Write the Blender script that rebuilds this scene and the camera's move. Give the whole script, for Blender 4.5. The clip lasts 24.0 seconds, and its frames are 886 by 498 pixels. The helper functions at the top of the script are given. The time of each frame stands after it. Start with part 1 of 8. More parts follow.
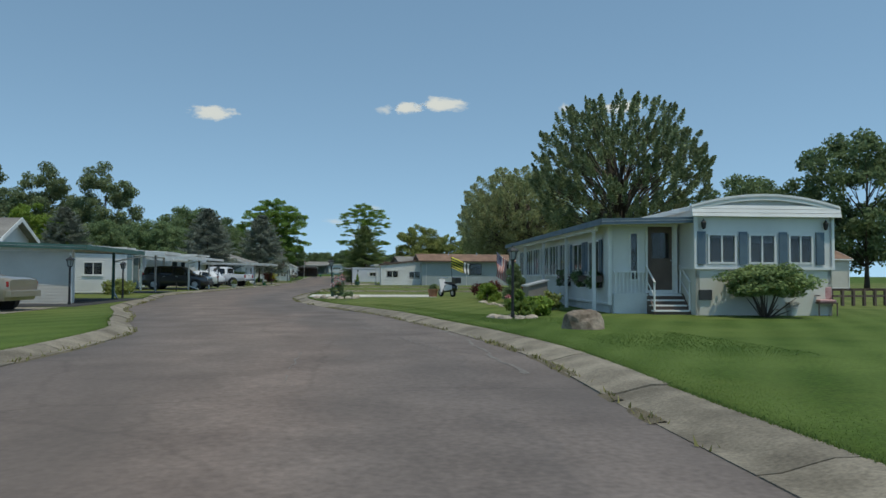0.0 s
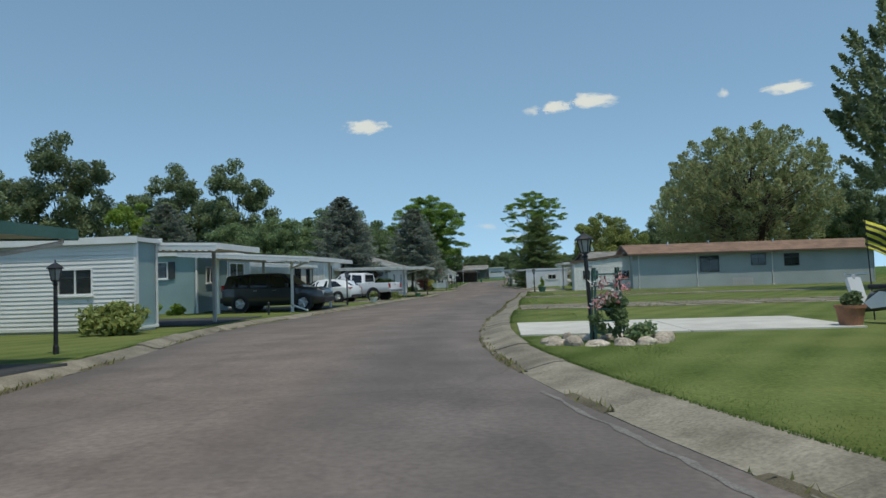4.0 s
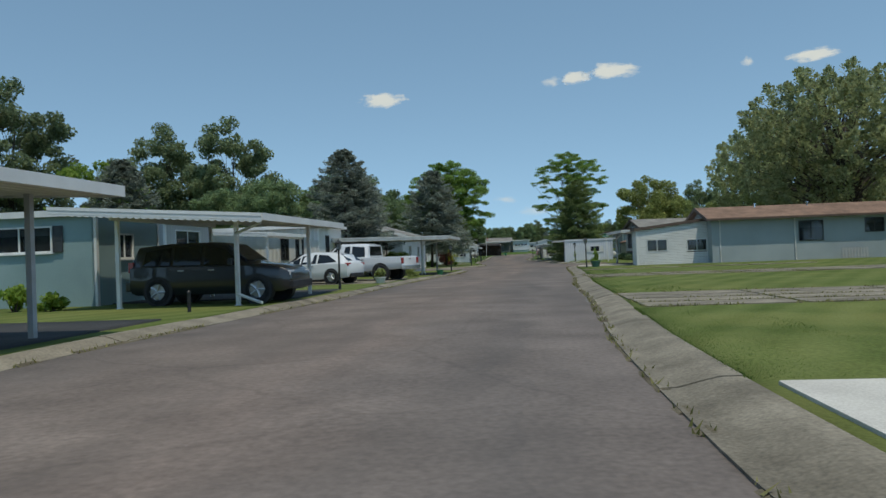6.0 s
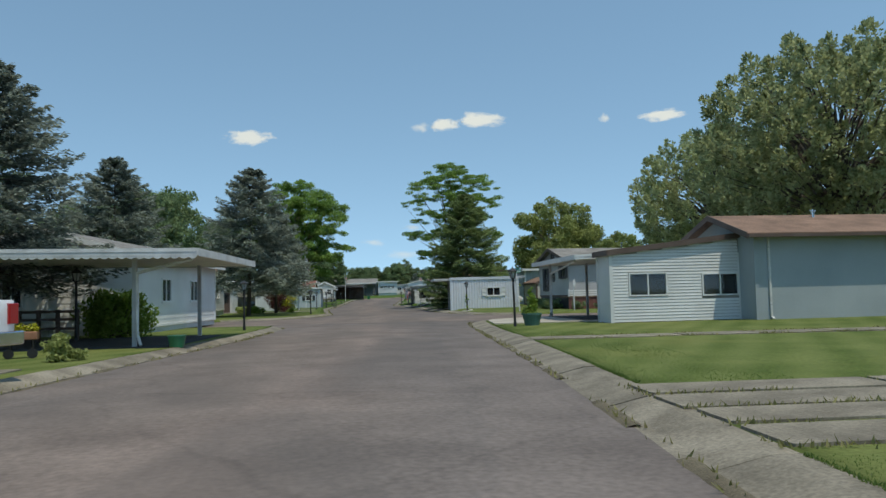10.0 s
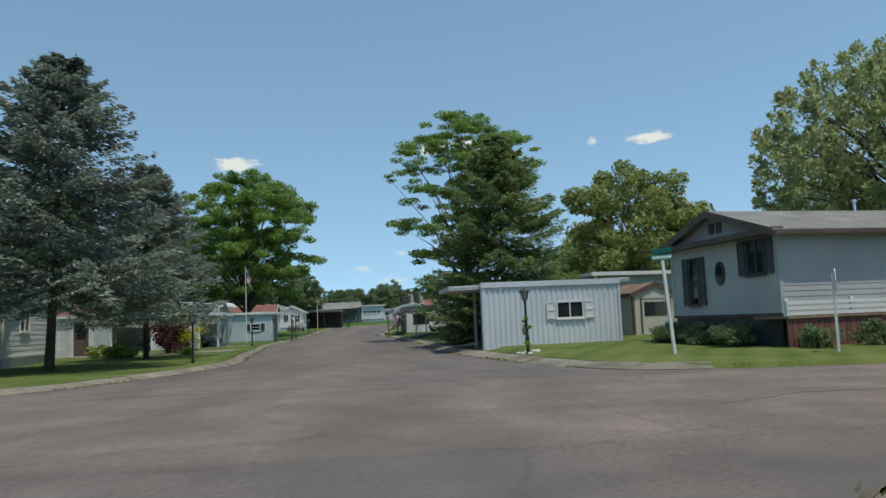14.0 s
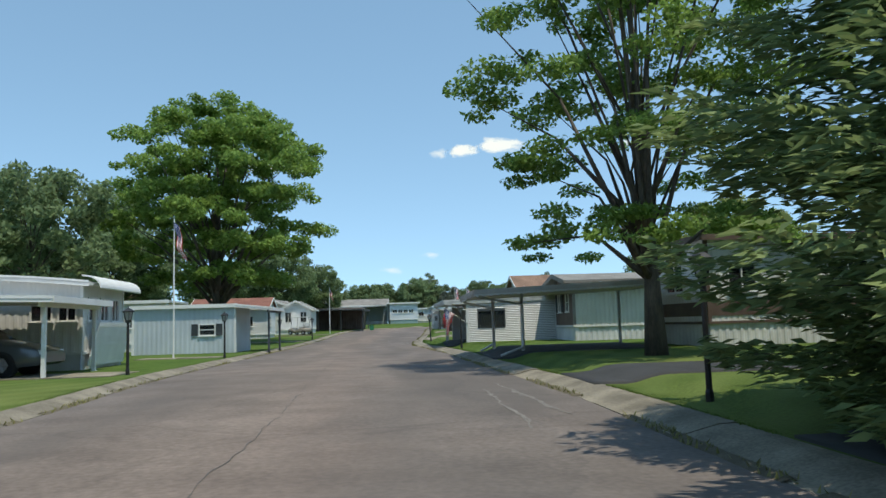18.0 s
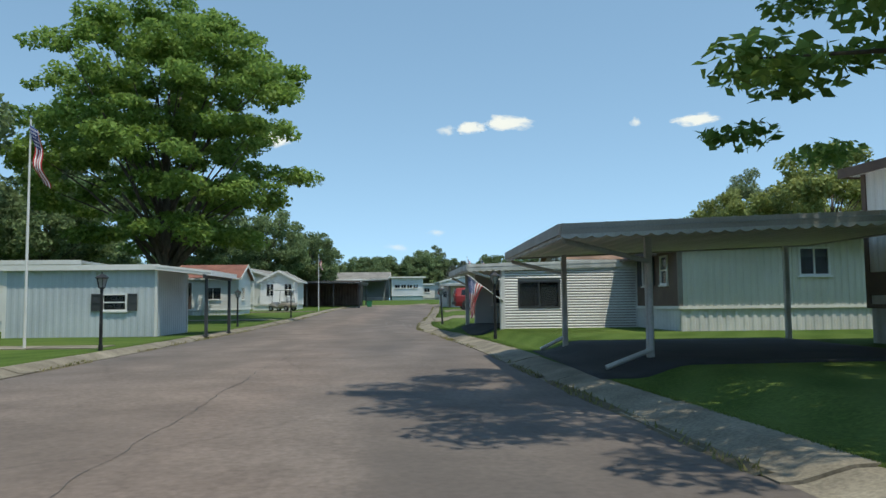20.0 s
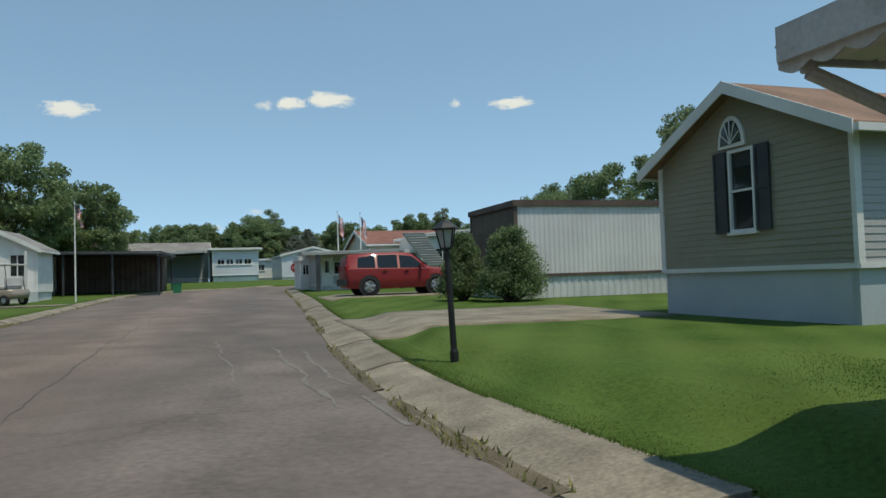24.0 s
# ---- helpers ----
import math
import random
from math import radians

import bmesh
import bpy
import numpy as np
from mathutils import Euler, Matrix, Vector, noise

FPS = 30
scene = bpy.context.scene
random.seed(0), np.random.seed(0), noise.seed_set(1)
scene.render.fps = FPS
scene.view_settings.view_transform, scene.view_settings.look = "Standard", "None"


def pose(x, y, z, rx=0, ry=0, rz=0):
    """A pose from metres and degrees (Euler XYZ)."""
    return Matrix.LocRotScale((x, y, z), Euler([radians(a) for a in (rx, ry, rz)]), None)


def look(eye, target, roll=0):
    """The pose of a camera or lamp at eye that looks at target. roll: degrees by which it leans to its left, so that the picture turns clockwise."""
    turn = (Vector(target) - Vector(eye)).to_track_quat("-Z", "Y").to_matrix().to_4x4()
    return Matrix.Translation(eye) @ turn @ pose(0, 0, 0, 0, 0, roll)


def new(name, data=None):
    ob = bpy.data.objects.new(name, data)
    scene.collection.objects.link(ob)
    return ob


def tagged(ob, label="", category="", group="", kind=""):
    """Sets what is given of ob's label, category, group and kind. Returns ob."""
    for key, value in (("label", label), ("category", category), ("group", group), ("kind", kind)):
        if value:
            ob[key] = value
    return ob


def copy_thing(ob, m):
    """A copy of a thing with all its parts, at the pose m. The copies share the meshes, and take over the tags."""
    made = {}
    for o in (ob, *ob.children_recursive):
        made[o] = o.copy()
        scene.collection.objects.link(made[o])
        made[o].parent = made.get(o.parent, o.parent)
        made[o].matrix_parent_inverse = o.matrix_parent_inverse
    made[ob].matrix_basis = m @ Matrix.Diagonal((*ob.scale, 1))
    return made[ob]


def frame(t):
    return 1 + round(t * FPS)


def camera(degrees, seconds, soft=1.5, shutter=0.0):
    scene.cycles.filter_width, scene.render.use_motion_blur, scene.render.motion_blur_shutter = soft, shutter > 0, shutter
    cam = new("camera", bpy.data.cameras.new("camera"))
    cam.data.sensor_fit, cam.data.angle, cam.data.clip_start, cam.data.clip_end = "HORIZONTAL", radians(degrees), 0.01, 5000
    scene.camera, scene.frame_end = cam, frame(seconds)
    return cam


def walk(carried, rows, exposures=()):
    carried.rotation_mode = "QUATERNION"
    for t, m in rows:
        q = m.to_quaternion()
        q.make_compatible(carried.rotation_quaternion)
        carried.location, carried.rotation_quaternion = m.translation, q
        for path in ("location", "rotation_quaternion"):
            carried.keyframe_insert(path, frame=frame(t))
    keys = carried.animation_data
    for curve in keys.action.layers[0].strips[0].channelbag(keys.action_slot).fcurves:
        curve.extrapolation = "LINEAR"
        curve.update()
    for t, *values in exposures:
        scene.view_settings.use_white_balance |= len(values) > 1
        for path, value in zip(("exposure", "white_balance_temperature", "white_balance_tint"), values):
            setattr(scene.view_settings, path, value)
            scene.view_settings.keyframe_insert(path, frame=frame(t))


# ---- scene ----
cam = camera(61.1, 24.0)

PATH = [
    (0, (0.03, -0.036, 1.213), (0.278, 1.948, 1.285), 0.3),
    (0.5, (0.037, 2.648, 1.173), (0.187, 4.643, 1.175), -0.8),
    (1, (-0.086, 5.456, 1.211), (-0.008, 7.454, 1.281), 1.0),
    (1.5, (-0.256, 8.448, 1.201), (-0.246, 10.441, 1.361), 1.2),
    (2, (-0.493, 11.518, 1.185), (-0.537, 13.516, 1.261), 0.3),
    (3, (-1.243, 17.785, 1.153), (-1.428, 19.776, 1.149), -1.3),
    (3.5, (-1.767, 20.907, 1.211), (-1.919, 22.899, 1.298), -1.9),
    (5.5, (-3.729, 33.956, 1.237), (-3.917, 35.946, 1.303), -1.4),
    (6, (-3.994, 37.069, 1.212), (-4.202, 39.058, 1.231), -2.1),
    (6.5, (-4.221, 40.277, 1.228), (-4.318, 42.274, 1.284), -3.3),
    (7, (-4.318, 43.507, 1.205), (-4.296, 45.506, 1.264), -3.2),
    (7.5, (-4.17, 46.827, 1.22), (-4.092, 48.821, 1.358), -1.8),
    (8, (-4.069, 50.229, 1.216), (-3.928, 52.218, 1.375), -1.5),
    (8.5, (-4.035, 53.556, 1.189), (-3.946, 55.548, 1.351), -1.7),
    (9, (-3.982, 56.88, 1.194), (-3.854, 58.874, 1.281), -1.2),
    (9.5, (-3.904, 60.208, 1.158), (-3.769, 62.203, 1.213), -1.2),
    (10, (-3.862, 63.67, 1.187), (-3.715, 65.661, 1.311), -1.4),
    (10.5, (-3.728, 67.026, 1.182), (-3.601, 69.014, 1.362), -1.9),
    (12.5, (-3.272, 81.067, 1.183), (-3.097, 83.045, 1.421), -2.7),
    (13, (-3.216, 84.464, 1.198), (-3.087, 86.447, 1.416), -1.5),
    (13.5, (-3.115, 87.862, 1.18), (-2.924, 89.834, 1.459), -2.7),
    (14, (-3.097, 91.324, 1.179), (-2.919, 93.306, 1.37), -2.3),
    (14.5, (-3.083, 94.74, 1.172), (-2.929, 96.727, 1.345), -2.2),
    (15, (-3.1, 98.418, 1.199), (-2.942, 100.405, 1.364), -3.2),
    (15.5, (-3.131, 101.864, 1.195), (-2.93, 103.846, 1.371), -1.6),
    (16, (-3.282, 105.328, 1.209), (-3.086, 107.311, 1.38), -2.2),
    (16.5, (-3.282, 108.804, 1.201), (-3.121, 110.784, 1.432), -2.0),
    (17, (-3.334, 112.161, 1.201), (-3.224, 114.136, 1.496), -1.9),
    (17.5, (-3.368, 115.673, 1.205), (-3.237, 117.66, 1.384), -3.0),
    (18, (-3.516, 119.327, 1.196), (-3.417, 121.314, 1.397), -1.7),
    (18.5, (-3.71, 122.783, 1.186), (-3.578, 124.775, 1.319), 0.0),
    (20.5, (-3.461, 135.254, 1.168), (-3.385, 137.248, 1.313), -0.7),
    (21, (-3.654, 138.702, 1.207), (-3.463, 140.69, 1.322), 0.7),
    (21.5, (-3.827, 142.267, 1.182), (-3.462, 144.232, 1.265), -1.2),
    (22, (-3.972, 145.644, 1.232), (-3.452, 147.574, 1.314), -2.3),
    (22.5, (-4.212, 148.86, 1.228), (-3.626, 150.77, 1.308), -2.1),
    (23, (-4.403, 152.124, 1.198), (-3.856, 154.046, 1.287), -1.8),
    (23.5, (-4.56, 155.449, 1.177), (-3.968, 157.359, 1.215), -1.4),
    (24, (-4.674, 158.901, 1.171), (-4.124, 160.823, 1.251), -1.8),
]
EXPOSURES = ((0.0, 0.25), (1.0, 0.32), (3.0, 0.37), (6.0, 0.25), (8.0, 0.38), (10.0, 0.45), (14.0, 0.50), (16.0, 0.62), (17.0, 0.83), (18.0, 0.85), (18.6, 0.80), (19.5, 0.76), (21.0, 0.66), (22.0, 0.52), (24.0, 0.50))
walk(cam, [(t, look(eye, target, roll)) for t, eye, target, roll in PATH], [(t, stops, 7150 if t < 20 else 7500, 3) for t, stops in EXPOSURES])

# ---- world, sun, exposure ----
SUN_AZ, SUN_EL = radians(-56.0), radians(70.0)          # a high noon sun, behind the way of travel
to_sun = Vector((math.cos(SUN_AZ) * math.cos(SUN_EL), math.sin(SUN_AZ) * math.cos(SUN_EL), math.sin(SUN_EL)))
world = bpy.data.worlds.new("summer_sky")
scene.world = world
world.use_nodes = True
wn, wl = world.node_tree.nodes, world.node_tree.links
wn.clear()
sky = wn.new("ShaderNodeTexSky")
sky.sky_type, sky.sun_disc = "NISHITA", False
sky.sun_elevation, sky.sun_rotation = SUN_EL, radians(90) - SUN_AZ
sky.altitude, sky.air_density, sky.dust_density, sky.ozone_density = 100, 0.78, 0.0, 1.0
wbg, wout = wn.new("ShaderNodeBackground"), wn.new("ShaderNodeOutputWorld")
wbg.inputs["Strength"].default_value = 0.15
deep = wn.new("ShaderNodeHueSaturation")
deep.inputs["Hue"].default_value, deep.inputs["Saturation"].default_value = 0.489, 1.0
turn, lift, unit = wn.new("ShaderNodeTexCoord"), wn.new("ShaderNodeVectorMath"), wn.new("ShaderNodeVectorMath")
lift.operation, unit.operation = "ADD", "NORMALIZE"
lift.inputs[1].default_value = (0, 0, 0.17)              # clear air: little haze over the horizon
wl.new(turn.outputs["Generated"], lift.inputs[0])
wl.new(lift.outputs[0], unit.inputs[0])
wl.new(unit.outputs[0], sky.inputs["Vector"])
wl.new(sky.outputs[0], deep.inputs["Color"])
wl.new(deep.outputs[0], wbg.inputs["Color"])
wl.new(wbg.outputs[0], wout.inputs["Surface"])
sun_data = bpy.data.lights.new("sun", "SUN")
sun_data.energy, sun_data.angle, sun_data.color = 2.0, radians(0.53), (1.0, 0.945, 0.885)
sun = new("sun", sun_data)
sun.matrix_world = look((0, 0, 60), Vector((0, 0, 60)) - to_sun)


# ---- materials ----
def mat(name, c1, c2, rough=0.7, scale=4.0, fine=60.0, bump=0.15, metal=0.0, fine_amt=0.35, spec=0.4, vary=0.0, stretch=(1, 1, 1), coat=0.0):
    """A surface with a coarse and a fine variation of its colour, and a fine relief; vary: change from object to object."""
    m = bpy.data.materials.new(name)
    m.use_nodes = True
    n, l = m.node_tree.nodes, m.node_tree.links
    b = n["Principled BSDF"]
    tc, mp = n.new("ShaderNodeTexCoord"), n.new("ShaderNodeMapping")
    mp.inputs["Scale"].default_value = stretch
    l.new(tc.outputs["Object"], mp.inputs["Vector"])
    big, small = n.new("ShaderNodeTexNoise"), n.new("ShaderNodeTexNoise")
    for tex, s, d in ((big, scale, 4), (small, fine, 3)):
        tex.inputs["Scale"].default_value, tex.inputs["Detail"].default_value = s, d
        l.new(mp.outputs[0], tex.inputs["Vector"])
    ramp = n.new("ShaderNodeValToRGB")
    ramp.color_ramp.elements[0].position, ramp.color_ramp.elements[1].position = 0.32, 0.68
    ramp.color_ramp.elements[0].color, ramp.color_ramp.elements[1].color = (*c1, 1), (*c2, 1)
    l.new(big.outputs["Fac"], ramp.inputs[0])
    mul = n.new("ShaderNodeMixRGB")
    mul.blend_type = "OVERLAY"
    mul.inputs[0].default_value = fine_amt
    l.new(ramp.outputs[0], mul.inputs[1])
    l.new(small.outputs["Fac"], mul.inputs[2])
    last = mul.outputs[0]
    if vary:
        info, hsv = n.new("ShaderNodeObjectInfo"), n.new("ShaderNodeHueSaturation")
        rng = n.new("ShaderNodeMapRange")
        rng.inputs["To Min"].default_value, rng.inputs["To Max"].default_value = 1 - vary, 1 + vary
        l.new(info.outputs["Random"], rng.inputs["Value"])
        l.new(rng.outputs[0], hsv.inputs["Value"])
        l.new(last, hsv.inputs["Color"])
        last = hsv.outputs[0]
    l.new(last, b.inputs["Base Color"])
    b.inputs["Roughness"].default_value, b.inputs["Metallic"].default_value = rough, metal
    b.inputs["Specular IOR Level"].default_value = spec
    if coat:
        b.inputs["Coat Weight"].default_value, b.inputs["Coat Roughness"].default_value = coat, 0.05
    if bump:
        bp = n.new("ShaderNodeBump")
        bp.inputs["Strength"].default_value, bp.inputs["Distance"].default_value = bump, 0.01
        l.new(small.outputs["Fac"], bp.inputs["Height"])
        l.new(bp.outputs[0], b.inputs["Normal"])
    return m


def leaf_mat(name, c1, c2, rough=0.6, glow=0.3):
    """Leaves: colour differs from leaf to leaf, light shines through in part."""
    m = bpy.data.materials.new(name)
    m.use_nodes = True
    n, l = m.node_tree.nodes, m.node_tree.links
    b = n["Principled BSDF"]
    geo, tc, noi = n.new("ShaderNodeNewGeometry"), n.new("ShaderNodeTexCoord"), n.new("ShaderNodeTexNoise")
    noi.inputs["Scale"].default_value = 0.7
    l.new(tc.outputs["Object"], noi.inputs["Vector"])
    add = n.new("ShaderNodeMath")
    add.operation = "MULTIPLY_ADD"
    add.inputs[1].default_value = 0.55
    l.new(geo.outputs["Random Per Island"], add.inputs[0])
    l.new(noi.outputs["Fac"], add.inputs[2])
    ramp = n.new("ShaderNodeValToRGB")
    ramp.color_ramp.elements[0].position, ramp.color_ramp.elements[1].position = 0.35, 1.05
    ramp.color_ramp.elements[0].color, ramp.color_ramp.elements[1].color = (*c1, 1), (*c2, 1)
    l.new(add.outputs[0], ramp.inputs[0])
    info, hsv, rng = n.new("ShaderNodeObjectInfo"), n.new("ShaderNodeHueSaturation"), n.new("ShaderNodeMapRange")
    rng.inputs["To Min"].default_value, rng.inputs["To Max"].default_value = 0.85, 1.15
    l.new(info.outputs["Random"], rng.inputs["Value"])
    l.new(rng.outputs[0], hsv.inputs["Value"])
    l.new(ramp.outputs[0], hsv.inputs["Color"])
    l.new(hsv.outputs[0], b.inputs["Base Color"])
    b.inputs["Roughness"].default_value, b.inputs["Specular IOR Level"].default_value = rough, 0.25
    tr, mix, out = n.new("ShaderNodeBsdfTranslucent"), n.new("ShaderNodeMixShader"), n["Material Output"]
    l.new(hsv.outputs[0], tr.inputs["Color"])
    mix.inputs[0].default_value = glow
    l.new(b.outputs[0], mix.inputs[1])
    l.new(tr.outputs[0], mix.inputs[2])
    l.new(mix.outputs[0], out.inputs["Surface"])
    return m


def paint(name, c, rough=0.35, metal=0.0, coat=0.6):
    return mat(name, tuple(v * 0.94 for v in c), c, rough, 1.5, 200.0, 0.0, metal, 0.08, 0.5, coat=coat)


def glass_mat(name, tint, rough=0.03):
    m = bpy.data.materials.new(name)
    m.use_nodes = True
    b = m.node_tree.nodes["Principled BSDF"]
    b.inputs["Base Color"].default_value = (*tint, 1)
    b.inputs["Roughness"].default_value, b.inputs["Transmission Weight"].default_value, b.inputs["IOR"].default_value = rough, 0.95, 1.45
    return m


M = {
    "white_siding": mat("white_siding", (0.62, 0.62, 0.60), (0.74, 0.74, 0.72), 0.55, 0.6, 30, 0.08, 0, 0.15),
    "tan_siding": mat("tan_siding", (0.50, 0.47, 0.41), (0.58, 0.55, 0.49), 0.6, 0.6, 30, 0.08, 0, 0.15),
    "cream_siding": mat("cream_siding", (0.58, 0.57, 0.50), (0.66, 0.65, 0.58), 0.6, 0.6, 30, 0.08, 0, 0.15),
    "pale_blue_metal": mat("pale_blue_metal", (0.56, 0.585, 0.63), (0.68, 0.70, 0.74), 0.42, 0.5, 25, 0.06, 0, 0.15),
    "grey_blue_metal": mat("grey_blue_metal", (0.42, 0.47, 0.51), (0.52, 0.57, 0.60), 0.42, 0.5, 25, 0.06, 0, 0.15),
    "teal_wall": mat("teal_wall", (0.22, 0.32, 0.33), (0.29, 0.40, 0.41), 0.6, 0.5, 30, 0.08, 0, 0.2),
    "blue_grey_wall": mat("blue_grey_wall", (0.30, 0.345, 0.36), (0.37, 0.415, 0.43), 0.6, 0.5, 30, 0.08, 0, 0.2),
    "olive_siding": mat("olive_siding", (0.27, 0.25, 0.19), (0.34, 0.31, 0.24), 0.65, 0.6, 30, 0.08, 0, 0.15),
    "grey_siding": mat("grey_siding", (0.38, 0.38, 0.375), (0.46, 0.46, 0.455), 0.6, 0.6, 30, 0.08, 0, 0.15),
    "silver_siding": mat("silver_siding", (0.58, 0.575, 0.565), (0.70, 0.695, 0.685), 0.4, 0.6, 40, 0.06, 0.0, 0.2),
    "white_paint": mat("white_paint", (0.68, 0.68, 0.66), (0.78, 0.78, 0.76), 0.45, 1.5, 40, 0.05, 0, 0.15),
    "old_white": mat("old_white", (0.46, 0.46, 0.44), (0.68, 0.68, 0.66), 0.55, 2.0, 40, 0.08, 0, 0.3),
    "green_trim": mat("green_trim", (0.05, 0.12, 0.10), (0.08, 0.17, 0.14), 0.5, 1.5, 40, 0.05, 0, 0.2),
    "blue_trim": mat("blue_trim", (0.07, 0.11, 0.15), (0.11, 0.16, 0.20), 0.5, 1.5, 40, 0.05, 0, 0.2),
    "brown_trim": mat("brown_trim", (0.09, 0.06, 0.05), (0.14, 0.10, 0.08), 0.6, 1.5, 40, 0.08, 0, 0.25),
    "dark_trim": mat("dark_trim", (0.035, 0.04, 0.045), (0.06, 0.065, 0.07), 0.5, 1.5, 40, 0.05, 0, 0.2),
    "carport_metal": mat("carport_metal", (0.52, 0.52, 0.51), (0.70, 0.70, 0.68), 0.42, 0.8, 30, 0.06, 0.0, 0.25),
    "carport_under": mat("carport_under", (0.64, 0.62, 0.54), (0.74, 0.72, 0.64), 0.6, 0.8, 30, 0.05, 0, 0.2),
    "grey_post": mat("grey_post", (0.35, 0.36, 0.36), (0.46, 0.47, 0.47), 0.5, 2.0, 40, 0.05, 0, 0.2),
    "brown_shingle": mat("brown_shingle", (0.16, 0.10, 0.07), (0.27, 0.17, 0.12), 0.9, 1.2, 22, 0.5, 0, 0.6),
    "grey_shingle": mat("grey_shingle", (0.17, 0.16, 0.15), (0.26, 0.25, 0.23), 0.9, 1.2, 22, 0.5, 0, 0.6),
    "red_shingle": mat("red_shingle", (0.18, 0.08, 0.065), (0.26, 0.12, 0.09), 0.9, 1.2, 22, 0.5, 0, 0.6),
    "roof_coating": mat("roof_coating", (0.55, 0.55, 0.54), (0.75, 0.75, 0.74), 0.5, 0.7, 20, 0.1, 0, 0.3),
    "skirt_white": mat("skirt_white", (0.52, 0.53, 0.53), (0.66, 0.67, 0.66), 0.6, 1.0, 30, 0.08, 0, 0.25),
    "red_skirt": mat("red_skirt", (0.15, 0.06, 0.05), (0.23, 0.10, 0.08), 0.75, 1.5, 30, 0.2, 0, 0.4, vary=0.2),
    "black_iron": mat("black_iron", (0.012, 0.013, 0.014), (0.03, 0.03, 0.032), 0.45, 3.0, 80, 0.05, 0, 0.2),
    "concrete": mat("concrete", (0.150, 0.130, 0.098), (0.285, 0.252, 0.195), 0.9, 1.6, 30, 0.5, 0, 0.6, vary=0.12),
    "tan_concrete": mat("tan_concrete", (0.36, 0.325, 0.27), (0.47, 0.435, 0.375), 0.9, 1.3, 45, 0.3, 0, 0.4, vary=0.06),
    "pale_concrete": mat("pale_concrete", (0.46, 0.44, 0.40), (0.58, 0.56, 0.51), 0.9, 1.3, 45, 0.3, 0, 0.35, vary=0.06),
    # asphalt of the drives, and the painted carport shade on the corner apron
    "asphalt_and_shade": mat("asphalt_and_shade", (0.035, 0.036, 0.038), (0.055, 0.055, 0.057), 0.9, 1.0, 120, 0.4, 0, 0.5),
    "stone": mat("stone", (0.30, 0.25, 0.20), (0.50, 0.44, 0.37), 0.9, 3.0, 25, 0.6, 0, 0.6, vary=0.25),
    "boulder": mat("boulder", (0.12, 0.085, 0.06), (0.36, 0.30, 0.24), 0.9, 2.6, 14, 0.8, 0, 0.6),
    "terracotta": mat("terracotta", (0.26, 0.12, 0.07), (0.34, 0.17, 0.10), 0.8, 4.0, 40, 0.2, 0, 0.3),
    "plank_wood": mat("plank_wood", (0.20, 0.13, 0.08), (0.30, 0.21, 0.14), 0.75, 3.0, 60, 0.2, 0, 0.4),
    "bark": mat("bark", (0.07, 0.055, 0.045), (0.14, 0.115, 0.09), 0.95, 5.0, 30, 0.8, 0, 0.5, stretch=(1, 1, 0.25)),
    "weathered_tan": mat("weathered_tan", (0.34, 0.31, 0.28), (0.46, 0.43, 0.39), 0.55, 1.2, 40, 0.05, 0, 0.3),
    "taupe": mat("taupe", (0.20, 0.18, 0.16), (0.28, 0.255, 0.23), 0.6, 1.5, 40, 0.05, 0, 0.2),
    "soil": mat("soil", (0.085, 0.070, 0.045), (0.16, 0.135, 0.09), 0.95, 2.5, 60, 0.8, 0, 0.6),
    "dry_grass": leaf_mat("dry_grass", (0.12, 0.13, 0.04), (0.26, 0.24, 0.10), glow=0.3),
    "rubber": mat("rubber", (0.014, 0.014, 0.015), (0.028, 0.028, 0.03), 0.85, 6.0, 80, 0.2, 0, 0.2),
    "rim_metal": mat("rim_metal", (0.42, 0.43, 0.45), (0.55, 0.56, 0.58), 0.3, 6.0, 80, 0.0, 0.8, 0.1),
    "chrome": mat("chrome", (0.6, 0.6, 0.62), (0.7, 0.7, 0.72), 0.12, 3.0, 80, 0.0, 1.0, 0.05),
    "black_plastic": mat("black_plastic", (0.02, 0.02, 0.022), (0.035, 0.035, 0.037), 0.6, 4.0, 100, 0.1, 0, 0.2),
    "tail_red": paint("tail_red", (0.35, 0.02, 0.02), 0.15),
    "lamp_clear": paint("lamp_clear", (0.6, 0.6, 0.62), 0.1),
    "lamp_pane": mat("lamp_pane", (0.30, 0.31, 0.30), (0.42, 0.43, 0.42), 0.2, 4.0, 60, 0.0, 0, 0.1),
    "window_glass": glass_mat("window_glass", (0.30, 0.34, 0.36)),
    "car_glass": paint("car_glass", (0.012, 0.014, 0.016), 0.06, coat=0.15),
    "curtain": mat("curtain", (0.38, 0.39, 0.40), (0.52, 0.53, 0.54), 0.9, 6.0, 60, 0.1, 0, 0.2),
    # near-black: shade inside rooms, shelters and under the deck, put into colour
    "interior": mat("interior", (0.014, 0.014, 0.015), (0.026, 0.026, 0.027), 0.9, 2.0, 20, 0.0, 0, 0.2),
    "green_plastic": paint("green_plastic", (0.02, 0.16, 0.07), 0.4, coat=0.2),
    "sign_green": paint("sign_green", (0.01, 0.26, 0.19), 0.4, coat=0.2),
    "sign_white": paint("sign_white", (0.75, 0.76, 0.76), 0.4, coat=0.1),
    "flag_red": mat("flag_red", (0.38, 0.03, 0.035), (0.46, 0.05, 0.05), 0.8, 8, 200, 0.05, 0, 0.1),
    "flag_white": mat("flag_white", (0.66, 0.66, 0.65), (0.76, 0.76, 0.75), 0.8, 8, 200, 0.05, 0, 0.1),
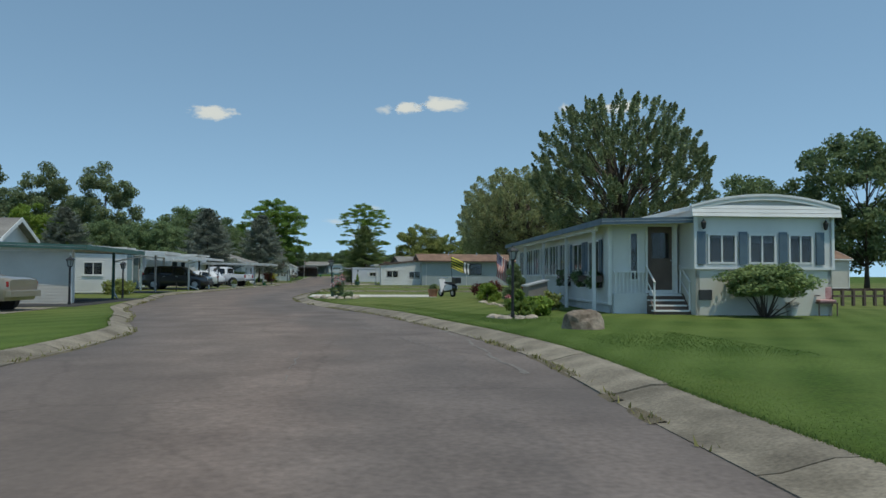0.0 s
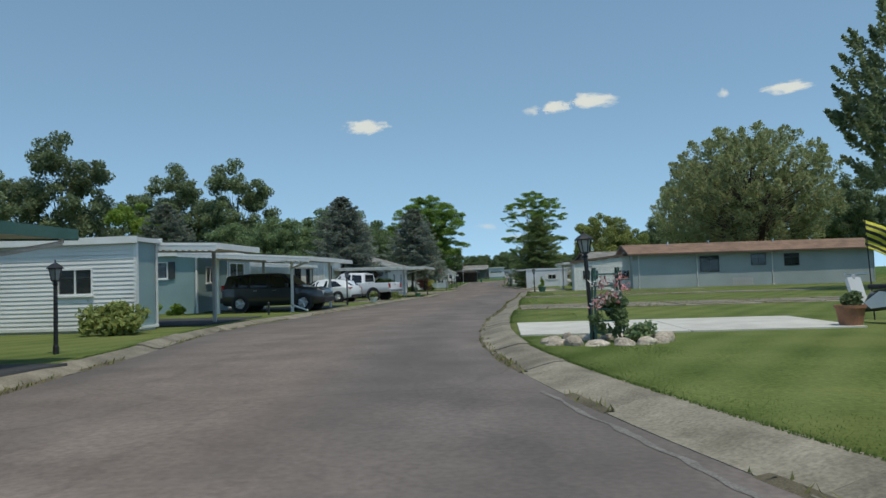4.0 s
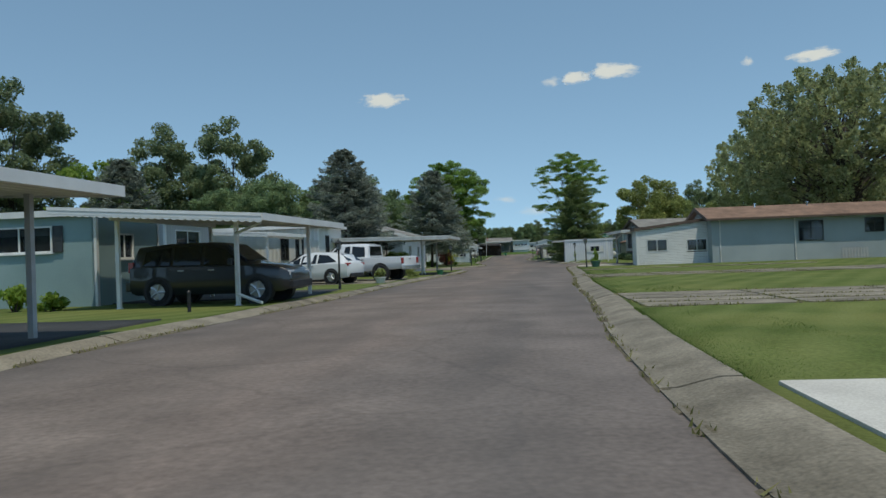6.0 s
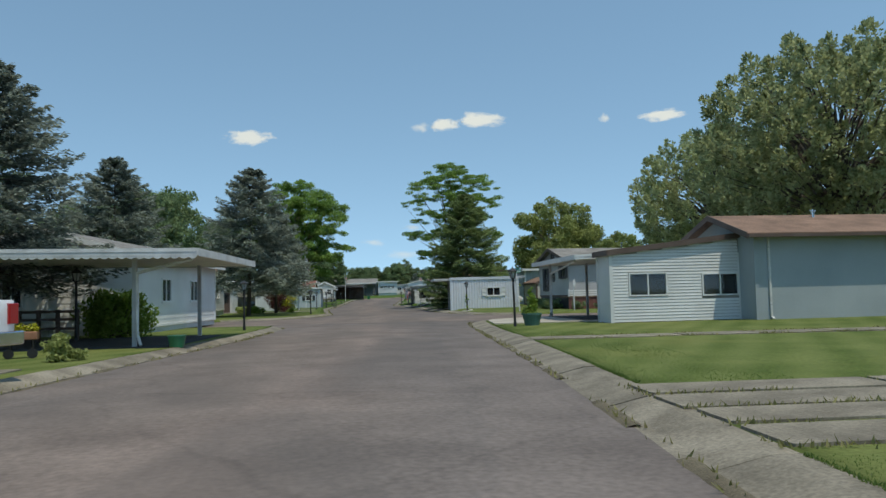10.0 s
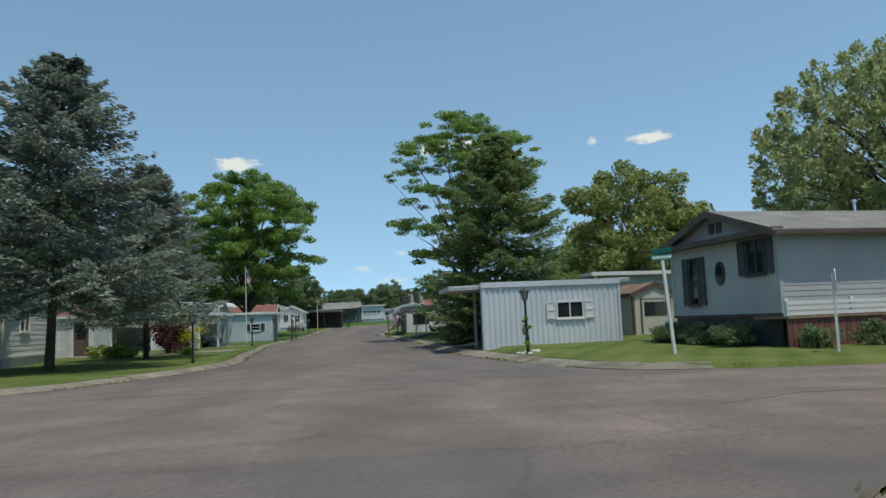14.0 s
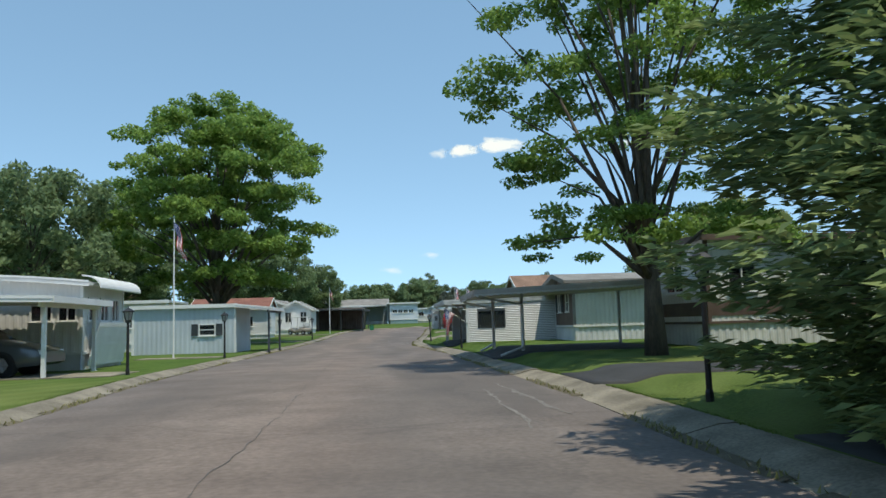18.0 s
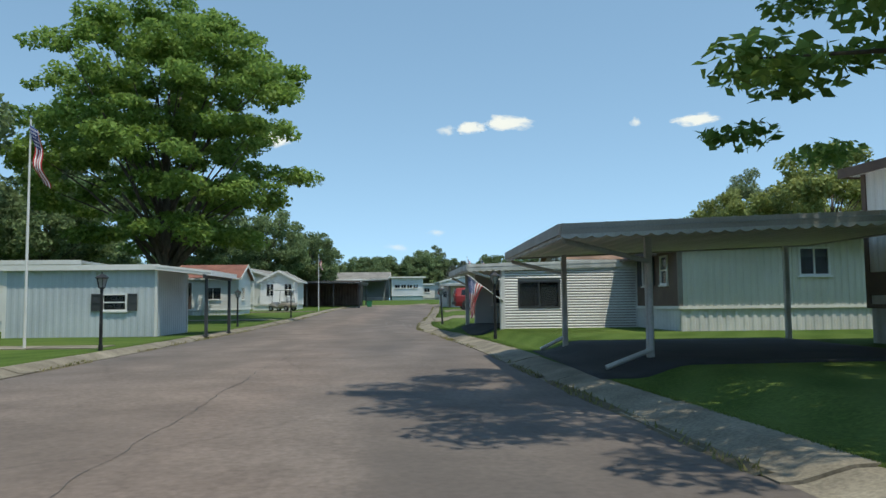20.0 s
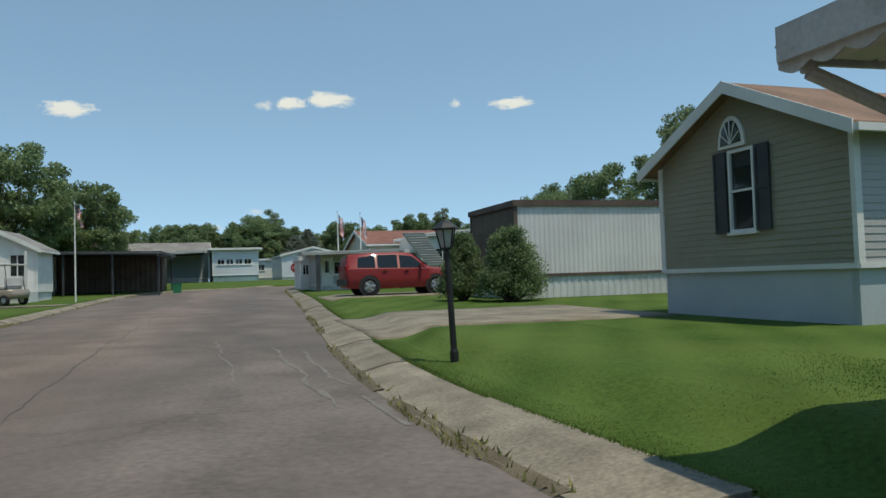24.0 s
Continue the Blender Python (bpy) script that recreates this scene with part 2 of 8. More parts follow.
    "flag_blue": mat("flag_blue", (0.03, 0.05, 0.17), (0.045, 0.07, 0.22), 0.8, 8, 200, 0.05, 0, 0.1),
    "flag_yellow": mat("flag_yellow", (0.55, 0.50, 0.05), (0.65, 0.60, 0.08), 0.8, 8, 200, 0.05, 0, 0.1),
    "flag_black": mat("flag_black", (0.02, 0.022, 0.02), (0.035, 0.035, 0.03), 0.8, 8, 200, 0.05, 0, 0.1),
    "leaf_maple": leaf_mat("leaf_maple", (0.095, 0.135, 0.065), (0.31, 0.36, 0.2), glow=0.35),
    "leaf_silver": leaf_mat("leaf_silver", (0.24, 0.28, 0.115), (0.54, 0.58, 0.31), glow=0.58),
    "leaf_locust": leaf_mat("leaf_locust", (0.1, 0.19, 0.04), (0.3, 0.44, 0.11), glow=0.5),
    "leaf_oak": leaf_mat("leaf_oak", (0.09, 0.13, 0.07), (0.27, 0.33, 0.17), glow=0.45),
    "leaf_olive": leaf_mat("leaf_olive", (0.14, 0.185, 0.05), (0.38, 0.42, 0.15), glow=0.45),
    "leaf_dark": leaf_mat("leaf_dark", (0.085, 0.135, 0.068), (0.24, 0.32, 0.15), glow=0.45),
    "leaf_bright": leaf_mat("leaf_bright", (0.13, 0.225, 0.035), (0.32, 0.44, 0.09), glow=0.5),
    "leaf_yellow": leaf_mat("leaf_yellow", (0.30, 0.32, 0.02), (0.50, 0.48, 0.04), glow=0.3),
    "leaf_red": leaf_mat("leaf_red", (0.07, 0.025, 0.02), (0.13, 0.045, 0.035), glow=0.2),
    "needle_blue": leaf_mat("needle_blue", (0.1, 0.13, 0.105), (0.36, 0.41, 0.345), glow=0.35),
    "needle_green": leaf_mat("needle_green", (0.085, 0.145, 0.06), (0.33, 0.42, 0.17), glow=0.42),
    "petal_white": leaf_mat("petal_white", (0.55, 0.55, 0.52), (0.75, 0.75, 0.72), glow=0.2),
    "petal_pink": leaf_mat("petal_pink", (0.45, 0.16, 0.18), (0.65, 0.32, 0.32), glow=0.2),
    "grass_blade": leaf_mat("grass_blade", (0.11, 0.175, 0.04), (0.2, 0.28, 0.075), glow=0.55),
}


# ---- mesh helpers ----
def part(name, bm, material, parent=None, label="", smooth=False, bevel=0.0):
    me = bpy.data.meshes.new(name)
    bmesh.ops.recalc_face_normals(bm, faces=bm.faces)
    if smooth:
        for f in bm.faces:
            f.smooth = True
    bm.to_mesh(me)
    bm.free()
    for one in material if isinstance(material, (list, tuple)) else [material]:
        me.materials.append(M[one] if isinstance(one, str) else one)
    ob = new(name, me)
    if parent is not None:
        ob.parent = parent
    if label:
        ob["label"] = label
    if bevel:
        md = ob.modifiers.new("edges", "BEVEL")
        md.width, md.segments, md.limit_method = bevel, 2, "ANGLE"
    return ob


def thing(name, m, label, category, group="", kind=""):
    ob = new(name)
    ob.matrix_basis = m
    return tagged(ob, label, category, group, kind)


def BM():
    return bmesh.new()


def box(bm, x0, y0, z0, x1, y1, z1, m=None, mi=0):
    v = [bm.verts.new((x, y, z)) for z in (z0, z1) for x, y in ((x0, y0), (x1, y0), (x1, y1), (x0, y1))]
    fs = [bm.faces.new([v[i] for i in q]) for q in ((3, 2, 1, 0), (4, 5, 6, 7), (0, 1, 5, 4), (1, 2, 6, 5), (2, 3, 7, 6), (3, 0, 4, 7))]
    for f in fs:
        f.material_index = mi
    if m is not None:
        bmesh.ops.transform(bm, matrix=m, verts=v)
    return bm


def prism(bm, pts, axis, a, b, mi=0):
    """A polygon of (u, v) pairs drawn out along an axis from a to b."""
    put = {"x": lambda u, v, w: (w, u, v), "y": lambda u, v, w: (u, w, v), "z": lambda u, v, w: (u, v, w)}[axis]
    p, q = [bm.verts.new(put(u, v, a)) for u, v in pts], [bm.verts.new(put(u, v, b)) for u, v in pts]
    fs = [bm.faces.new(p[::-1]), bm.faces.new(q)]
    for i in range(len(pts)):
        j = (i + 1) % len(pts)
        fs.append(bm.faces.new((p[i], p[j], q[j], q[i])))
    for f in fs:
        f.material_index = mi
    return bm


def tube(bm, p0, p1, r0, r1=None, seg=8, mi=0):
    p0, p1, r1 = Vector(p0), Vector(p1), r0 if r1 is None else r1
    d = (p1 - p0).normalized()
    u = d.orthogonal().normalized()
    w = d.cross(u)
    rings = []
    for p, r in ((p0, r0), (p1, r1)):
        rings.append([bm.verts.new(p + (u * math.cos(a) + w * math.sin(a)) * r) for a in (2 * math.pi * k / seg for k in range(seg))])
    fs = [bm.faces.new(rings[0][::-1]), bm.faces.new(rings[1])]
    for k in range(seg):
        fs.append(bm.faces.new((rings[0][k], rings[0][(k + 1) % seg], rings[1][(k + 1) % seg], rings[1][k])))
    for f in fs:
        f.material_index = mi
    return bm


def pipe(bm, pts, r, seg=8):
    for a, b in zip(pts, pts[1:]):
        tube(bm, a, b, r, r, seg)
    return bm


def lathe(bm, prof, seg=16, centre=(0, 0, 0), mi=0):
    """Turns (radius, height) pairs round the upright through centre."""
    cx, cy, cz = centre
    rings = []
    for r, z in prof:
        rings.append([bm.verts.new((cx + max(r, 1e-4) * math.cos(2 * math.pi * k / seg), cy + max(r, 1e-4) * math.sin(2 * math.pi * k / seg), cz + z)) for k in range(seg)])
    fs = [bm.faces.new(rings[0][::-1]), bm.faces.new(rings[-1])]
    for a, b in zip(rings, rings[1:]):
        for k in range(seg):
            fs.append(bm.faces.new((a[k], a[(k + 1) % seg], b[(k + 1) % seg], b[k])))
    for f in fs:
        f.material_index = mi
    return bm


def fast_mesh(name, verts, faces, material, parent=None, label="", smooth=False):
    """A mesh of equal polygons from two arrays."""
    me = bpy.data.meshes.new(name)
    n, k = faces.shape
    me.vertices.add(len(verts))
    me.vertices.foreach_set("co", np.ascontiguousarray(verts, dtype=np.float32).ravel())
    me.loops.add(n * k)
    me.loops.foreach_set("vertex_index", np.ascontiguousarray(faces, dtype=np.int32).ravel())
    me.polygons.add(n)
    me.polygons.foreach_set("loop_start", np.arange(0, n * k, k, dtype=np.int32))
    me.polygons.foreach_set("loop_total", np.full(n, k, dtype=np.int32))
    if smooth:
        me.polygons.foreach_set("use_smooth", np.ones(n, dtype=bool))
    me.update(calc_edges=True)
    me.validate()
    me.materials.append(M[material] if isinstance(material, str) else material)
    ob = new(name, me)
    if parent is not None:
        ob.parent = parent
    if label:
        ob["label"] = label
    return ob


def knots(pts, y):
    """Smooth line through (y, value) pairs."""
    if y <= pts[0][0]:
        return pts[0][1]
    for i in range(len(pts) - 1):
        a, b = pts[i], pts[i + 1]
        if y <= b[0]:
            p, q = pts[max(i - 1, 0)], pts[min(i + 2, len(pts) - 1)]
            h, t = b[0] - a[0], (y - a[0]) / (b[0] - a[0])
            s0 = (b[1] - p[1]) / (b[0] - p[0]) if b[0] != p[0] else 0
            s1 = (q[1] - a[1]) / (q[0] - a[0]) if q[0] != a[0] else 0
            lim = 3 * abs(b[1] - a[1]) / h
            s0, s1 = max(-lim, min(lim, s0)), max(-lim, min(lim, s1))
            t2, t3 = t * t, t * t * t
            return (2 * t3 - 3 * t2 + 1) * a[1] + (t3 - 2 * t2 + t) * h * s0 + (3 * t2 - 2 * t3) * b[1] + (t3 - t2) * h * s1
    return pts[-1][1]


# ---- the lie of the land ----
RISE = [(-4000, 0), (158, 0), (172, 0.10), (185, 0.32), (206, 0.75), (214, 1.0), (230, 1.45), (260, 1.6), (4000, 1.6)]
EAST = [(-40, 2.3), (-5, 2.4), (6, 2.6), (11, 2.8), (15.6, 2.35), (19.3, 1.7), (23.2, 0.95), (27, -0.25), (31, -1.4), (36, -2.4), (41, -2.82), (46, -2.8),
        (51, -2.58), (56, -2.32), (64, -2.1), (70, -1.74), (75, -1.45), (82, -1.15), (90, -0.85), (94, -0.6), (95.6, -0.3), (96.4, 0.6), (97.2, 1.7), (97.9, 3.4),
        (98.1, 12), (98.2, 70), (105.0, 70), (105.2, 14), (106.0, 4.0), (107.6, 1.8), (110, 0.9), (113, 0.3), (118, -0.35), (125, -0.8), (131, -0.8), (138, -1.2),
        (145, -1.58), (151, -1.88), (158, -2.5), (166, -3.2), (177, -2.7), (190, -2.0), (200, -1.6), (207, -1.2), (210, -0.4), (212, 2.0), (214, 10), (215, 70), (222, 70.2)]
WEST = [(-40, -4.9), (0, -4.75), (10.6, -4.5), (13, -4.35), (16.2, -4.45), (18, -4.95), (19.6, -5.45), (23, -6.3), (27, -7.6), (30, -8.15), (34, -8.75), (38, -9.3),
        (44, -10.3), (48, -10.45), (54, -10.1), (60, -9.75), (66, -9.5), (72, -9.25), (79, -8.8), (86, -8.25), (92, -8.1), (95.2, -8.25), (95.9, -9.4), (96.2, -13),
        (96.3, -70), (105.5, -70), (105.7, -16), (106.4, -13), (108.4, -10.4), (111.3, -9.0), (114.3, -8.1), (118, -7.9), (124, -8.6), (131, -9.15), (138, -9.9),
        (145, -10.2), (152, -10.4), (158, -10.6), (168, -10.6), (180, -10.5), (200, -10.3), (206, -9.6), (209.5, -8.0), (211.5, -5.5), (213.5, -2.0), (216.5, 1.5), (219.5, 6), (221, 12), (222, 70)]


def rise(y):
    return knots(RISE, y)


def east(y):
    return knots(EAST, y)


def west(y):
    return knots(WEST, y)


BANK = [(-4000, 0), (95, 0), (108, 0.04), (117, 0.13), (130, 0.14), (143, 0.18), (156, 0.23), (165, 0.20), (175, 0.14), (186, 0.10), (210, 0), (4000, 0)]


def lawn(y, x=None):
    """The height of the lawn; east of the street it climbs a low bank."""
    z = rise(y) + 0.10
    if x is not None and x > -4.0 and 95 < y < 210:
        t = min(1.0, max(0.0, (x - east(y) - 1.05) / 0.75))
        z += knots(BANK, y) * t * t * (3 - 2 * t)
    return z


# ---- ground, road, kerbs ----
def grass_material():
    m = mat("lawn_grass", (0.070, 0.103, 0.024), (0.135, 0.165, 0.050), 0.95, 0.5, 22, 0.9, 0, 0.75, 0.1)
    n, l = m.node_tree.nodes, m.node_tree.links
    b = n["Principled BSDF"]
    tc, patch, ramp, mix = n.new("ShaderNodeTexCoord"), n.new("ShaderNodeTexNoise"), n.new("ShaderNodeValToRGB"), n.new("ShaderNodeMixRGB")
    patch.inputs["Scale"].default_value, patch.inputs["Detail"].default_value, patch.inputs["Roughness"].default_value = 0.16, 6, 0.65
    l.new(tc.outputs["Object"], patch.inputs["Vector"])
    ramp.color_ramp.elements[0].position, ramp.color_ramp.elements[1].position = 0.50, 0.66
    l.new(patch.outputs["Fac"], ramp.inputs[0])
    old = b.inputs["Base Color"].links[0].from_socket
    dry = n.new("ShaderNodeMath")
    dry.operation = "MULTIPLY"
    dry.inputs[1].default_value = 0.55
    l.new(ramp.outputs[0], dry.inputs[0])
    l.new(dry.outputs[0], mix.inputs[0])
    l.new(old, mix.inputs[1])
    mix.inputs[2].default_value = (0.19, 0.19, 0.062, 1)
    # pale lines where the mower has turned
    wave, wr, wx = n.new("ShaderNodeTexWave"), n.new("ShaderNodeMapRange"), n.new("ShaderNodeMixRGB")
    wmap = n.new("ShaderNodeMapping")
    wmap.inputs["Rotation"].default_value = (0, 0, radians(28))
    wave.inputs["Scale"].default_value, wave.inputs["Distortion"].default_value, wave.inputs["Detail"].default_value, wave.inputs["Detail Scale"].default_value = 0.32, 2.2, 3.0, 0.6
    l.new(tc.outputs["Object"], wmap.inputs[0])
    l.new(wmap.outputs[0], wave.inputs["Vector"])
    wr.inputs["To Min"].default_value, wr.inputs["To Max"].default_value = 0.0, 0.30
    l.new(wave.outputs["Fac"], wr.inputs["Value"])
    l.new(wr.outputs[0], wx.inputs[0])
    l.new(mix.outputs[0], wx.inputs[1])
    wx.inputs[2].default_value = (0.21, 0.235, 0.085, 1)
    # watered yards at both ends of the street, drier ones between
    sep, span, yard, lush, own = n.new("ShaderNodeSeparateXYZ"), n.new("ShaderNodeMapRange"), n.new("ShaderNodeValToRGB"), n.new("ShaderNodeMixRGB"), n.new("ShaderNodeMixRGB")
    l.new(tc.outputs["Object"], sep.inputs[0])
    span.inputs["From Max"].default_value = 200.0
    l.new(sep.outputs["Y"], span.inputs["Value"])
    e = yard.color_ramp.elements
    e[0].position, e[0].color = 0.09, (0.85, 0.85, 0.85, 1)
    e[1].position, e[1].color = 0.72, (1, 1, 1, 1)
    for at_, v in ((0.14, 0.15), (0.22, 0.0), (0.54, 0.05), (0.60, 0.35), (0.68, 0.5)):
        e.new(at_).color = (v, v, v, 1)
    l.new(span.outputs[0], yard.inputs[0])
    own.blend_type = "MULTIPLY"
    own.inputs[0].default_value = 1.0
    l.new(wx.outputs[0], own.inputs[1])
    own.inputs[2].default_value = (0.60, 0.80, 0.58, 1)
    l.new(yard.outputs[0], lush.inputs[0])
    l.new(wx.outputs[0], lush.inputs[1])
    l.new(own.outputs[0], lush.inputs[2])
    l.new(lush.outputs[0], b.inputs["Base Color"])
    return m


def asphalt_material():
    m = mat("road_asphalt", (0.145, 0.122, 0.109), (0.215, 0.182, 0.162), 0.9, 0.8, 16, 0.3, 0, 0.42, 0.25)
    n, l = m.node_tree.nodes, m.node_tree.links
    b = n["Principled BSDF"]
    tc = n.new("ShaderNodeTexCoord")
    # darker patches of newer seal, in long uneven fields
    mp, p1, r1, mx = n.new("ShaderNodeMapping"), n.new("ShaderNodeTexNoise"), n.new("ShaderNodeValToRGB"), n.new("ShaderNodeMixRGB")
    mp.inputs["Scale"].default_value = (0.45, 0.10, 1)
    p1.inputs["Scale"].default_value, p1.inputs["Detail"].default_value, p1.inputs["Distortion"].default_value = 1.0, 7, 0.4
    r1.color_ramp.elements[0].position, r1.color_ramp.elements[1].position = 0.44, 0.62
    l.new(tc.outputs["Object"], mp.inputs[0])
    l.new(mp.outputs[0], p1.inputs["Vector"])
    l.new(p1.outputs["Fac"], r1.inputs[0])
    k = n.new("ShaderNodeMath")
    k.operation = "MULTIPLY"
    k.inputs[1].default_value = 0.6
    l.new(r1.outputs[0], k.inputs[0])
    l.new(k.outputs[0], mx.inputs[0])
    l.new(b.inputs["Base Color"].links[0].from_socket, mx.inputs[1])
    mx.inputs[2].default_value = (0.115, 0.102, 0.095, 1)
    # fine cracks
    vo, r2, mx2 = n.new("ShaderNodeTexVoronoi"), n.new("ShaderNodeValToRGB"), n.new("ShaderNodeMixRGB")
    vo.feature = "DISTANCE_TO_EDGE"
    vo.inputs["Scale"].default_value = 0.33
    warp, wm = n.new("ShaderNodeTexNoise"), n.new("ShaderNodeMixRGB")
    warp.inputs["Scale"].default_value, warp.inputs["Detail"].default_value = 1.3, 5
    wm.inputs[0].default_value = 0.35
    l.new(tc.outputs["Object"], warp.inputs["Vector"])
    l.new(tc.outputs["Object"], wm.inputs[1])
    l.new(warp.outputs["Color"], wm.inputs[2])
    l.new(wm.outputs[0], vo.inputs["Vector"])
    r2.color_ramp.elements[0].position, r2.color_ramp.elements[1].position = 0.002, 0.012
    r2.color_ramp.elements[0].color, r2.color_ramp.elements[1].color = (0.45, 0.45, 0.45, 1), (1, 1, 1, 1)
    l.new(vo.outputs["Distance"], r2.inputs[0])
    mx2.blend_type = "MULTIPLY"
    mx2.inputs[0].default_value = 0.22
    l.new(mx.outputs[0], mx2.inputs[1])
    l.new(r2.outputs[0], mx2.inputs[2])
    # a browner worn crown between darker gutters
    uv, sep, bend, ad, rp, fin = n.new("ShaderNodeUVMap"), n.new("ShaderNodeSeparateXYZ"), n.new("ShaderNodeTexNoise"), n.new("ShaderNodeMath"), n.new("ShaderNodeValToRGB"), n.new("ShaderNodeMixRGB")
    uv.uv_map = "across"
    bend.inputs["Scale"].default_value, bend.inputs["Detail"].default_value = 0.35, 5
    l.new(tc.outputs["Object"], bend.inputs["Vector"])
    l.new(uv.outputs[0], sep.inputs[0])
    ad.operation = "MULTIPLY_ADD"
    ad.inputs[1].default_value = 0.34
    l.new(bend.outputs["Fac"], ad.inputs[0])
    l.new(sep.outputs["X"], ad.inputs[2])
    e = rp.color_ramp.elements
    e[0].position, e[0].color = 0.17, (0.86, 0.87, 0.89, 1)
    e[1].position, e[1].color = 1.17, (0.84, 0.85, 0.87, 1)
    for at_, col in ((0.34, (1.0, 0.97, 0.95, 1)), (0.55, (1.05, 1.0, 0.96, 1)), (0.70, (1.10, 1.03, 0.99, 1)), (0.82, (1.0, 0.98, 0.97, 1)), (1.0, (0.93, 0.93, 0.94, 1))):
        e.new(at_).color = col
    l.new(ad.outputs[0], rp.inputs[0])
    fin.blend_type = "MULTIPLY"
    fin.inputs[0].default_value = 1.0
    l.new(mx2.outputs[0], fin.inputs[1])
    l.new(rp.outputs[0], fin.inputs[2])
    l.new(fin.outputs[0], b.inputs["Base Color"])
    return m


M["lawn_grass"], M["road_asphalt"] = grass_material(), asphalt_material()
KERB, KERB_WEST = 0.60, 0.42


def build_ground():
    ys = [-3500, -1200, -400, -150, -80] + list(np.arange(-40, 236, 0.75)) + [245, 260, 290, 340, 450, 800, 1800, 4000]
    off = (0, 0.02, 0.45, 0.6, 0.75, 0.9, 1.05, 1.2, 1.7, 2.6, 4, 9, 18, 40, 90, 250, 800, 2500)
    rows = []
    for y in ys:
        w, e, z = west(max(-40, min(y, 231))), east(max(-40, min(y, 231))), rise(y)
        if y > 236 or y < -45:
            w, e = -1.0, 1.0
            low = z + 0.1
        else:
            low = z - 0.08
        left = [(w - KERB_WEST - o, y, (low if k == 0 else z + 0.10 + (0.03 * noise.noise(Vector((w - o, y, 0)) * 0.2) if o > 1 else 0))) for k, o in enumerate(off)][::-1]
        right = [(e + KERB + o, y, (low if k == 0 else (lawn(y, e + KERB + o) if y < 214 else z + 0.10) + (0.03 * noise.noise(Vector((e + o, y, 5)) * 0.2) if o > 1 else 0))) for k, o in enumerate(off)]
        rows.append(left + right)
    v = np.array(rows).reshape(-1, 3)
    n = len(rows[0])
    f = np.array([(i * n + j, i * n + j + 1, (i + 1) * n + j + 1, (i + 1) * n + j) for i in range(len(rows) - 1) for j in range(n - 1)])
    tagged(fast_mesh("ground", v, f, "lawn_grass"), "mown green lawn with dry patches reaching to the horizon", "grass", kind="structure")


def build_road():
    ys = list(np.arange(-40, 231.1, 0.5))
    cols = 14
    rows = []
    for y in ys:
        w, e, z = west(y), east(y), rise(y)
        rows.append([(w + (e - w) * k / cols, y, z + 0.03 * math.sin(math.pi * min(1, max(0, k / cols))) ) for k in range(cols + 1)])
    v = np.array(rows).reshape(-1, 3)
    n = cols + 1
    f = np.array([(i * n + j, i * n + j + 1, (i + 1) * n + j + 1, (i + 1) * n + j) for i in range(len(rows) - 1) for j in range(n - 1)])
    ob = fast_mesh("road", v, f, "road_asphalt", smooth=True)
    uv = ob.data.uv_layers.new(name="across")
    spot = np.array([(k / cols, y / 10) for y in ys for k in range(n)], dtype=np.float32)
    uv.data.foreach_set("uv", spot[f.ravel()].ravel())
    tagged(ob, "worn grey-brown asphalt street with patches and cracks", "road", kind="structure")


def build_kerbs():
    """Low rolled kerbs of concrete, cast in lengths with open joints."""
    rng = random.Random(4)
    for side, edge, sgn, skip in (("kerb_east", east, 1, (97.6, 105.6)), ("kerb_west", west, -1, (96.1, 105.9))):
        full = (KERB if sgn > 0 else KERB_WEST) + 0.04
        prof = ((-0.05, -0.06), (-0.05, 0.012), (full * 0.16, 0.022), (full * 0.48, 0.075), (full * 0.70, 0.108), (full, 0.112), (full, -0.06))
        kerb = thing(side, Matrix(), "low rolled concrete kerb with weedy joints", "kerb", kind="structure")
        line = [(edge(y), y) for y in np.arange(-40, 214, 0.1)]
        # walk along the edge by its own length
        pts, run = [line[0]], 0.0
        for a, b in zip(line, line[1:]):
            pts.append(b)
        i = 0
        while i < len(pts) - 2:
            length, j = 0.0, i
            target = 3.0 + rng.uniform(-0.15, 0.25)
            while j < len(pts) - 1 and length < target:
                length += math.hypot(pts[j + 1][0] - pts[j][0], pts[j + 1][1] - pts[j][1])
                j += 1
            seg = pts[i:j + 1]
            i = j
            if any(skip[0] < p[1] < skip[1] for p in seg) or len(seg) < 3:
                continue
            step = max(1, (len(seg) - 1) // 5)
            keep = seg[::step]
            if keep[-1] != seg[-1]:
                keep.append(seg[-1])
            lift, tip = rng.uniform(-0.012, 0.014), rng.uniform(-0.01, 0.01)
            bm = BM()
            rings = []
            for q, p in enumerate(keep):
                a, b = keep[max(q - 1, 0)], keep[min(q + 1, len(keep) - 1)]
                d = Vector((b[0] - a[0], b[1] - a[1], 0)).normalized()
                nrm = Vector((d.y, -d.x, 0)) * (1 if sgn > 0 else -1)
                along = d * (0.012 if q == 0 else (-0.012 if q == len(keep) - 1 else 0))
                base = Vector((p[0], p[1], rise(p[1]) + lift + tip * q / len(keep))) + along
                rings.append([bm.verts.new(base + nrm * u + Vector((0, 0, h))) for u, h in prof])
            for a, b in zip(rings, rings[1:]):
                for k in range(len(prof)):
                    bm.faces.new((a[k], a[(k + 1) % len(prof)], b[(k + 1) % len(prof)], b[k]))
            bm.faces.new(rings[0])
            bm.faces.new(rings[-1][::-1])
            part("kerb_stone", bm, "concrete", kerb)


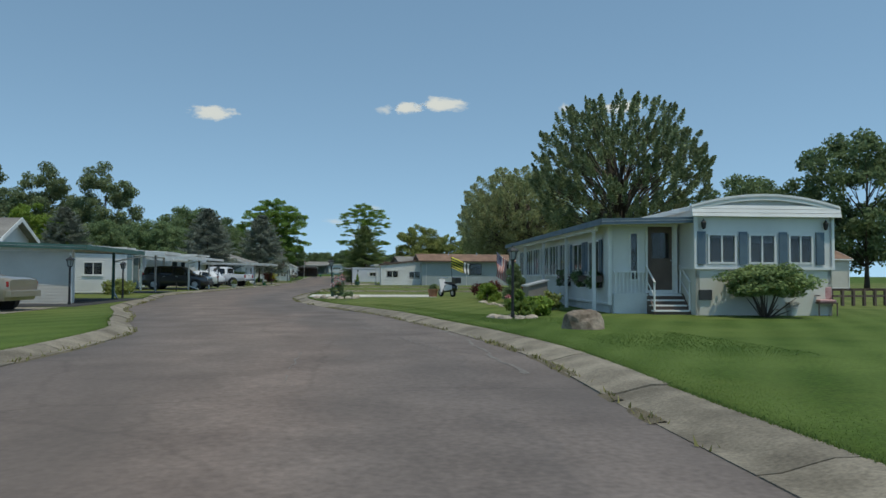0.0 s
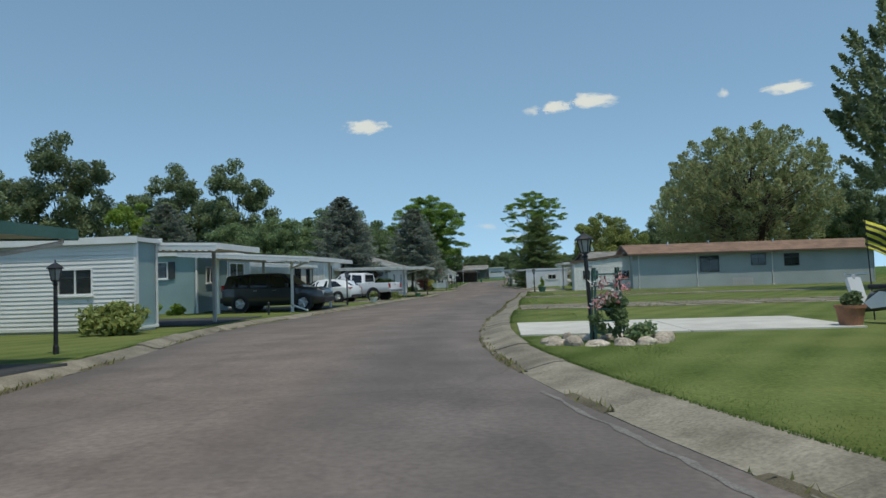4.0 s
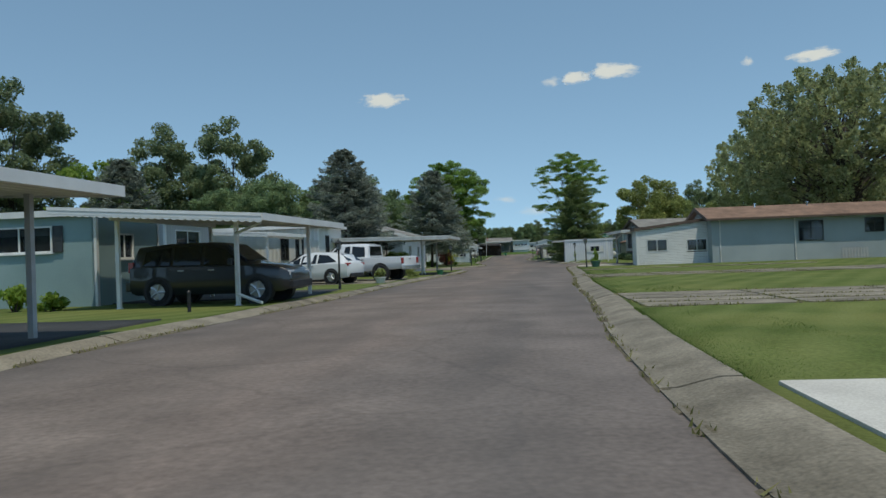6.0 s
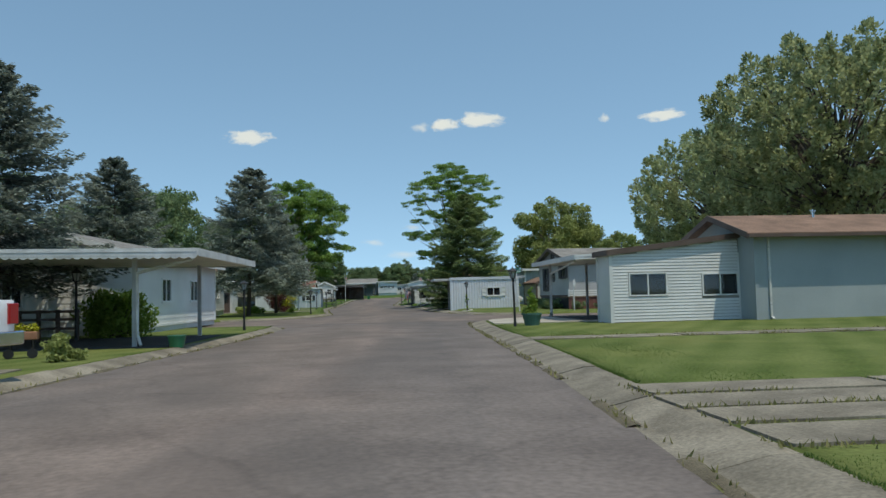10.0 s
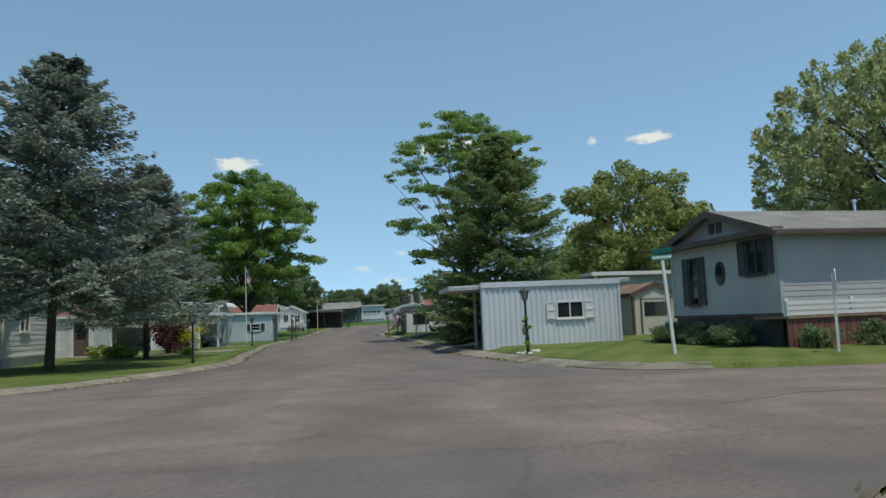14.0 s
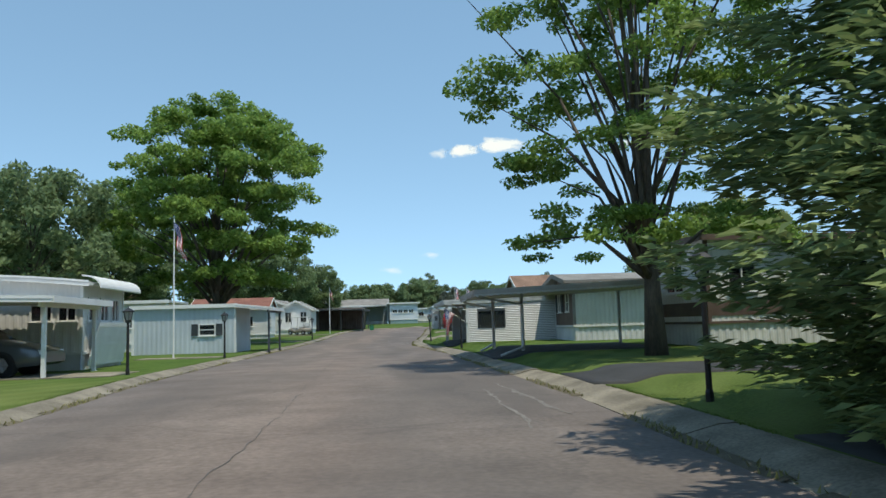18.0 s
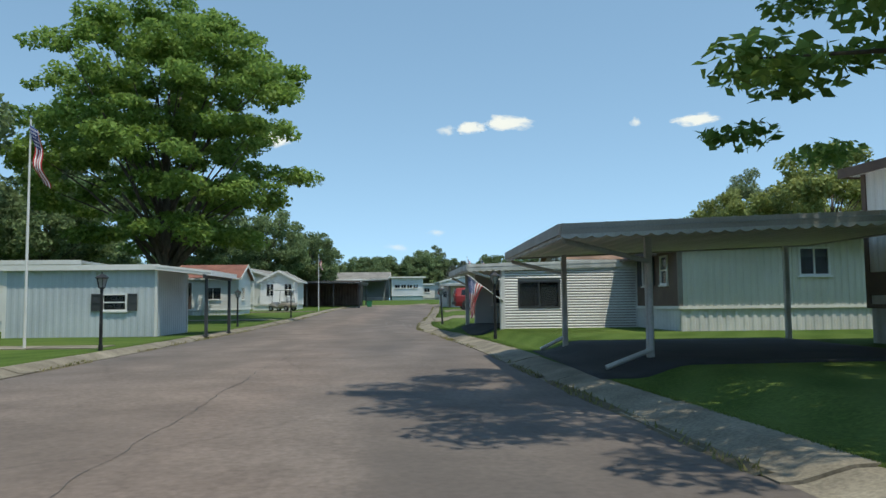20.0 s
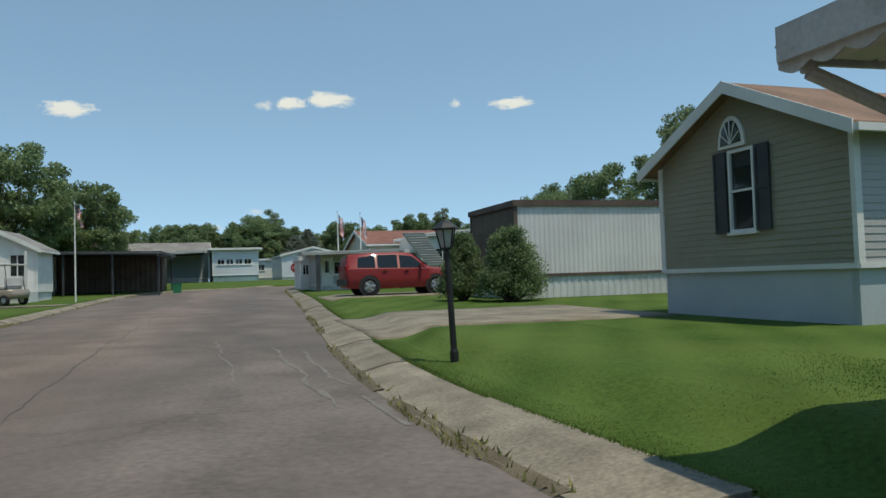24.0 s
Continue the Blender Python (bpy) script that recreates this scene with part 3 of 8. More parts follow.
def slab(parent, x0, y0, x1, y1, material="concrete", top=0.125, rz=0.0, name="paving_slab"):
    """One flat slab, its corners a little worn, sunk in the lawn."""
    bm = BM()
    cx, cy = (x0 + x1) / 2, (y0 + y1) / 2
    a, b = (x1 - x0) / 2, (y1 - y0) / 2
    z = rise(cy) if cx < -4 else lawn(cy, cx) - 0.10
    tilt = 0.0 if cx < -4 else math.degrees(math.atan2(lawn(cy, cx + a) - lawn(cy, cx - a), 2 * a))
    prism(bm, [(-a + 0.03, -b), (a - 0.03, -b), (a, -b + 0.03), (a, b - 0.03), (a - 0.03, b), (-a + 0.03, b), (-a, b - 0.03), (-a, -b + 0.03)], "z", -0.15, top)
    ob = part(name, bm, material, parent)
    ob.matrix_basis = pose(cx, cy, z, 0, -tilt, rz)
    return ob


def driveway(name, x0, x1, y0, y1, nx, ny, material, label, top=0.122, gap=0.02, rz=0.0, rough=0.0, seed=1):
    root = thing(name, Matrix(), label, "driveway", kind="structure")
    rng = random.Random(seed)
    dx, dy = (x1 - x0) / nx, (y1 - y0) / ny
    for i in range(nx):
        for j in range(ny):
            g = gap + rng.uniform(0, rough)
            ob = slab(root, x0 + i * dx + g / 2, y0 + j * dy + g / 2, x0 + (i + 1) * dx - g / 2, y0 + (j + 1) * dy - g / 2, material,
                      top + rng.uniform(-rough, rough) * 0.06, rz + rng.uniform(-rough, rough) * 2)
    return root


def pad(name, x0, x1, y0, y1, label, top=0.03, material="asphalt_and_shade"):
    """A sheet of asphalt, concrete or painted shade laid over the lie of the lawn."""
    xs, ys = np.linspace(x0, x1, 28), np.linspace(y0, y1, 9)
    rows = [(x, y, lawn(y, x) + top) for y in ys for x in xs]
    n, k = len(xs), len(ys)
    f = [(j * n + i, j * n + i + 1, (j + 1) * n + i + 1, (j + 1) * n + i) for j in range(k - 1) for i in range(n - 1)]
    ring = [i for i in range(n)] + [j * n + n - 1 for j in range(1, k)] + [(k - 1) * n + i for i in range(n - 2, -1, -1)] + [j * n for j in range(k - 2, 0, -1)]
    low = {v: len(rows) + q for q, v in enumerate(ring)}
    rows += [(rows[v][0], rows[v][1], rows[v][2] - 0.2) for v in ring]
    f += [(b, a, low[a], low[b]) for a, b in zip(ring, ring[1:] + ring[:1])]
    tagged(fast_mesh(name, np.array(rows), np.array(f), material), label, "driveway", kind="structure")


build_ground()
build_road()


# ---- builders: walls, windows, houses ----
def spans(a, b, cuts):
    """The pieces of a to b that no cut covers."""
    out, at = [], a
    for c, d in sorted(cuts):
        if c > at:
            out.append((at, min(c, b)))
        at = max(at, d)
    if at < b:
        out.append((at, b))
    return [(p, q) for p, q in out if q - p > 0.005]


def clad_wall(length, height, kind, openings=(), pitch=0.2, top=None):
    """A wall along x from 0 to length that faces -y, 0.12 thick, with real openings (x0, z0, x1, z1). kind: lap, rib or plain.
    top(x): its height where the upper edge slopes."""
    bm = BM()
    top = top or (lambda x: height)
    # inner leaf, cut round the openings
    xs = sorted({0.0, length, *[o[0] for o in openings], *[o[2] for o in openings]} | {length * k / 6 for k in range(1, 6)})
    for a, b in zip(xs, xs[1:]):
        if b - a < 1e-4:
            continue
        cuts = [(o[1], o[3]) for o in openings if o[0] < b - 1e-6 and o[2] > a + 1e-6]
        ta, tb = top(a), top(b)
        for c, d in spans(0.0, max(ta, tb), cuts):
            if d >= max(ta, tb) - 1e-6:
                prism(bm, [(a, c), (b, c), (b, max(tb, c + 0.001)), (a, max(ta, c + 0.001))], "y", 0.0, 0.12)
            else:
                box(bm, a, 0.0, c, b, 0.12, d)
    bmesh.ops.remove_doubles(bm, verts=bm.verts, dist=0.0005)
    return bm


def boards(wall, length, height, kind, openings, pitch, top, depth, material):
    """The cladding of a wall, each course or rib a piece of its own."""
    if kind == "lap":
        z = 0.0
        while z < height - 0.01:
            h = min(pitch, height - z)
            cuts = [(o[0], o[2]) for o in openings if o[1] < z + h * 0.6 and o[3] > z + h * 0.4]
            for a, b in spans(0.0, length, cuts):
                if top:                                   # under a sloping edge the course ends where the wall does
                    ks = [a + (b - a) * k / 24 for k in range(25)]
                    ok = [k for k in ks if top(k) >= z + h * 0.8]
                    if len(ok) < 2:
                        continue
                    a, b = ok[0], ok[-1]
                part("siding_board", prism(BM(), [(-depth, z), (0.0, z), (0.0, z + h), (-depth * 0.2, z + h)], "x", a, b), material, wall)
            z += pitch
    elif kind == "rib":
        x = 0.0
        while x < length - 0.01:
            w = min(pitch, length - x)
            cuts = [(o[1], o[3]) for o in openings if o[0] < x + w * 0.6 and o[2] > x + w * 0.4]
            for c, d in spans(0.0, min(top(x), top(x + w)) if top else height, cuts):
                part("siding_rib", prism(BM(), [(x, 0.0), (x + w * 0.15, -depth), (x + w * 0.5, -depth), (x + w * 0.65, 0.0)], "z", c, d), material, wall)
            x += pitch


def window(parent, m, w, h, frame="white_paint", shutters="", sashes=2, horizontal=False, blind=0.35, sill=True, name="window"):
    """A window in an opening: its local x runs along the wall and -y looks out; m sets the opening's lower left corner."""
    bm = BM()
    t = 0.05
    box(bm, 0, -0.045, 0, t, 0.06, h)
    box(bm, w - t, -0.045, 0, w, 0.06, h)
    box(bm, t, -0.045, h - t, w - t, 0.06, h)
    box(bm, t, -0.045, 0, w - t, 0.06, t)
    win = part(name, bm, frame, parent)
    win.matrix_basis = m
    if horizontal:
        part("sash_bar", box(BM(), t, -0.03, h / 2 - 0.02, w - t, 0.04, h / 2 + 0.02), frame, win)
    else:
        for k in range(1, sashes):
            x = w * k / sashes
            part("sash_bar", box(BM(), x - 0.02, -0.03, t, x + 0.02, 0.04, h - t), frame, win)
    pane = part("pane", box(BM(), t, 0.0, t, w - t, 0.012, h - t), "window_glass", win)
    pane.visible_shadow = False
    if blind > 0:
        part("curtain", box(BM(), t, 0.075, h * (1 - blind), w - t, 0.085, h - t * 0.5), "curtain", win)
    # near-black panel behind the glass paints the shade of the room
    part("room_shade", box(BM(), -0.1, 0.13, -0.1, w + 0.1, 0.14, h + 0.1), "interior", win)
    if sill:
        part("window_sill", box(BM(), -0.04, -0.08, -0.045, w + 0.04, 0.02, 0.0), frame, win)
    if shutters:
        for x in (-0.36, w + 0.04):
            bm = box(BM(), x, -0.05, 0.0, x + 0.32, -0.03, h)
            for a, b in ((0.0, 0.05), (h / 2 - 0.025, h / 2 + 0.025), (h - 0.05, h)):
                box(bm, x + 0.001, -0.066, a + 0.001, x + 0.319, -0.045, b - 0.001)
            for a in (x + 0.001, x + 0.279):
                box(bm, a, -0.064, 0.03, a + 0.04, -0.045, h - 0.03)
            part("shutter", bm, shutters, win)
    return win


SIDES = ("front", "right", "back", "left")


def side_matrix(side, w, l):
    return {"front": pose(0, 0, 0), "right": pose(w, 0, 0, 0, 0, 90), "back": pose(w, l, 0, 0, 0, 180), "left": pose(0, l, 0, 0, 0, 270)}[side]


def house(name, m, w, l, h, label, cladding="white_siding", kind="lap", pitch=0.2, skirt=0.6, skirt_mat="skirt_white", windows=(), doors=(), roof="flat",
          roof_mat="roof_coating", trim="white_paint", overhang=0.25, pitch_h=0.8, band=None, category="mobile home", group="", tops=None, sides=None, skirt_kind="rib",
          bands=(), depth=0.013, show=("front", "left"), awnings=(), corner="", base_mat=""):
    """A house with its front on local y = 0 (facing -y), w wide and l deep. windows: (side, x, z, w, h, extras); heights above the ground."""
    root = thing(name, m, label, category, group)
    z0 = skirt
    for side in SIDES:
        L = w if side in ("front", "back") else l
        sm = side_matrix(side, w, l)
        ops = [(x, z - z0, x + ww, z - z0 + hh) for s, x, z, ww, hh, *_ in windows if s == side] + [(x, z - z0, x + ww, z - z0 + hh) for s, x, z, ww, hh, *_ in doors if s == side]
        top = None
        if roof == "gable_front" and side in ("front", "back"):
            top = lambda x, L=L: (h - z0) + pitch_h * (1 - abs(2 * x / L - 1))
        if roof == "gable_side" and side in ("left", "right"):
            top = lambda x, L=L: (h - z0) + pitch_h * (1 - abs(2 * x / L - 1))
        if roof == "arch" and side in ("front", "back"):
            top = lambda x, L=L: (h - z0) + pitch_h * (1 - (2 * x / L - 1) ** 2)
        if roof == "shed_right" and side in ("front", "back"):
            top = lambda x, L=L, f=(side == "front"): (h - z0) + pitch_h * ((x / L) if f else (1 - x / L))
        if roof == "shed_right" and side == "right":
            top = lambda x: h - z0 + pitch_h
        hh = h - z0 + (pitch_h if top else 0)
        my_kind, my_mat = (sides or {}).get(side, (kind, cladding))
        wall = part("wall", clad_wall(L, hh, my_kind, ops, pitch, top), my_mat, root)
        wall.matrix_basis = sm @ pose(0, 0, z0)
        if side in show:
            boards(wall, L, hh, my_kind, ops, pitch, top, depth, my_mat)
        if skirt > 0.02:
            ob = part("skirting", clad_wall(L - 0.06, skirt, skirt_kind, (), 0.25), skirt_mat, root)
            ob.matrix_basis = sm @ pose(0.03, 0.03, 0)
            if side in show:
                boards(ob, L - 0.06, skirt, skirt_kind, (), 0.25, None, 0.02, skirt_mat)
            part("base_trim", box(BM(), -0.02, -0.045, skirt - 0.05, L + 0.02, 0.02, skirt + 0.03), base_mat or trim, root).matrix_basis = sm
        for x in (-0.03,):
            part("corner_trim", box(BM(), x, -0.035, z0, 0.09, 0.05, h - 0.01), corner or trim, root).matrix_basis = sm
    for zb, hb, mb in bands:
        for side in SIDES:
            L = w if side in ("front", "back") else l
            part("colour_band", box(BM(), -0.01, -0.033, zb, L + 0.01, 0.0, zb + hb), mb, root).matrix_basis = side_matrix(side, w, l)
    for s, x, z, ww, out in awnings:
        part("awning", prism(BM(), [(0.0, z), (-out, z - 0.26), (-out, z - 0.31), (-out + 0.02, z - 0.31), (-out + 0.02, z - 0.28), (0.0, z - 0.03)], "x", x, x + ww), "brown_trim", root, "brown metal window awning").matrix_basis = side_matrix(s, w, l)
    for s, x, z, ww, hh, *ex in windows:
        opts = ex[0] if ex else {}
        window(root, side_matrix(s, w, l) @ pose(x, 0, z), ww, hh, **opts)
    for s, x, z, ww, hh, *ex in doors:
        sm = side_matrix(s, w, l) @ pose(x, 0, z)
        dr = part("door", box(BM(), 0, 0.02, 0, ww, 0.07, hh), ex[0] if ex else "white_paint", root)
        dr.matrix_basis = sm
        for a, b in ((-0.07, 0.0), (ww, ww + 0.07)):
            part("door_frame", box(BM(), a, -0.04, 0, b, 0.06, hh + 0.07), trim, dr)
        part("pane", box(BM(), 0.14, 0.005, hh * 0.5, ww - 0.14, 0.02, hh * 0.9), "window_glass", dr)
        part("door_handle", tube(BM(), (ww - 0.09, -0.03, hh * 0.47), (ww - 0.09, 0.02, hh * 0.47), 0.028), "chrome", dr)
    o = overhang
    if roof == "flat" or roof == "shed_right":
        p = 0.0 if roof == "flat" else pitch_h
        bm = BM()
        prism(bm, [(-o, h - p * o / w), (w + o, h + p + p * o / w), (w + o, h + p + p * o / w + 0.12), (-o, h - p * o / w + 0.12)], "y", -o, l + o)
        rf = part("roof", bm, roof_mat, root)
        for y in (-o - 0.03, l + o):
            part("fascia", prism(BM(), [(-o, h - 0.04 - p * o / w), (w + o, h + p - 0.04), (w + o, h + p + 0.15), (-o, h + 0.15 - p * o / w)], "y", y, y + 0.03), trim, rf)
        part("fascia", box(BM(), -o - 0.03, -o, h - 0.05, -o, l + o, h + 0.14), trim, rf)
    elif roof == "arch":
        n = 12
        up = [(-o + (w + 2 * o) * k / n, h + 0.03 + pitch_h * (1 - (2 * k / n - 1) ** 2)) for k in range(n + 1)]
        rf = part("roof", prism(BM(), [(x, z + 0.05) for x, z in up] + [(x, z) for x, z in up[::-1]], "y", -o, l + o), roof_mat, root, smooth=False)
        for y in (-o - 0.03, l + o):
            part("fascia", prism(BM(), [(x, z + 0.09) for x, z in up] + [(x, z - 0.1) for x, z in up[::-1]], "y", y, y + 0.03), trim, rf)
            part("fascia_line", prism(BM(), [(x, z + 0.03) for x, z in up] + [(x, z - 0.01) for x, z in up[::-1]], "y", y - 0.015, y + 0.01), "grey_post", rf)
        for x in (-o - 0.02, w + o - 0.01):
            part("gutter", box(BM(), x, -o, h - 0.04, x + 0.03, l + o, h + 0.08), trim, rf)
    else:
        front = roof == "gable_front"
        span, run, ax = (w, l, "y") if front else (l, w, "x")
        slope = pitch_h / (span / 2)
        lo = h - o * slope
        prof = [(-o, lo), (span / 2, h + pitch_h), (span + o, lo), (span + o, lo + 0.10), (span / 2, h + pitch_h + 0.10), (-o, lo + 0.10)]
        rf = part("roof", prism(BM(), prof, ax, -o, run + o), roof_mat, root)
        fp = [(-o, lo - 0.09), (span / 2, h + pitch_h - 0.09), (span + o, lo - 0.09), (span + o, lo + 0.12), (span / 2, h + pitch_h + 0.12), (-o, lo + 0.12)]
        for a in (-o - 0.03, run + o):
            part("bargeboard", prism(BM(), fp, ax, a, a + 0.03), trim, rf)
        for u in (-o - 0.08, span + o):
            bm = BM()
            (box(bm, u, -o, lo - 0.05, u + 0.08, run + o, lo + 0.06) if front else box(bm, -o, u, lo - 0.05, run + o, u + 0.08, lo + 0.06))
            part("gutter", bm, trim, rf)
    return root


def scallop(bm, x0, x1, y, z, drop=0.085, step=0.2, axis="x", thick=0.012):
    """A valance with a wavy lower edge along x (or y) that hangs from z, a height or a line of heights."""
    n = max(2, int((x1 - x0) / step))
    sub = 5
    top = z if callable(z) else (lambda u: z)
    last = None
    for k in range(n * sub + 1):
        u = x0 + (x1 - x0) * k / (n * sub)
        low = top(u) - drop * (0.55 + 0.45 * abs(math.sin(math.pi * k / sub)))
        ring = [bm.verts.new((u, w, h) if axis == "x" else (w, u, h)) for w, h in ((y, low), (y, top(u)), (y + thick, top(u)), (y + thick, low))]
        if last:
            for i in range(4):
                bm.faces.new((last[i], last[(i + 1) % 4], ring[(i + 1) % 4], ring[i]))
        else:
            bm.faces.new(ring[::-1])
        last = ring
    bm.faces.new(last)
    return bm


def carport(name, m, w, d, z_near, z_far, posts, label, fascia="white_paint", post_mat="grey_post", valance=("front",), spouts=(), thick=0.16, under="carport_under",
            post_w=0.10, group="", valance_mat=None):
    """A flat metal roof on posts: w along x, d along y; its height runs from z_near at x = 0 to z_far at x = w. posts: (x, y).
    spouts: (x, y, way): a rain pipe down a post, which kicks out by way."""
    root = thing(name, m, label, "carport", group)
    slope = (z_far - z_near) / w
    zz = lambda x: z_near + slope * x
    prof = []
    x = 0.0
    while x < w:                                    # pan roof with standing ribs
        b = min(x + 0.3, w)
        prof += [(x, zz(x) + 0.10), (x + 0.02, zz(x) + 0.14), (x + 0.05, zz(x) + 0.14), (x + 0.07, zz(x) + 0.10)] if b - x > 0.1 else [(x, zz(x) + 0.10)]
        x = b
    prof.append((w, zz(w) + 0.10))
    roof = part("roof", prism(BM(), prof + [(w, zz(w) + 0.05), (0, zz(0) + 0.05)], "y", 0.04, d - 0.04), "carport_metal", root)
    low = []
    x = 0.0
    while x < w - 0.01:
        b = min(x + 0.3, w)
        low += [(x, zz(x) + 0.045), (x + 0.03, zz(x) + 0.01), (b - 0.03, zz(b) + 0.01)]
        x = b
    low.append((w, zz(w) + 0.045))
    bm = prism(BM(), low + [(w, zz(w) + 0.049), (0, zz(0) + 0.049)], "y", 0.04, d - 0.04)
    part("soffit", bm, under, root)
    for y in (0.0, d - 0.03):
        part("fascia", prism(BM(), [(0, zz(0) - 0.02), (w, zz(w) - 0.02), (w, zz(w) + thick), (0, zz(0) + thick)], "y", y, y + 0.03), fascia, roof)
        part("fascia_line", prism(BM(), [(0, zz(0) + thick * 0.42), (w, zz(w) + thick * 0.42), (w, zz(w) + thick * 0.5), (0, zz(0) + thick * 0.5)], "y", y - 0.012, y + 0.042), "grey_post", roof)
    for x in (-0.032, w + 0.002):
        part("fascia", box(BM(), x, 0.03, zz(x) - 0.02, x + 0.03, d - 0.03, zz(x) + thick), fascia, roof)
    vm = valance_mat or fascia
    if "front" in valance:
        part("valance", scallop(BM(), 0, w, 0.005, zz, axis="x"), vm, root)
    if "left" in valance:
        part("valance", scallop(BM(), 0, d, 0.005, zz(0) + 0.0, axis="y"), vm, root)
    for px, py in posts:
        bm = box(BM(), px - post_w / 2, py - post_w / 2, -0.1, px + post_w / 2, py + post_w / 2, zz(px) + 0.03)
        p = part("post", bm, post_mat, root)
        part("post_foot", box(BM(), px - post_w * 0.8, py - post_w * 0.8, -0.02, px + post_w * 0.8, py + post_w * 0.8, 0.02), post_mat, p)
    for x in sorted({p[0] for p in posts}):
        ys = [p[1] for p in posts if p[0] == x]
        if len(ys) > 1:
            part("beam", box(BM(), x - 0.05, min(ys) - 0.3, zz(x) - 0.13, x + 0.05, max(ys) + 0.3, zz(x) + 0.008), post_mat, root)
    for x, y, (kx, ky), from_x, from_y in spouts:
        bm = BM()
        pipe(bm, [(from_x, from_y, zz(from_x) + 0.02), (from_x, from_y, zz(from_x) - 0.08), (x, y, zz(x) - 0.38), (x, y, 0.32), (x + kx, y + ky, 0.06)], 0.04)
        part("downspout", bm, "old_white", root)
    return root


def lamp_post(m, h=1.75, label="black iron yard lamp post with a glass lantern on the lawn", base=None, name="lamp_post"):
    root = thing(name, m, label, "lamp post", "yard lamps along the street")
    bm = BM()
    lathe(bm, [(0.055, -0.1), (0.055, 0.12), (0.042, 0.16), (0.036, h - 0.32), (0.05, h - 0.30), (0.03, h - 0.26)], 10)
    part("post", bm, "black_iron", root)
    lan = part("lantern", lathe(BM(), [(0.05, h - 0.26), (0.075, h - 0.24), (0.075, h - 0.225), (0.03, h - 0.225)], 6), "black_iron", root)
    part("pane", lathe(BM(), [(0.068, h - 0.225), (0.118, h - 0.01), (0.10, h - 0.01)], 6), "lamp_pane", lan)
    for k in range(6):
        a = math.pi * 2 * k / 6
        part("cage_bar", tube(BM(), (0.075 * math.cos(a), 0.075 * math.sin(a), h - 0.235), (0.125 * math.cos(a), 0.125 * math.sin(a), h), 0.009, 0.009, 5), "black_iron", lan)
    part("cap", lathe(BM(), [(0.17, h - 0.005), (0.175, h + 0.01), (0.09, h + 0.075), (0.04, h + 0.10), (0.012, h + 0.12), (0.018, h + 0.145), (0.004, h + 0.165)], 6), "black_iron", lan)
    return root


def leaf_cloud(centres, radii, n, size, seed, flat=0.0, squash=0.75):
    """Small folded leaves strewn through clumps, denser near their skins."""
    rng = np.random.default_rng(seed)
    pick = rng.choice(len(centres), n, p=np.array(radii) ** 2 / np.sum(np.array(radii) ** 2))
    d = rng.normal(size=(n, 3))
    d /= np.linalg.norm(d, axis=1)[:, None]
    d *= (rng.random(n) ** 0.45)[:, None]
    d[:, 2] *= squash
    pos = np.array(centres)[pick] + d * np.array(radii)[pick][:, None]
    up = rng.normal(size=(n, 3)) + np.array([0, 0, 0.6 + flat]) + d * 0.5
    up /= np.linalg.norm(up, axis=1)[:, None]
    a = np.cross(up, rng.normal(size=(n, 3)))
    a /= np.linalg.norm(a, axis=1)[:, None] + 1e-9
    b = np.cross(up, a)
    s = (size * rng.uniform(0.6, 1.3, n))[:, None]
    v = np.stack([pos - a * s, pos + b * s * 0.55 + up * s * 0.15, pos + a * s, pos - b * s * 0.55 + up * s * 0.15], 1).reshape(-1, 3)
    return v, np.arange(n * 4).reshape(-1, 4)


def shoot_cloud(feet, ways, lengths, girth, n, size, seed):
    """Leaves set along upright leafy shoots that taper to their tips."""
    rng = np.random.default_rng(seed)
    feet, ways, lengths = np.array(feet), np.array(ways), np.array(lengths)
    pick = rng.choice(len(feet), n, p=lengths / lengths.sum())
    t = rng.random(n) ** 0.8
    d = rng.normal(size=(n, 3))
    d /= np.linalg.norm(d, axis=1)[:, None]
    way = ways[pick]
    pos = feet[pick] + way * (t * lengths[pick])[:, None] + d * (girth * (1.05 - t ** 1.6) * rng.random(n) ** 0.5)[:, None]
    out = way * 0.7 + d
    out /= np.linalg.norm(out, axis=1)[:, None]
    side = np.cross(out, rng.normal(size=(n, 3)))
    side /= np.linalg.norm(side, axis=1)[:, None] + 1e-9
    up = np.cross(side, out)
    k = (size * rng.uniform(0.6, 1.3, n))[:, None]
    v = np.stack([pos - out * k, pos + side * k * 0.6 + up * k * 0.15, pos + out * k, pos - side * k * 0.6 + up * k * 0.15], 1).reshape(-1, 3)
    return v, np.arange(n * 4).reshape(-1, 4)


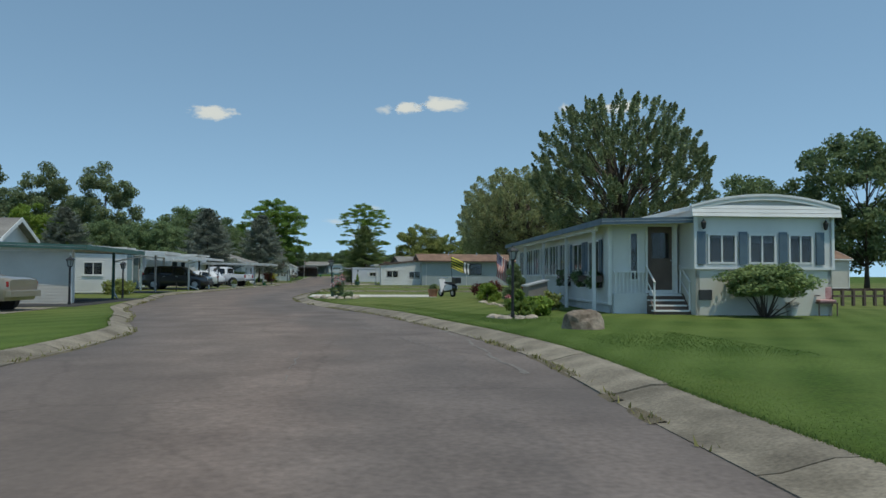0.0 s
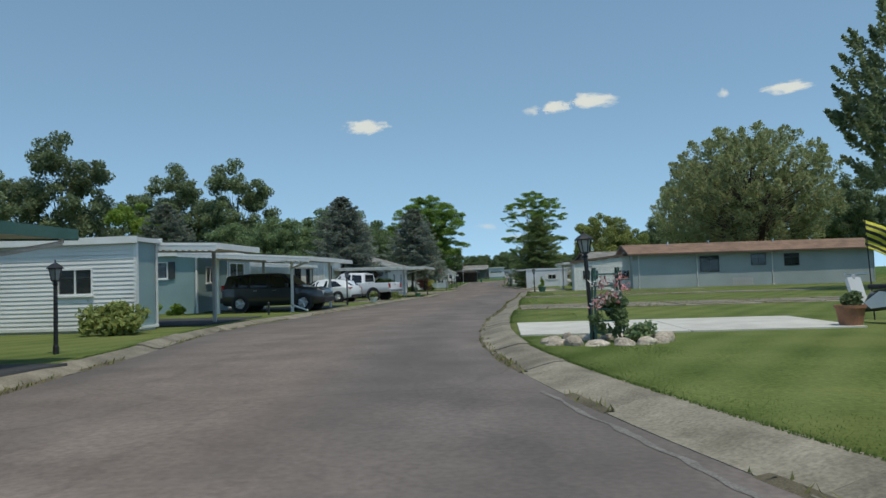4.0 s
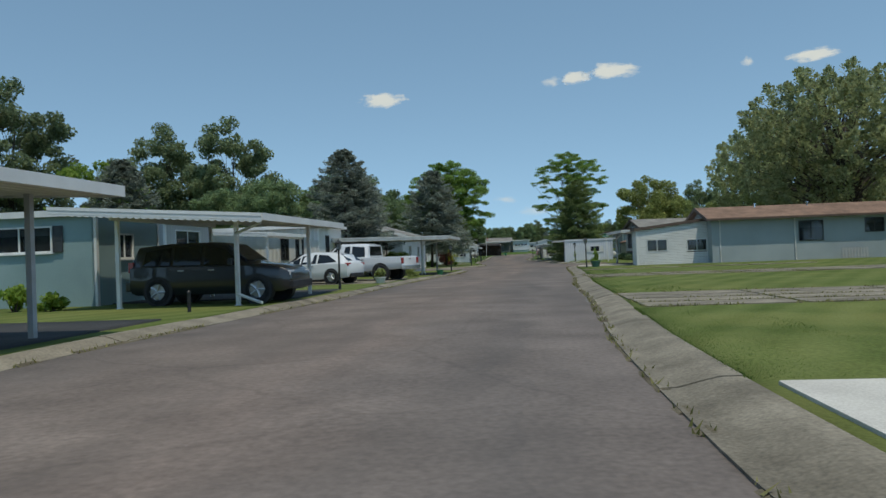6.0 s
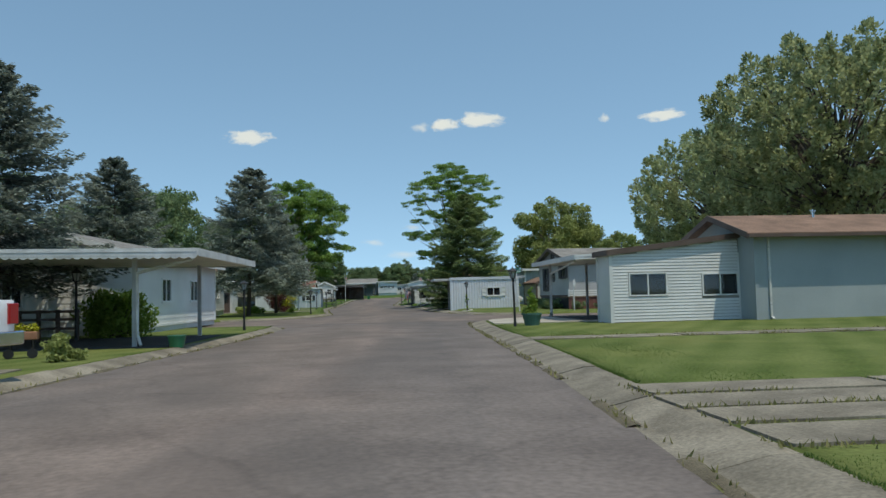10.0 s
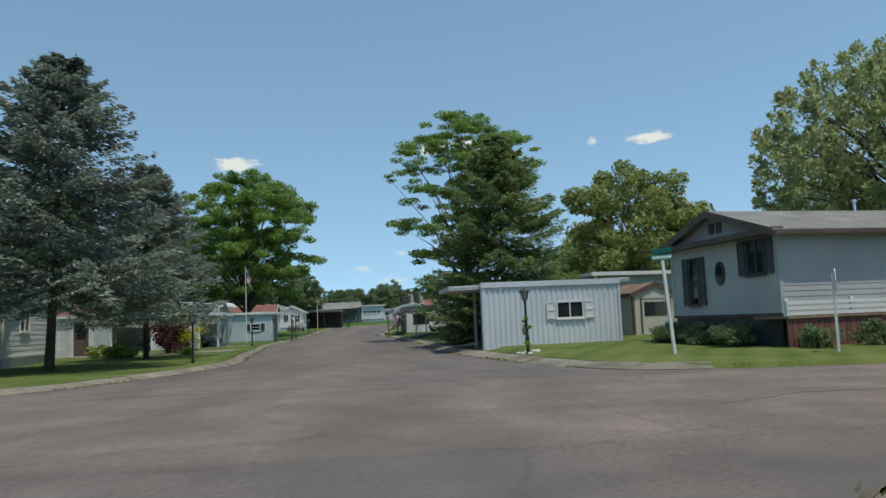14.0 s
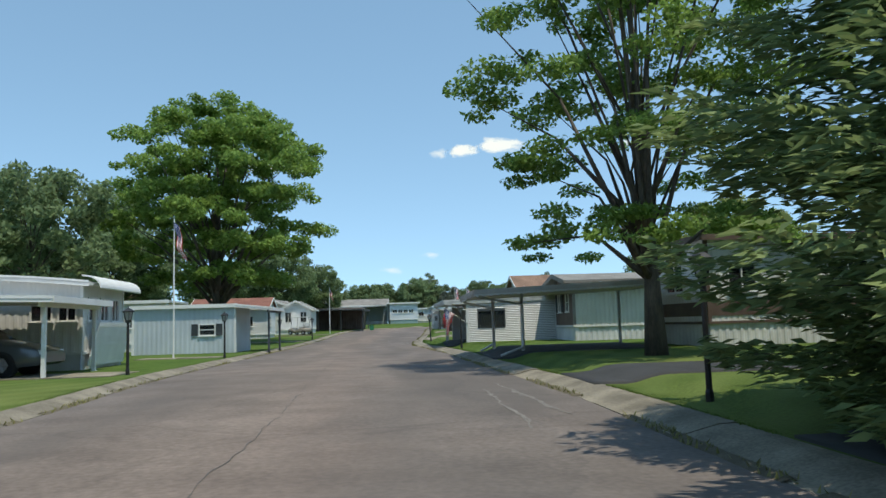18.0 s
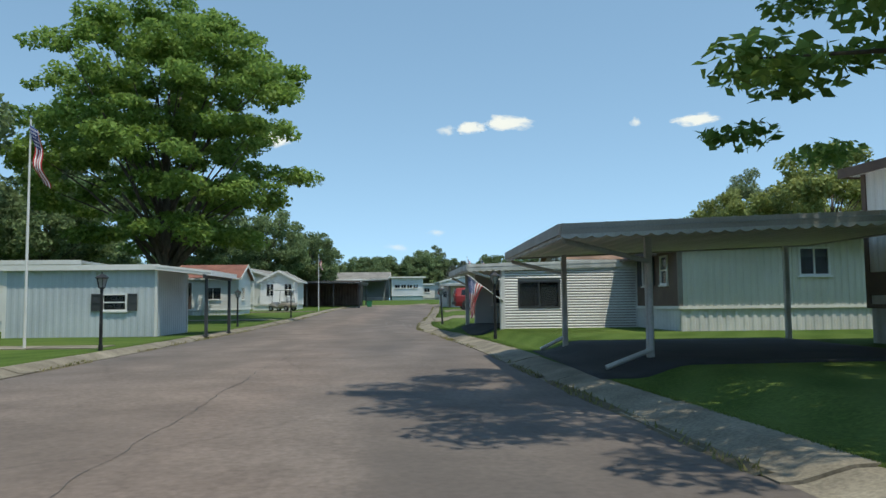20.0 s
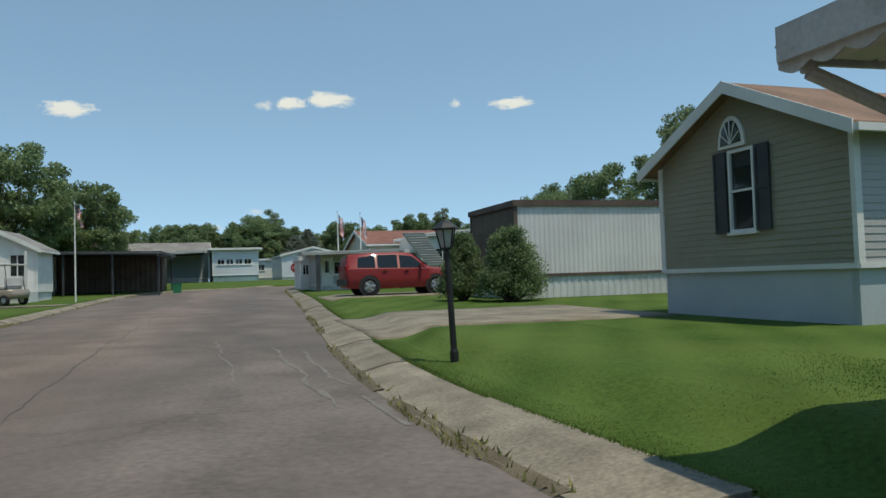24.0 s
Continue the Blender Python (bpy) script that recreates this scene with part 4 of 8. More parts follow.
def tree(name, m, h, r, base, seed, leaf, label, n=9000, size=0.16, clumps=60, style="round", trunk_r=0.2, clump_r=0.0, category="tree", group="", squash=0.0, limbs=14, tiers=(), shoot=1.6):
    """style round: clumps through an egg; fan: a shell of upright leafy shoots; tier: flat trays of foliage at the heights and reaches in tiers."""
    root = thing(name, m, label, category, group)
    rng = random.Random(seed)
    bm = BM()
    bend = Vector((rng.uniform(-0.3, 0.3), rng.uniform(-0.3, 0.3), 0))
    spine = [Vector((0, 0, -0.15)) + bend * (t * t) + Vector((0, 0, (h * 0.72 + 0.15) * t)) for t in (0, 0.2, 0.4, 0.6, 0.8, 1.0)]
    rings = []
    for k, p in enumerate(spine):
        rr = trunk_r * (1 - 0.17 * k) * (1.35 if k == 0 else 1.0)
        rings.append([bm.verts.new(p + Vector((math.cos(a), math.sin(a), 0)) * rr) for a in (2 * math.pi * i / 10 for i in range(10))])
    for a, b in zip(rings, rings[1:]):
        for i in range(10):
            bm.faces.new((a[i], a[(i + 1) % 10], b[(i + 1) % 10], b[i]))
    bm.faces.new(rings[0][::-1])
    bm.faces.new(rings[-1])
    part("trunk", bm, "bark", root, smooth=True)
    rest = BM()
    count = 0
    centres, radii = [], []
    mid, half = (h + base) / 2, (h - base) / 2
    c = clump_r or r * 0.24
    spots = []
    if style == "tier":
        total = sum(w * w for _, w in tiers)
        for f, w in tiers:
            for _ in range(max(3, round(clumps * w * w / total))):
                a, q = rng.uniform(0, 2 * math.pi), math.sqrt(rng.random())
                spots.append((Vector((math.cos(a) * q * w * r, math.sin(a) * q * w * r, f * h - 0.045 * h * q * q + rng.uniform(-0.03, 0.03) * h)), rng.uniform(0.6, 1.3)))
    else:
        for k in range(clumps):
            for _ in range(30):
                u = Vector((rng.uniform(-1, 1), rng.uniform(-1, 1), rng.uniform(-1, 1)))
                if (0.5 if style == "fan" else 0.35) < u.length < 1.0:
                    break
            wide = 1.0 if u.z > -0.2 else 1.0 + 0.12 * (u.z + 0.2)
            spots.append((Vector((u.x * r * wide, u.y * r * wide, max(base, mid + u.z * half))), rng.uniform(0.65, 1.25)))
    for k, (p, q) in enumerate(spots):
        centres.append(tuple(p))
        radii.append(c * q)
        if k % (9 if style == "tier" else 3) == 0:
            t = min(0.95, max(0.2, (p.z - base * 0.4) / (h * 0.8) * (rng.uniform(0.25, 0.75) if style == "tier" else rng.uniform(0.5, 0.8))))
            s = spine[0].lerp(spine[-1], t)
            j = s.lerp(p, 0.5) + Vector((rng.uniform(-0.03, 0.03) * h, rng.uniform(-0.03, 0.03) * h, 0.05 * h))
            limb = BM() if count < limbs else rest
            count += 1
            tube(limb, s, j, trunk_r * (0.42 if count < limbs else 0.16), trunk_r * 0.14, 6)
            tube(limb, j, p, trunk_r * 0.14, trunk_r * 0.03, 5)
            if limb is not rest:
                part("limb", limb, "bark", root, smooth=True)
    if len(rest.verts):
        part("branchwork", rest, "bark", root, smooth=True)["kind"] = "stuff"
    else:
        rest.free()
    if style == "fan":
        ways = []
        for p in centres:
            w = Vector((p[0] / r * 0.65, p[1] / r * 0.65, 0.75 + 0.35 * (p[2] - mid) / half)) + Vector((rng.uniform(-1, 1), rng.uniform(-1, 1), 0)) * 0.14
            ways.append(tuple(w.normalized()))
        feet = [tuple(Vector(p) - Vector(w) * shoot * 0.6) for p, w in zip(centres, ways)]
        v, f = shoot_cloud(feet, ways, [shoot * q / c for q in radii], c, n, size, seed)
    else:
        v, f = leaf_cloud(centres, radii, n, size, seed, 0.6 if style == "tier" else 0.0, squash or (0.35 if style == "tier" else 0.75))
    fast_mesh("crown", v, f, leaf, root)
    return root


def spruce(name, m, h, r, seed, leaf, label, n_branch=260, base=0.9, dense=34, trunk_r=0.16, group="", needle=0.20, slim=0.42, tuck=1.0, full=0.65, front=0.0):
    """A conifer: whorls of drooping boughs like shallow fans, each hung with short needle sprays. front: below that height the boughs towards -y are cut short."""
    root = thing(name, m, label, "spruce tree", group)
    part("trunk", tube(BM(), (0, 0, -0.2), (0, 0, h * 0.97), trunk_r, 0.015, 9), "bark", root, smooth=True)
    rng = np.random.default_rng(seed)
    V = []
    boughs = BM()
    for k in range(n_branch):
        t = (k + rng.random()) / n_branch
        f = min(0.985, (1 - (1 - t) ** 1.25))
        whorl = 0.45 / (h - base)
        f = 0.7 * (math.floor(f / whorl) + 0.5) * whorl + 0.3 * f
        f = min(0.985, max(0.0, f + rng.normal() * 0.008))
        z = base + (h - base) * f
        L = (r * (1 - f) ** full + 0.1) * rng.uniform(0.70, 1.10)
        L *= min(1.0, tuck + f * 3)
        az = rng.uniform(0, 2 * math.pi)
        d = np.array([math.cos(az), math.sin(az), 0])
        if d[1] < -0.4 and z < front:
            L = min(L, 2.0 / -d[1])
        side = np.array([-d[1], d[0], 0])
        droop = 0.14 + 0.36 * (1 - f) + rng.uniform(-0.07, 0.07) - 0.3 * max(0.0, f - 0.75)
        cnt = int(dense * (0.3 + L / r))
        s = 0.16 + 0.86 * rng.random(cnt) ** 0.75
        wide = (0.23 * L + 0.05) * np.sin(np.pi * np.clip(0.12 + s * 0.80, 0, 1)) + 0.05
        lat = rng.uniform(-1, 1, cnt) * wide
        zz = z + L * (0.10 * s - droop * s + 0.26 * s * s)
        p = d[None] * (s * L)[:, None] + side[None] * lat[:, None]
        p[:, 2] = zz - np.abs(lat) * 0.42 + rng.uniform(-0.10, 0.04, cnt)
        out = d[None] * rng.uniform(0.5, 1.1, cnt)[:, None] + side[None] * (np.sign(lat) * rng.uniform(0.1, 0.9, cnt))[:, None] + np.array([0, 0, 1])[None] * rng.uniform(-0.40, 0.25, cnt)[:, None]
        out /= np.linalg.norm(out, axis=1)[:, None]
        nr = np.cross(out, rng.normal(size=(cnt, 3)) * 0.5 + np.array([0, 0, 1]))
        nr /= np.linalg.norm(nr, axis=1)[:, None]
        ln = (needle * rng.uniform(0.7, 1.5, cnt))[:, None]
        up = np.cross(nr, out)
        V.append(np.stack([p - out * ln * 0.6, p + nr * ln * slim + up * ln * 0.12, p + out * ln, p - nr * ln * slim + up * ln * 0.12], 1).reshape(-1, 3))
        if k % 2 == 0:
            a, b = (tuple(d * L * q + np.array([0, 0, z + L * (0.10 * q - droop * q + 0.26 * q * q) - 0.03])) for q in (0.5, 0.92))
            tube(boughs, (0, 0, z), a, 0.028, 0.012, 4)
            tube(boughs, a, b, 0.012, 0.004, 4)
    part("branchwork", boughs, "bark", root)["kind"] = "stuff"
    v = np.concatenate(V)
    fast_mesh("foliage", v, np.arange(len(v)).reshape(-1, 4), leaf, root)
    return root


def bush(name, m, r, h, seed, leaf, label, n=1500, size=0.06, clumps=16, category="shrub", shape="round", squash=0.8, group="", stems=True):
    root = thing(name, m, label, category, group)
    rng = random.Random(seed)
    centres, radii = [], []
    for k in range(clumps):
        a, q = rng.uniform(0, 6.28), rng.random() ** 0.5
        z = rng.uniform(0.12, 0.9)
        wid = (1 - z) ** 0.55 if shape == "cone" else math.sqrt(max(0.05, 1 - (2 * z - 0.9) ** 2 * 0.85))
        centres.append((math.cos(a) * q * r * wid * 0.8, math.sin(a) * q * r * wid * 0.8, z * h))
        radii.append(r * (0.30 if shape == "cone" else 0.36) * rng.uniform(0.7, 1.2) * (0.5 + 0.6 * wid))
    bm = BM()
    for c in centres[::2]:
        tube(bm, (c[0] * 0.1, c[1] * 0.1, -0.05), c, 0.018 + r * 0.012, 0.006, 5)
    part("branchwork", bm, "bark", root)["kind"] = "stuff"
    v, f = leaf_cloud(centres, radii, n, size, seed, 0.0, squash)
    v[:, 2] = np.maximum(v[:, 2], 0.0)
    fast_mesh("foliage", v, f, leaf, root)
    return root


def rock(name, m, r, seed, material, label, category="rock", group="", parent=None, chunk=1.0):
    bm = BM()
    bmesh.ops.create_icosphere(bm, subdivisions=3, radius=1.0)
    for v in bm.verts:
        k = 1 + 0.28 * noise.noise(v.co * 1.1 + Vector((seed, 0, 0))) + 0.10 * noise.noise(v.co * 3.1 + Vector((0, seed, 0)))
        q = [math.copysign(abs(u) ** chunk, u) for u in v.co]
        v.co = Vector((q[0] * k * r[0], q[1] * k * r[1], max(min(q[2] * k, 0.98), -0.35) * r[2]))
    ob = part(name, bm, material, parent, label if parent else "")
    ob.matrix_basis = m
    if parent is None:
        tagged(ob, label, category, group)
    return ob


def at(x, y, rz=0.0, dz=0.0):
    """A pose on the lawn."""
    return pose(x, y, lawn(y, x) + dz, 0, 0, rz)


DARK = dict(frame="dark_trim", sill=False)
SHUT = dict(shutters="dark_trim")

# ---- houses and sheds, east side ----
porch_home = house("mobile_home", at(10.1, 20.9, -3.5), 4.2, 19, 3.12, "white mobile home with an arched roof and navy shutters", "white_siding", "plain", skirt=1.40, skirt_mat="cream_siding", skirt_kind="plain",
      windows=[("front", 0.38, 1.52, 0.86, 0.88, dict(sill=False, blind=0.15)), ("front", 1.62, 1.52, 0.82, 0.88, dict(sill=False, blind=0.3)), ("front", 2.83, 1.52, 0.74, 0.88, dict(sill=False, blind=0.15))], roof="arch", pitch_h=0.34, roof_mat="roof_coating", overhang=0.12)
for x in (0.06, 1.32, 2.53, 3.66):
    part("shutter", box(BM(), x, -0.07, 1.5, x + 0.24, -0.02, 2.46), "blue_trim", porch_home, "navy blue window shutter")
for k in range(3):
    part("cornice_board", prism(BM(), [(-0.22 + 0.03 * k, 2.90 + 0.115 * k), (-0.02, 2.90 + 0.115 * k), (-0.02, 3.005 + 0.115 * k), (-0.19 + 0.03 * k, 3.005 + 0.115 * k)], "x", -0.14, 4.36), "white_paint", porch_home)
for x in (0.3, 4.0):
    lantern = part("wall_lantern", lathe(BM(), [(0.02, 2.52), (0.06, 2.56), (0.085, 2.72), (0.03, 2.80), (0.01, 2.84)], 6, (x - 0.08, -0.12, 0)), "black_iron", porch_home, "black wall lantern")
part("skirting_vent", box(BM(), 0.12, -0.03, 0.45, 0.5, 0.02, 0.75), "dark_trim", porch_home)
house("sunroom", at(7.95, 22.2, -3.5), 2.1, 17.6, 2.72, "white sunroom addition with long windows beside the mobile home", "white_siding", "plain", skirt=0.3, skirt_kind="plain",
      windows=[("left", 13.0 + 2.2 * k, 1.2, 1.4, 1.1, dict(sashes=2, blind=0.2, shutters="blue_trim")) for k in range(2)] + [("left", 1.2 + 1.9 * k, 1.15, 1.72, 1.25, dict(sashes=3, blind=0.15)) for k in range(6)] + [("front", 0.62, 1.0, 0.3, 1.5, dict(sashes=1, sill=False))],
      doors=[("front", 1.2, 0.72, 0.82, 1.95, "brown_trim")], roof="flat", overhang=0.05)
carport("porch_roof", at(7.35, 21.1, -3.5), 2.8, 19.2, 2.66, 2.74, [(0.18, 1.6), (0.18, 5.4), (0.18, 9.6), (0.18, 14.0), (0.18, 18.8)], "porch roof with blue fascia on white posts", fascia="blue_trim", post_mat="white_paint", valance=())
house("long_house", at(8.6, 88.4, 3), 20, 4.6, 2.98, "blue-grey long house with a brown shingle roof", "blue_grey_wall", "plain", skirt=0.0, roof="gable_side", roof_mat="brown_shingle", trim="brown_trim", corner="blue_grey_wall", pitch_h=0.72, overhang=0.45,
      windows=[("front", 5.6, 1.25, 1.6, 1.35, DARK), ("front", 9.85, 1.68, 1.25, 0.95, DARK), ("front", 12.6, 1.55, 1.25, 1.05, DARK)], category="house")
# taupe backing puts the shadow under each white board into colour
white_room = house("storage_shed", at(3.8, 89.2, 3), 4.75, 1.3, 2.38, "white lap-sided shed room with dark sliding windows", "taupe", "plain", skirt=0.0, roof="shed_right", pitch_h=0.55, roof_mat="grey_shingle", trim="brown_trim", corner="white_siding", overhang=0.12,
      windows=[("front", 0.66, 0.90, 1.40, 0.82, dict(sill=False, blind=0.0)), ("front", 3.34, 0.86, 1.36, 0.80, dict(sill=False, blind=0.0))], category="shed", sides={"left": ("lap", "white_siding")})
for k in range(26):
    z = 0.02 + 0.108 * k
    near = max(0.0, (z + 0.1 - 2.38) / 0.55 * 4.75)
    if near < 4.4:
        for a, b in spans(max(0.05, near), 4.72, ([(0.64, 2.08)] if 0.80 < z < 1.70 else []) + ([(3.32, 4.72)] if 0.76 < z < 1.64 else [])):
            part("siding_board", prism(BM(), [(-0.024, z), (0.0, z), (0.0, z + 0.094), (-0.008, z + 0.094)], "x", a, b), "white_siding", white_room)


def downspout(m, h, label):
    root = thing("downspout", m, label, "downspout", "downspouts of the long house")
    part("pipe", box(BM(), -0.035, -0.09, 0.12, 0.035, -0.03, h), "old_white", root)
    part("outlet", prism(BM(), [(-0.09, 0.12), (-0.03, 0.12), (-0.18, 0.02), (-0.23, 0.05)], "x", -0.035, 0.035), "old_white", root)
    for z in (0.5, h - 0.4):
        part("strap", box(BM(), -0.055, -0.095, z, 0.055, -0.012, z + 0.03), "grey_post", root)
    return root


for x in (9.1, 13.95, 20.2):
    downspout(at(x, 88.42 + (x - 8.6) * math.tan(radians(3)), 3), 2.85, "white rain pipe on the wall of the long house")
carport("carport", at(3.05, 91.0, 2), 7.0, 7.1, 2.32, 2.5, [(0.65, 6.3), (4.3, 6.9), (2.4, 6.5), (6.4, 0.6)], "wide pale metal carport on grey posts at the corner", valance=(), spouts=[(0.65, 6.22, (-0.1, 0.0), 0.1, 0.4)])
grey_home = house("double_wide_home", at(7.5, 110.3, 8.5), 13, 5.3, 3.08, "grey double-wide home with dark shutters and gabled end", "grey_siding", "lap", 0.15, skirt=0.85, skirt_mat="dark_trim", skirt_kind="plain", roof="gable_side", pitch_h=0.80, roof_mat="grey_shingle", trim="brown_trim", corner="grey_siding", overhang=0.35,
      windows=[("left", 1.05, 1.18, 0.5, 1.5, dict(frame="dark_trim", shutters="dark_trim", sashes=1, horizontal=True)), ("left", 4.0, 1.95, 0.78, 0.98, dict(frame="dark_trim", shutters="dark_trim", sashes=2)), ("front", 4.2, 1.1, 1.5, 1.55, DARK)])
part("eave_band", box(BM(), -0.3, -0.34, 2.98, 5.6, 0.0, 3.14), "brown_trim", grey_home, "dark brown eave across the gable end").matrix_basis = side_matrix("left", 13, 5.3)
house("metal_shed", at(0.6, 117.62, 0.8), 4.95, 0.3, 2.22, depth=0.024, label="pale blue ribbed metal shed with white shutters", cladding="pale_blue_metal", kind="rib", pitch=0.19, skirt=0.0, roof="flat", roof_mat="grey_shingle", trim="pale_blue_metal", overhang=0.04,
      windows=[("front", 2.62, 1.0, 1.0, 0.62, dict(shutters="white_paint", blind=0.0))], category="shed")
house("garden_shed", at(8.0, 123.4, 12), 2.3, 2.6, 1.75, "tan metal garden shed with a gambrel roof", "tan_siding", "rib", 0.3, skirt=0.0, roof="gable_front", pitch_h=0.45, roof_mat="brown_shingle", trim="brown_trim", overhang=0.06, doors=[("front", 0.45, 0.03, 1.4, 1.55, "tan_siding")], category="shed")
house("mobile_home", at(8.2, 129.5, 10), 13, 4, 3.0, "blue-grey mobile home behind the sheds", "blue_grey_wall", "rib", 0.25, skirt=0.5, roof="flat", overhang=0.3, windows=[("front", 2.0, 1.5, 1.3, 0.8), ("front", 6.0, 1.5, 1.3, 0.8)])
carport("carport", at(-0.55, 117.95, 0.6), 6.6, 3.6, 2.16, 2.28, [(1.26, 2.6), (6.2, 3.3)], "grey metal carport on slim posts beside the blue shed", valance=(), spouts=[], fascia="carport_metal", thick=0.13)
house("mobile_home", at(5.9, 142.5, 6), 11, 4, 3.35, "white mobile home with a brown band, shaded by trees", "white_siding", "rib", 0.2, skirt=0.75, roof="flat", trim="brown_trim", overhang=0.3, bands=[(0.95, 0.45, "brown_trim")],
      windows=[("left", 1.2, 1.75, 1.3, 0.95), ("front", 0.7, 1.7, 1.0, 0.95), ("front", 4.2, 1.7, 1.5, 0.95)])
carport("carport", pose(-1.46, 142.15, 0.1), 6.6, 6.0, 2.0, 2.24, [(1.66, 1.5), (1.2, 5.75), (6.2, 1.6), (6.1, 5.9)], "pale metal carport with scalloped trim over a dark drive", fascia="weathered_tan", valance=("front", "left"), valance_mat="old_white",
      spouts=[(1.66, 1.42, (-0.75, -0.1), 0.12, 0.4), (1.2, 5.83, (-0.5, 0.1), 0.12, 5.9)], post_mat="old_white", thick=0.13)
house("mobile_home", pose(3.84, 152.4, 0.12, 0, 0, 1), 15, 3.75, 2.86, "cream ribbed mobile home with a dark brown bay end", "cream_siding", "rib", 0.2, depth=0.03, skirt=0.86, base_mat="white_paint", roof="gable_side", pitch_h=0.32, roof_mat="grey_shingle", trim="taupe", overhang=0.5,
      windows=[("left", 0.75, 1.5, 0.75, 0.85, dict(shutters="dark_trim")), ("left", 2.35, 1.5, 0.6, 0.85, dict(sashes=1, horizontal=True)), ("front", 3.4, 1.7, 0.9, 0.8)], sides={"left": ("plain", "brown_trim")}, awnings=[("left", 0.2, 2.62, 3.4, 0.55)])
# taupe wall in the gaps paints the shadow lines between the silver ribs
silver_shed = house("storage_shed", pose(-0.62, 155.9, 0.30, 0, 0, 2), 4.4, 0.3, 1.98, "silver horizontally ribbed shed room with a dark sliding window", "taupe", "plain", skirt=0.0, roof="flat", overhang=0.02, trim="silver_siding",
      windows=[("front", 0.52, 0.68, 1.34, 0.86, dict(frame="dark_trim", sill=False, blind=0.0))], category="shed")
for k in range(23):
    z = 0.01 + 0.085 * k
    for a, b in spans(0.03, 4.4, [(0.50, 1.88)] if 0.62 < z < 1.55 else []):
        part("siding_board", prism(BM(), [(-0.030, z + 0.004), (0.0, z), (0.0, z + 0.060), (-0.012, z + 0.060), (-0.032, z + 0.030)], "x", a, b), "silver_siding", silver_shed)
carport("carport", pose(-1.72, 155.75, 0.1, 0, 0, 2.4), 6.1, 6.3, 2.12, 2.28, [(0.67, 5.95), (5.7, 5.95)], "grey carport roof with white scalloped trim", fascia="old_white", valance=("front", "left"), spouts=[(0.67, 6.03, (-0.05, 0.05), 0.1, 6.2), (1.07, 0.1, (0.0, 0.0), 0.12, 0.1)], post_mat="grey_post", post_w=0.14)
house("rear_shed", pose(-0.95, 161.75, 0.1, 0, 0, 2), 5.8, 0.3, 2.12, "grey carport end wall with a sliding window", "grey_siding", "plain", skirt=0.0, roof="flat", overhang=0.0, trim="grey_siding", windows=[("front", 0.62, 0.98, 1.0, 0.62, dict(blind=0.9))], category="shed")
gable_home = house("mobile_home", pose(3.62, 172.0, 0.19, 0, 0, -87), 4.55, 15, 3.02, "olive-brown gabled mobile home with a tall arched window", "olive_siding", "lap", 0.11, skirt=1.0, skirt_mat="grey_blue_metal", skirt_kind="plain", roof="gable_front", pitch_h=1.05, roof_mat="brown_shingle", trim="white_paint", overhang=0.3,
      windows=[("front", 2.0, 1.62, 0.62, 1.42, dict(horizontal=True, shutters="dark_trim", blind=0.2))], sides={"right": ("lap", "grey_siding"), "left": ("lap", "grey_siding")}, show=("front", "right"))
house("mobile_home", at(4.1, 181.2, 2), 14, 4, 3.0, "silver ribbed trailer home with red-brown trim and white skirting", "silver_siding", "rib", 0.17, skirt=0.75, roof="flat", trim="brown_trim", overhang=0.06, sides={"left": ("plain", "brown_trim")})
house("mobile_home", at(0.05, 200.5, 3), 5.3, 7.0, 2.02, "low grey mobile home near the bend of the street", "grey_siding", "lap", 0.2, skirt=0.3, roof="flat", windows=[("front", 0.85, 0.85, 0.9, 0.75, dict(frame="white_paint")), ("front", 3.2, 0.85, 1.1, 0.75)], doors=[("front", 0.26, 0.16, 0.5, 1.62, "white_paint")], overhang=0.3)
carport("carport", at(-0.95, 198.9, 3), 5.6, 1.5, 1.98, 2.06, [(0.85, 0.14), (5.4, 0.14)], "shallow grey awning along the low home", fascia="grey_siding", post_mat="dark_trim", post_w=0.2, valance=())
house("porch_room", at(-0.62, 203.6, 3), 0.62, 2.2, 1.75, "small white porch room beside the low home", "white_paint", "plain", skirt=0.0, roof="flat", overhang=0.08, windows=[("front", 0.1, 0.85, 0.4, 0.65)])
house("mobile_home", at(5.75, 199.9, 4), 9, 4, 2.85, "white mobile home behind a slatted awning", "white_siding", "lap", 0.16, skirt=0.5, roof="arch", pitch_h=0.3, windows=[("front", 0.7, 1.4, 1.2, 0.8), ("front", 3.4, 1.4, 1.6, 0.8)], overhang=0.3)
house("house", at(4.5, 209.2, 3), 7.5, 7, 2.75, "brown-roofed house behind the trailers", "cream_siding", "plain", skirt=0.0, roof="gable_side", pitch_h=1.05, roof_mat="red_shingle", category="house")
house("mobile_home", at(0.5, 236.0, 3), 6.2, 9, 2.45, "blue-grey gabled home at the end of the street", "pale_blue_metal", "lap", 0.2, skirt=0.3, roof="gable_front", pitch_h=0.75, roof_mat="grey_shingle", overhang=0.2, windows=[("front", 1.0, 1.1, 0.8, 0.8)])


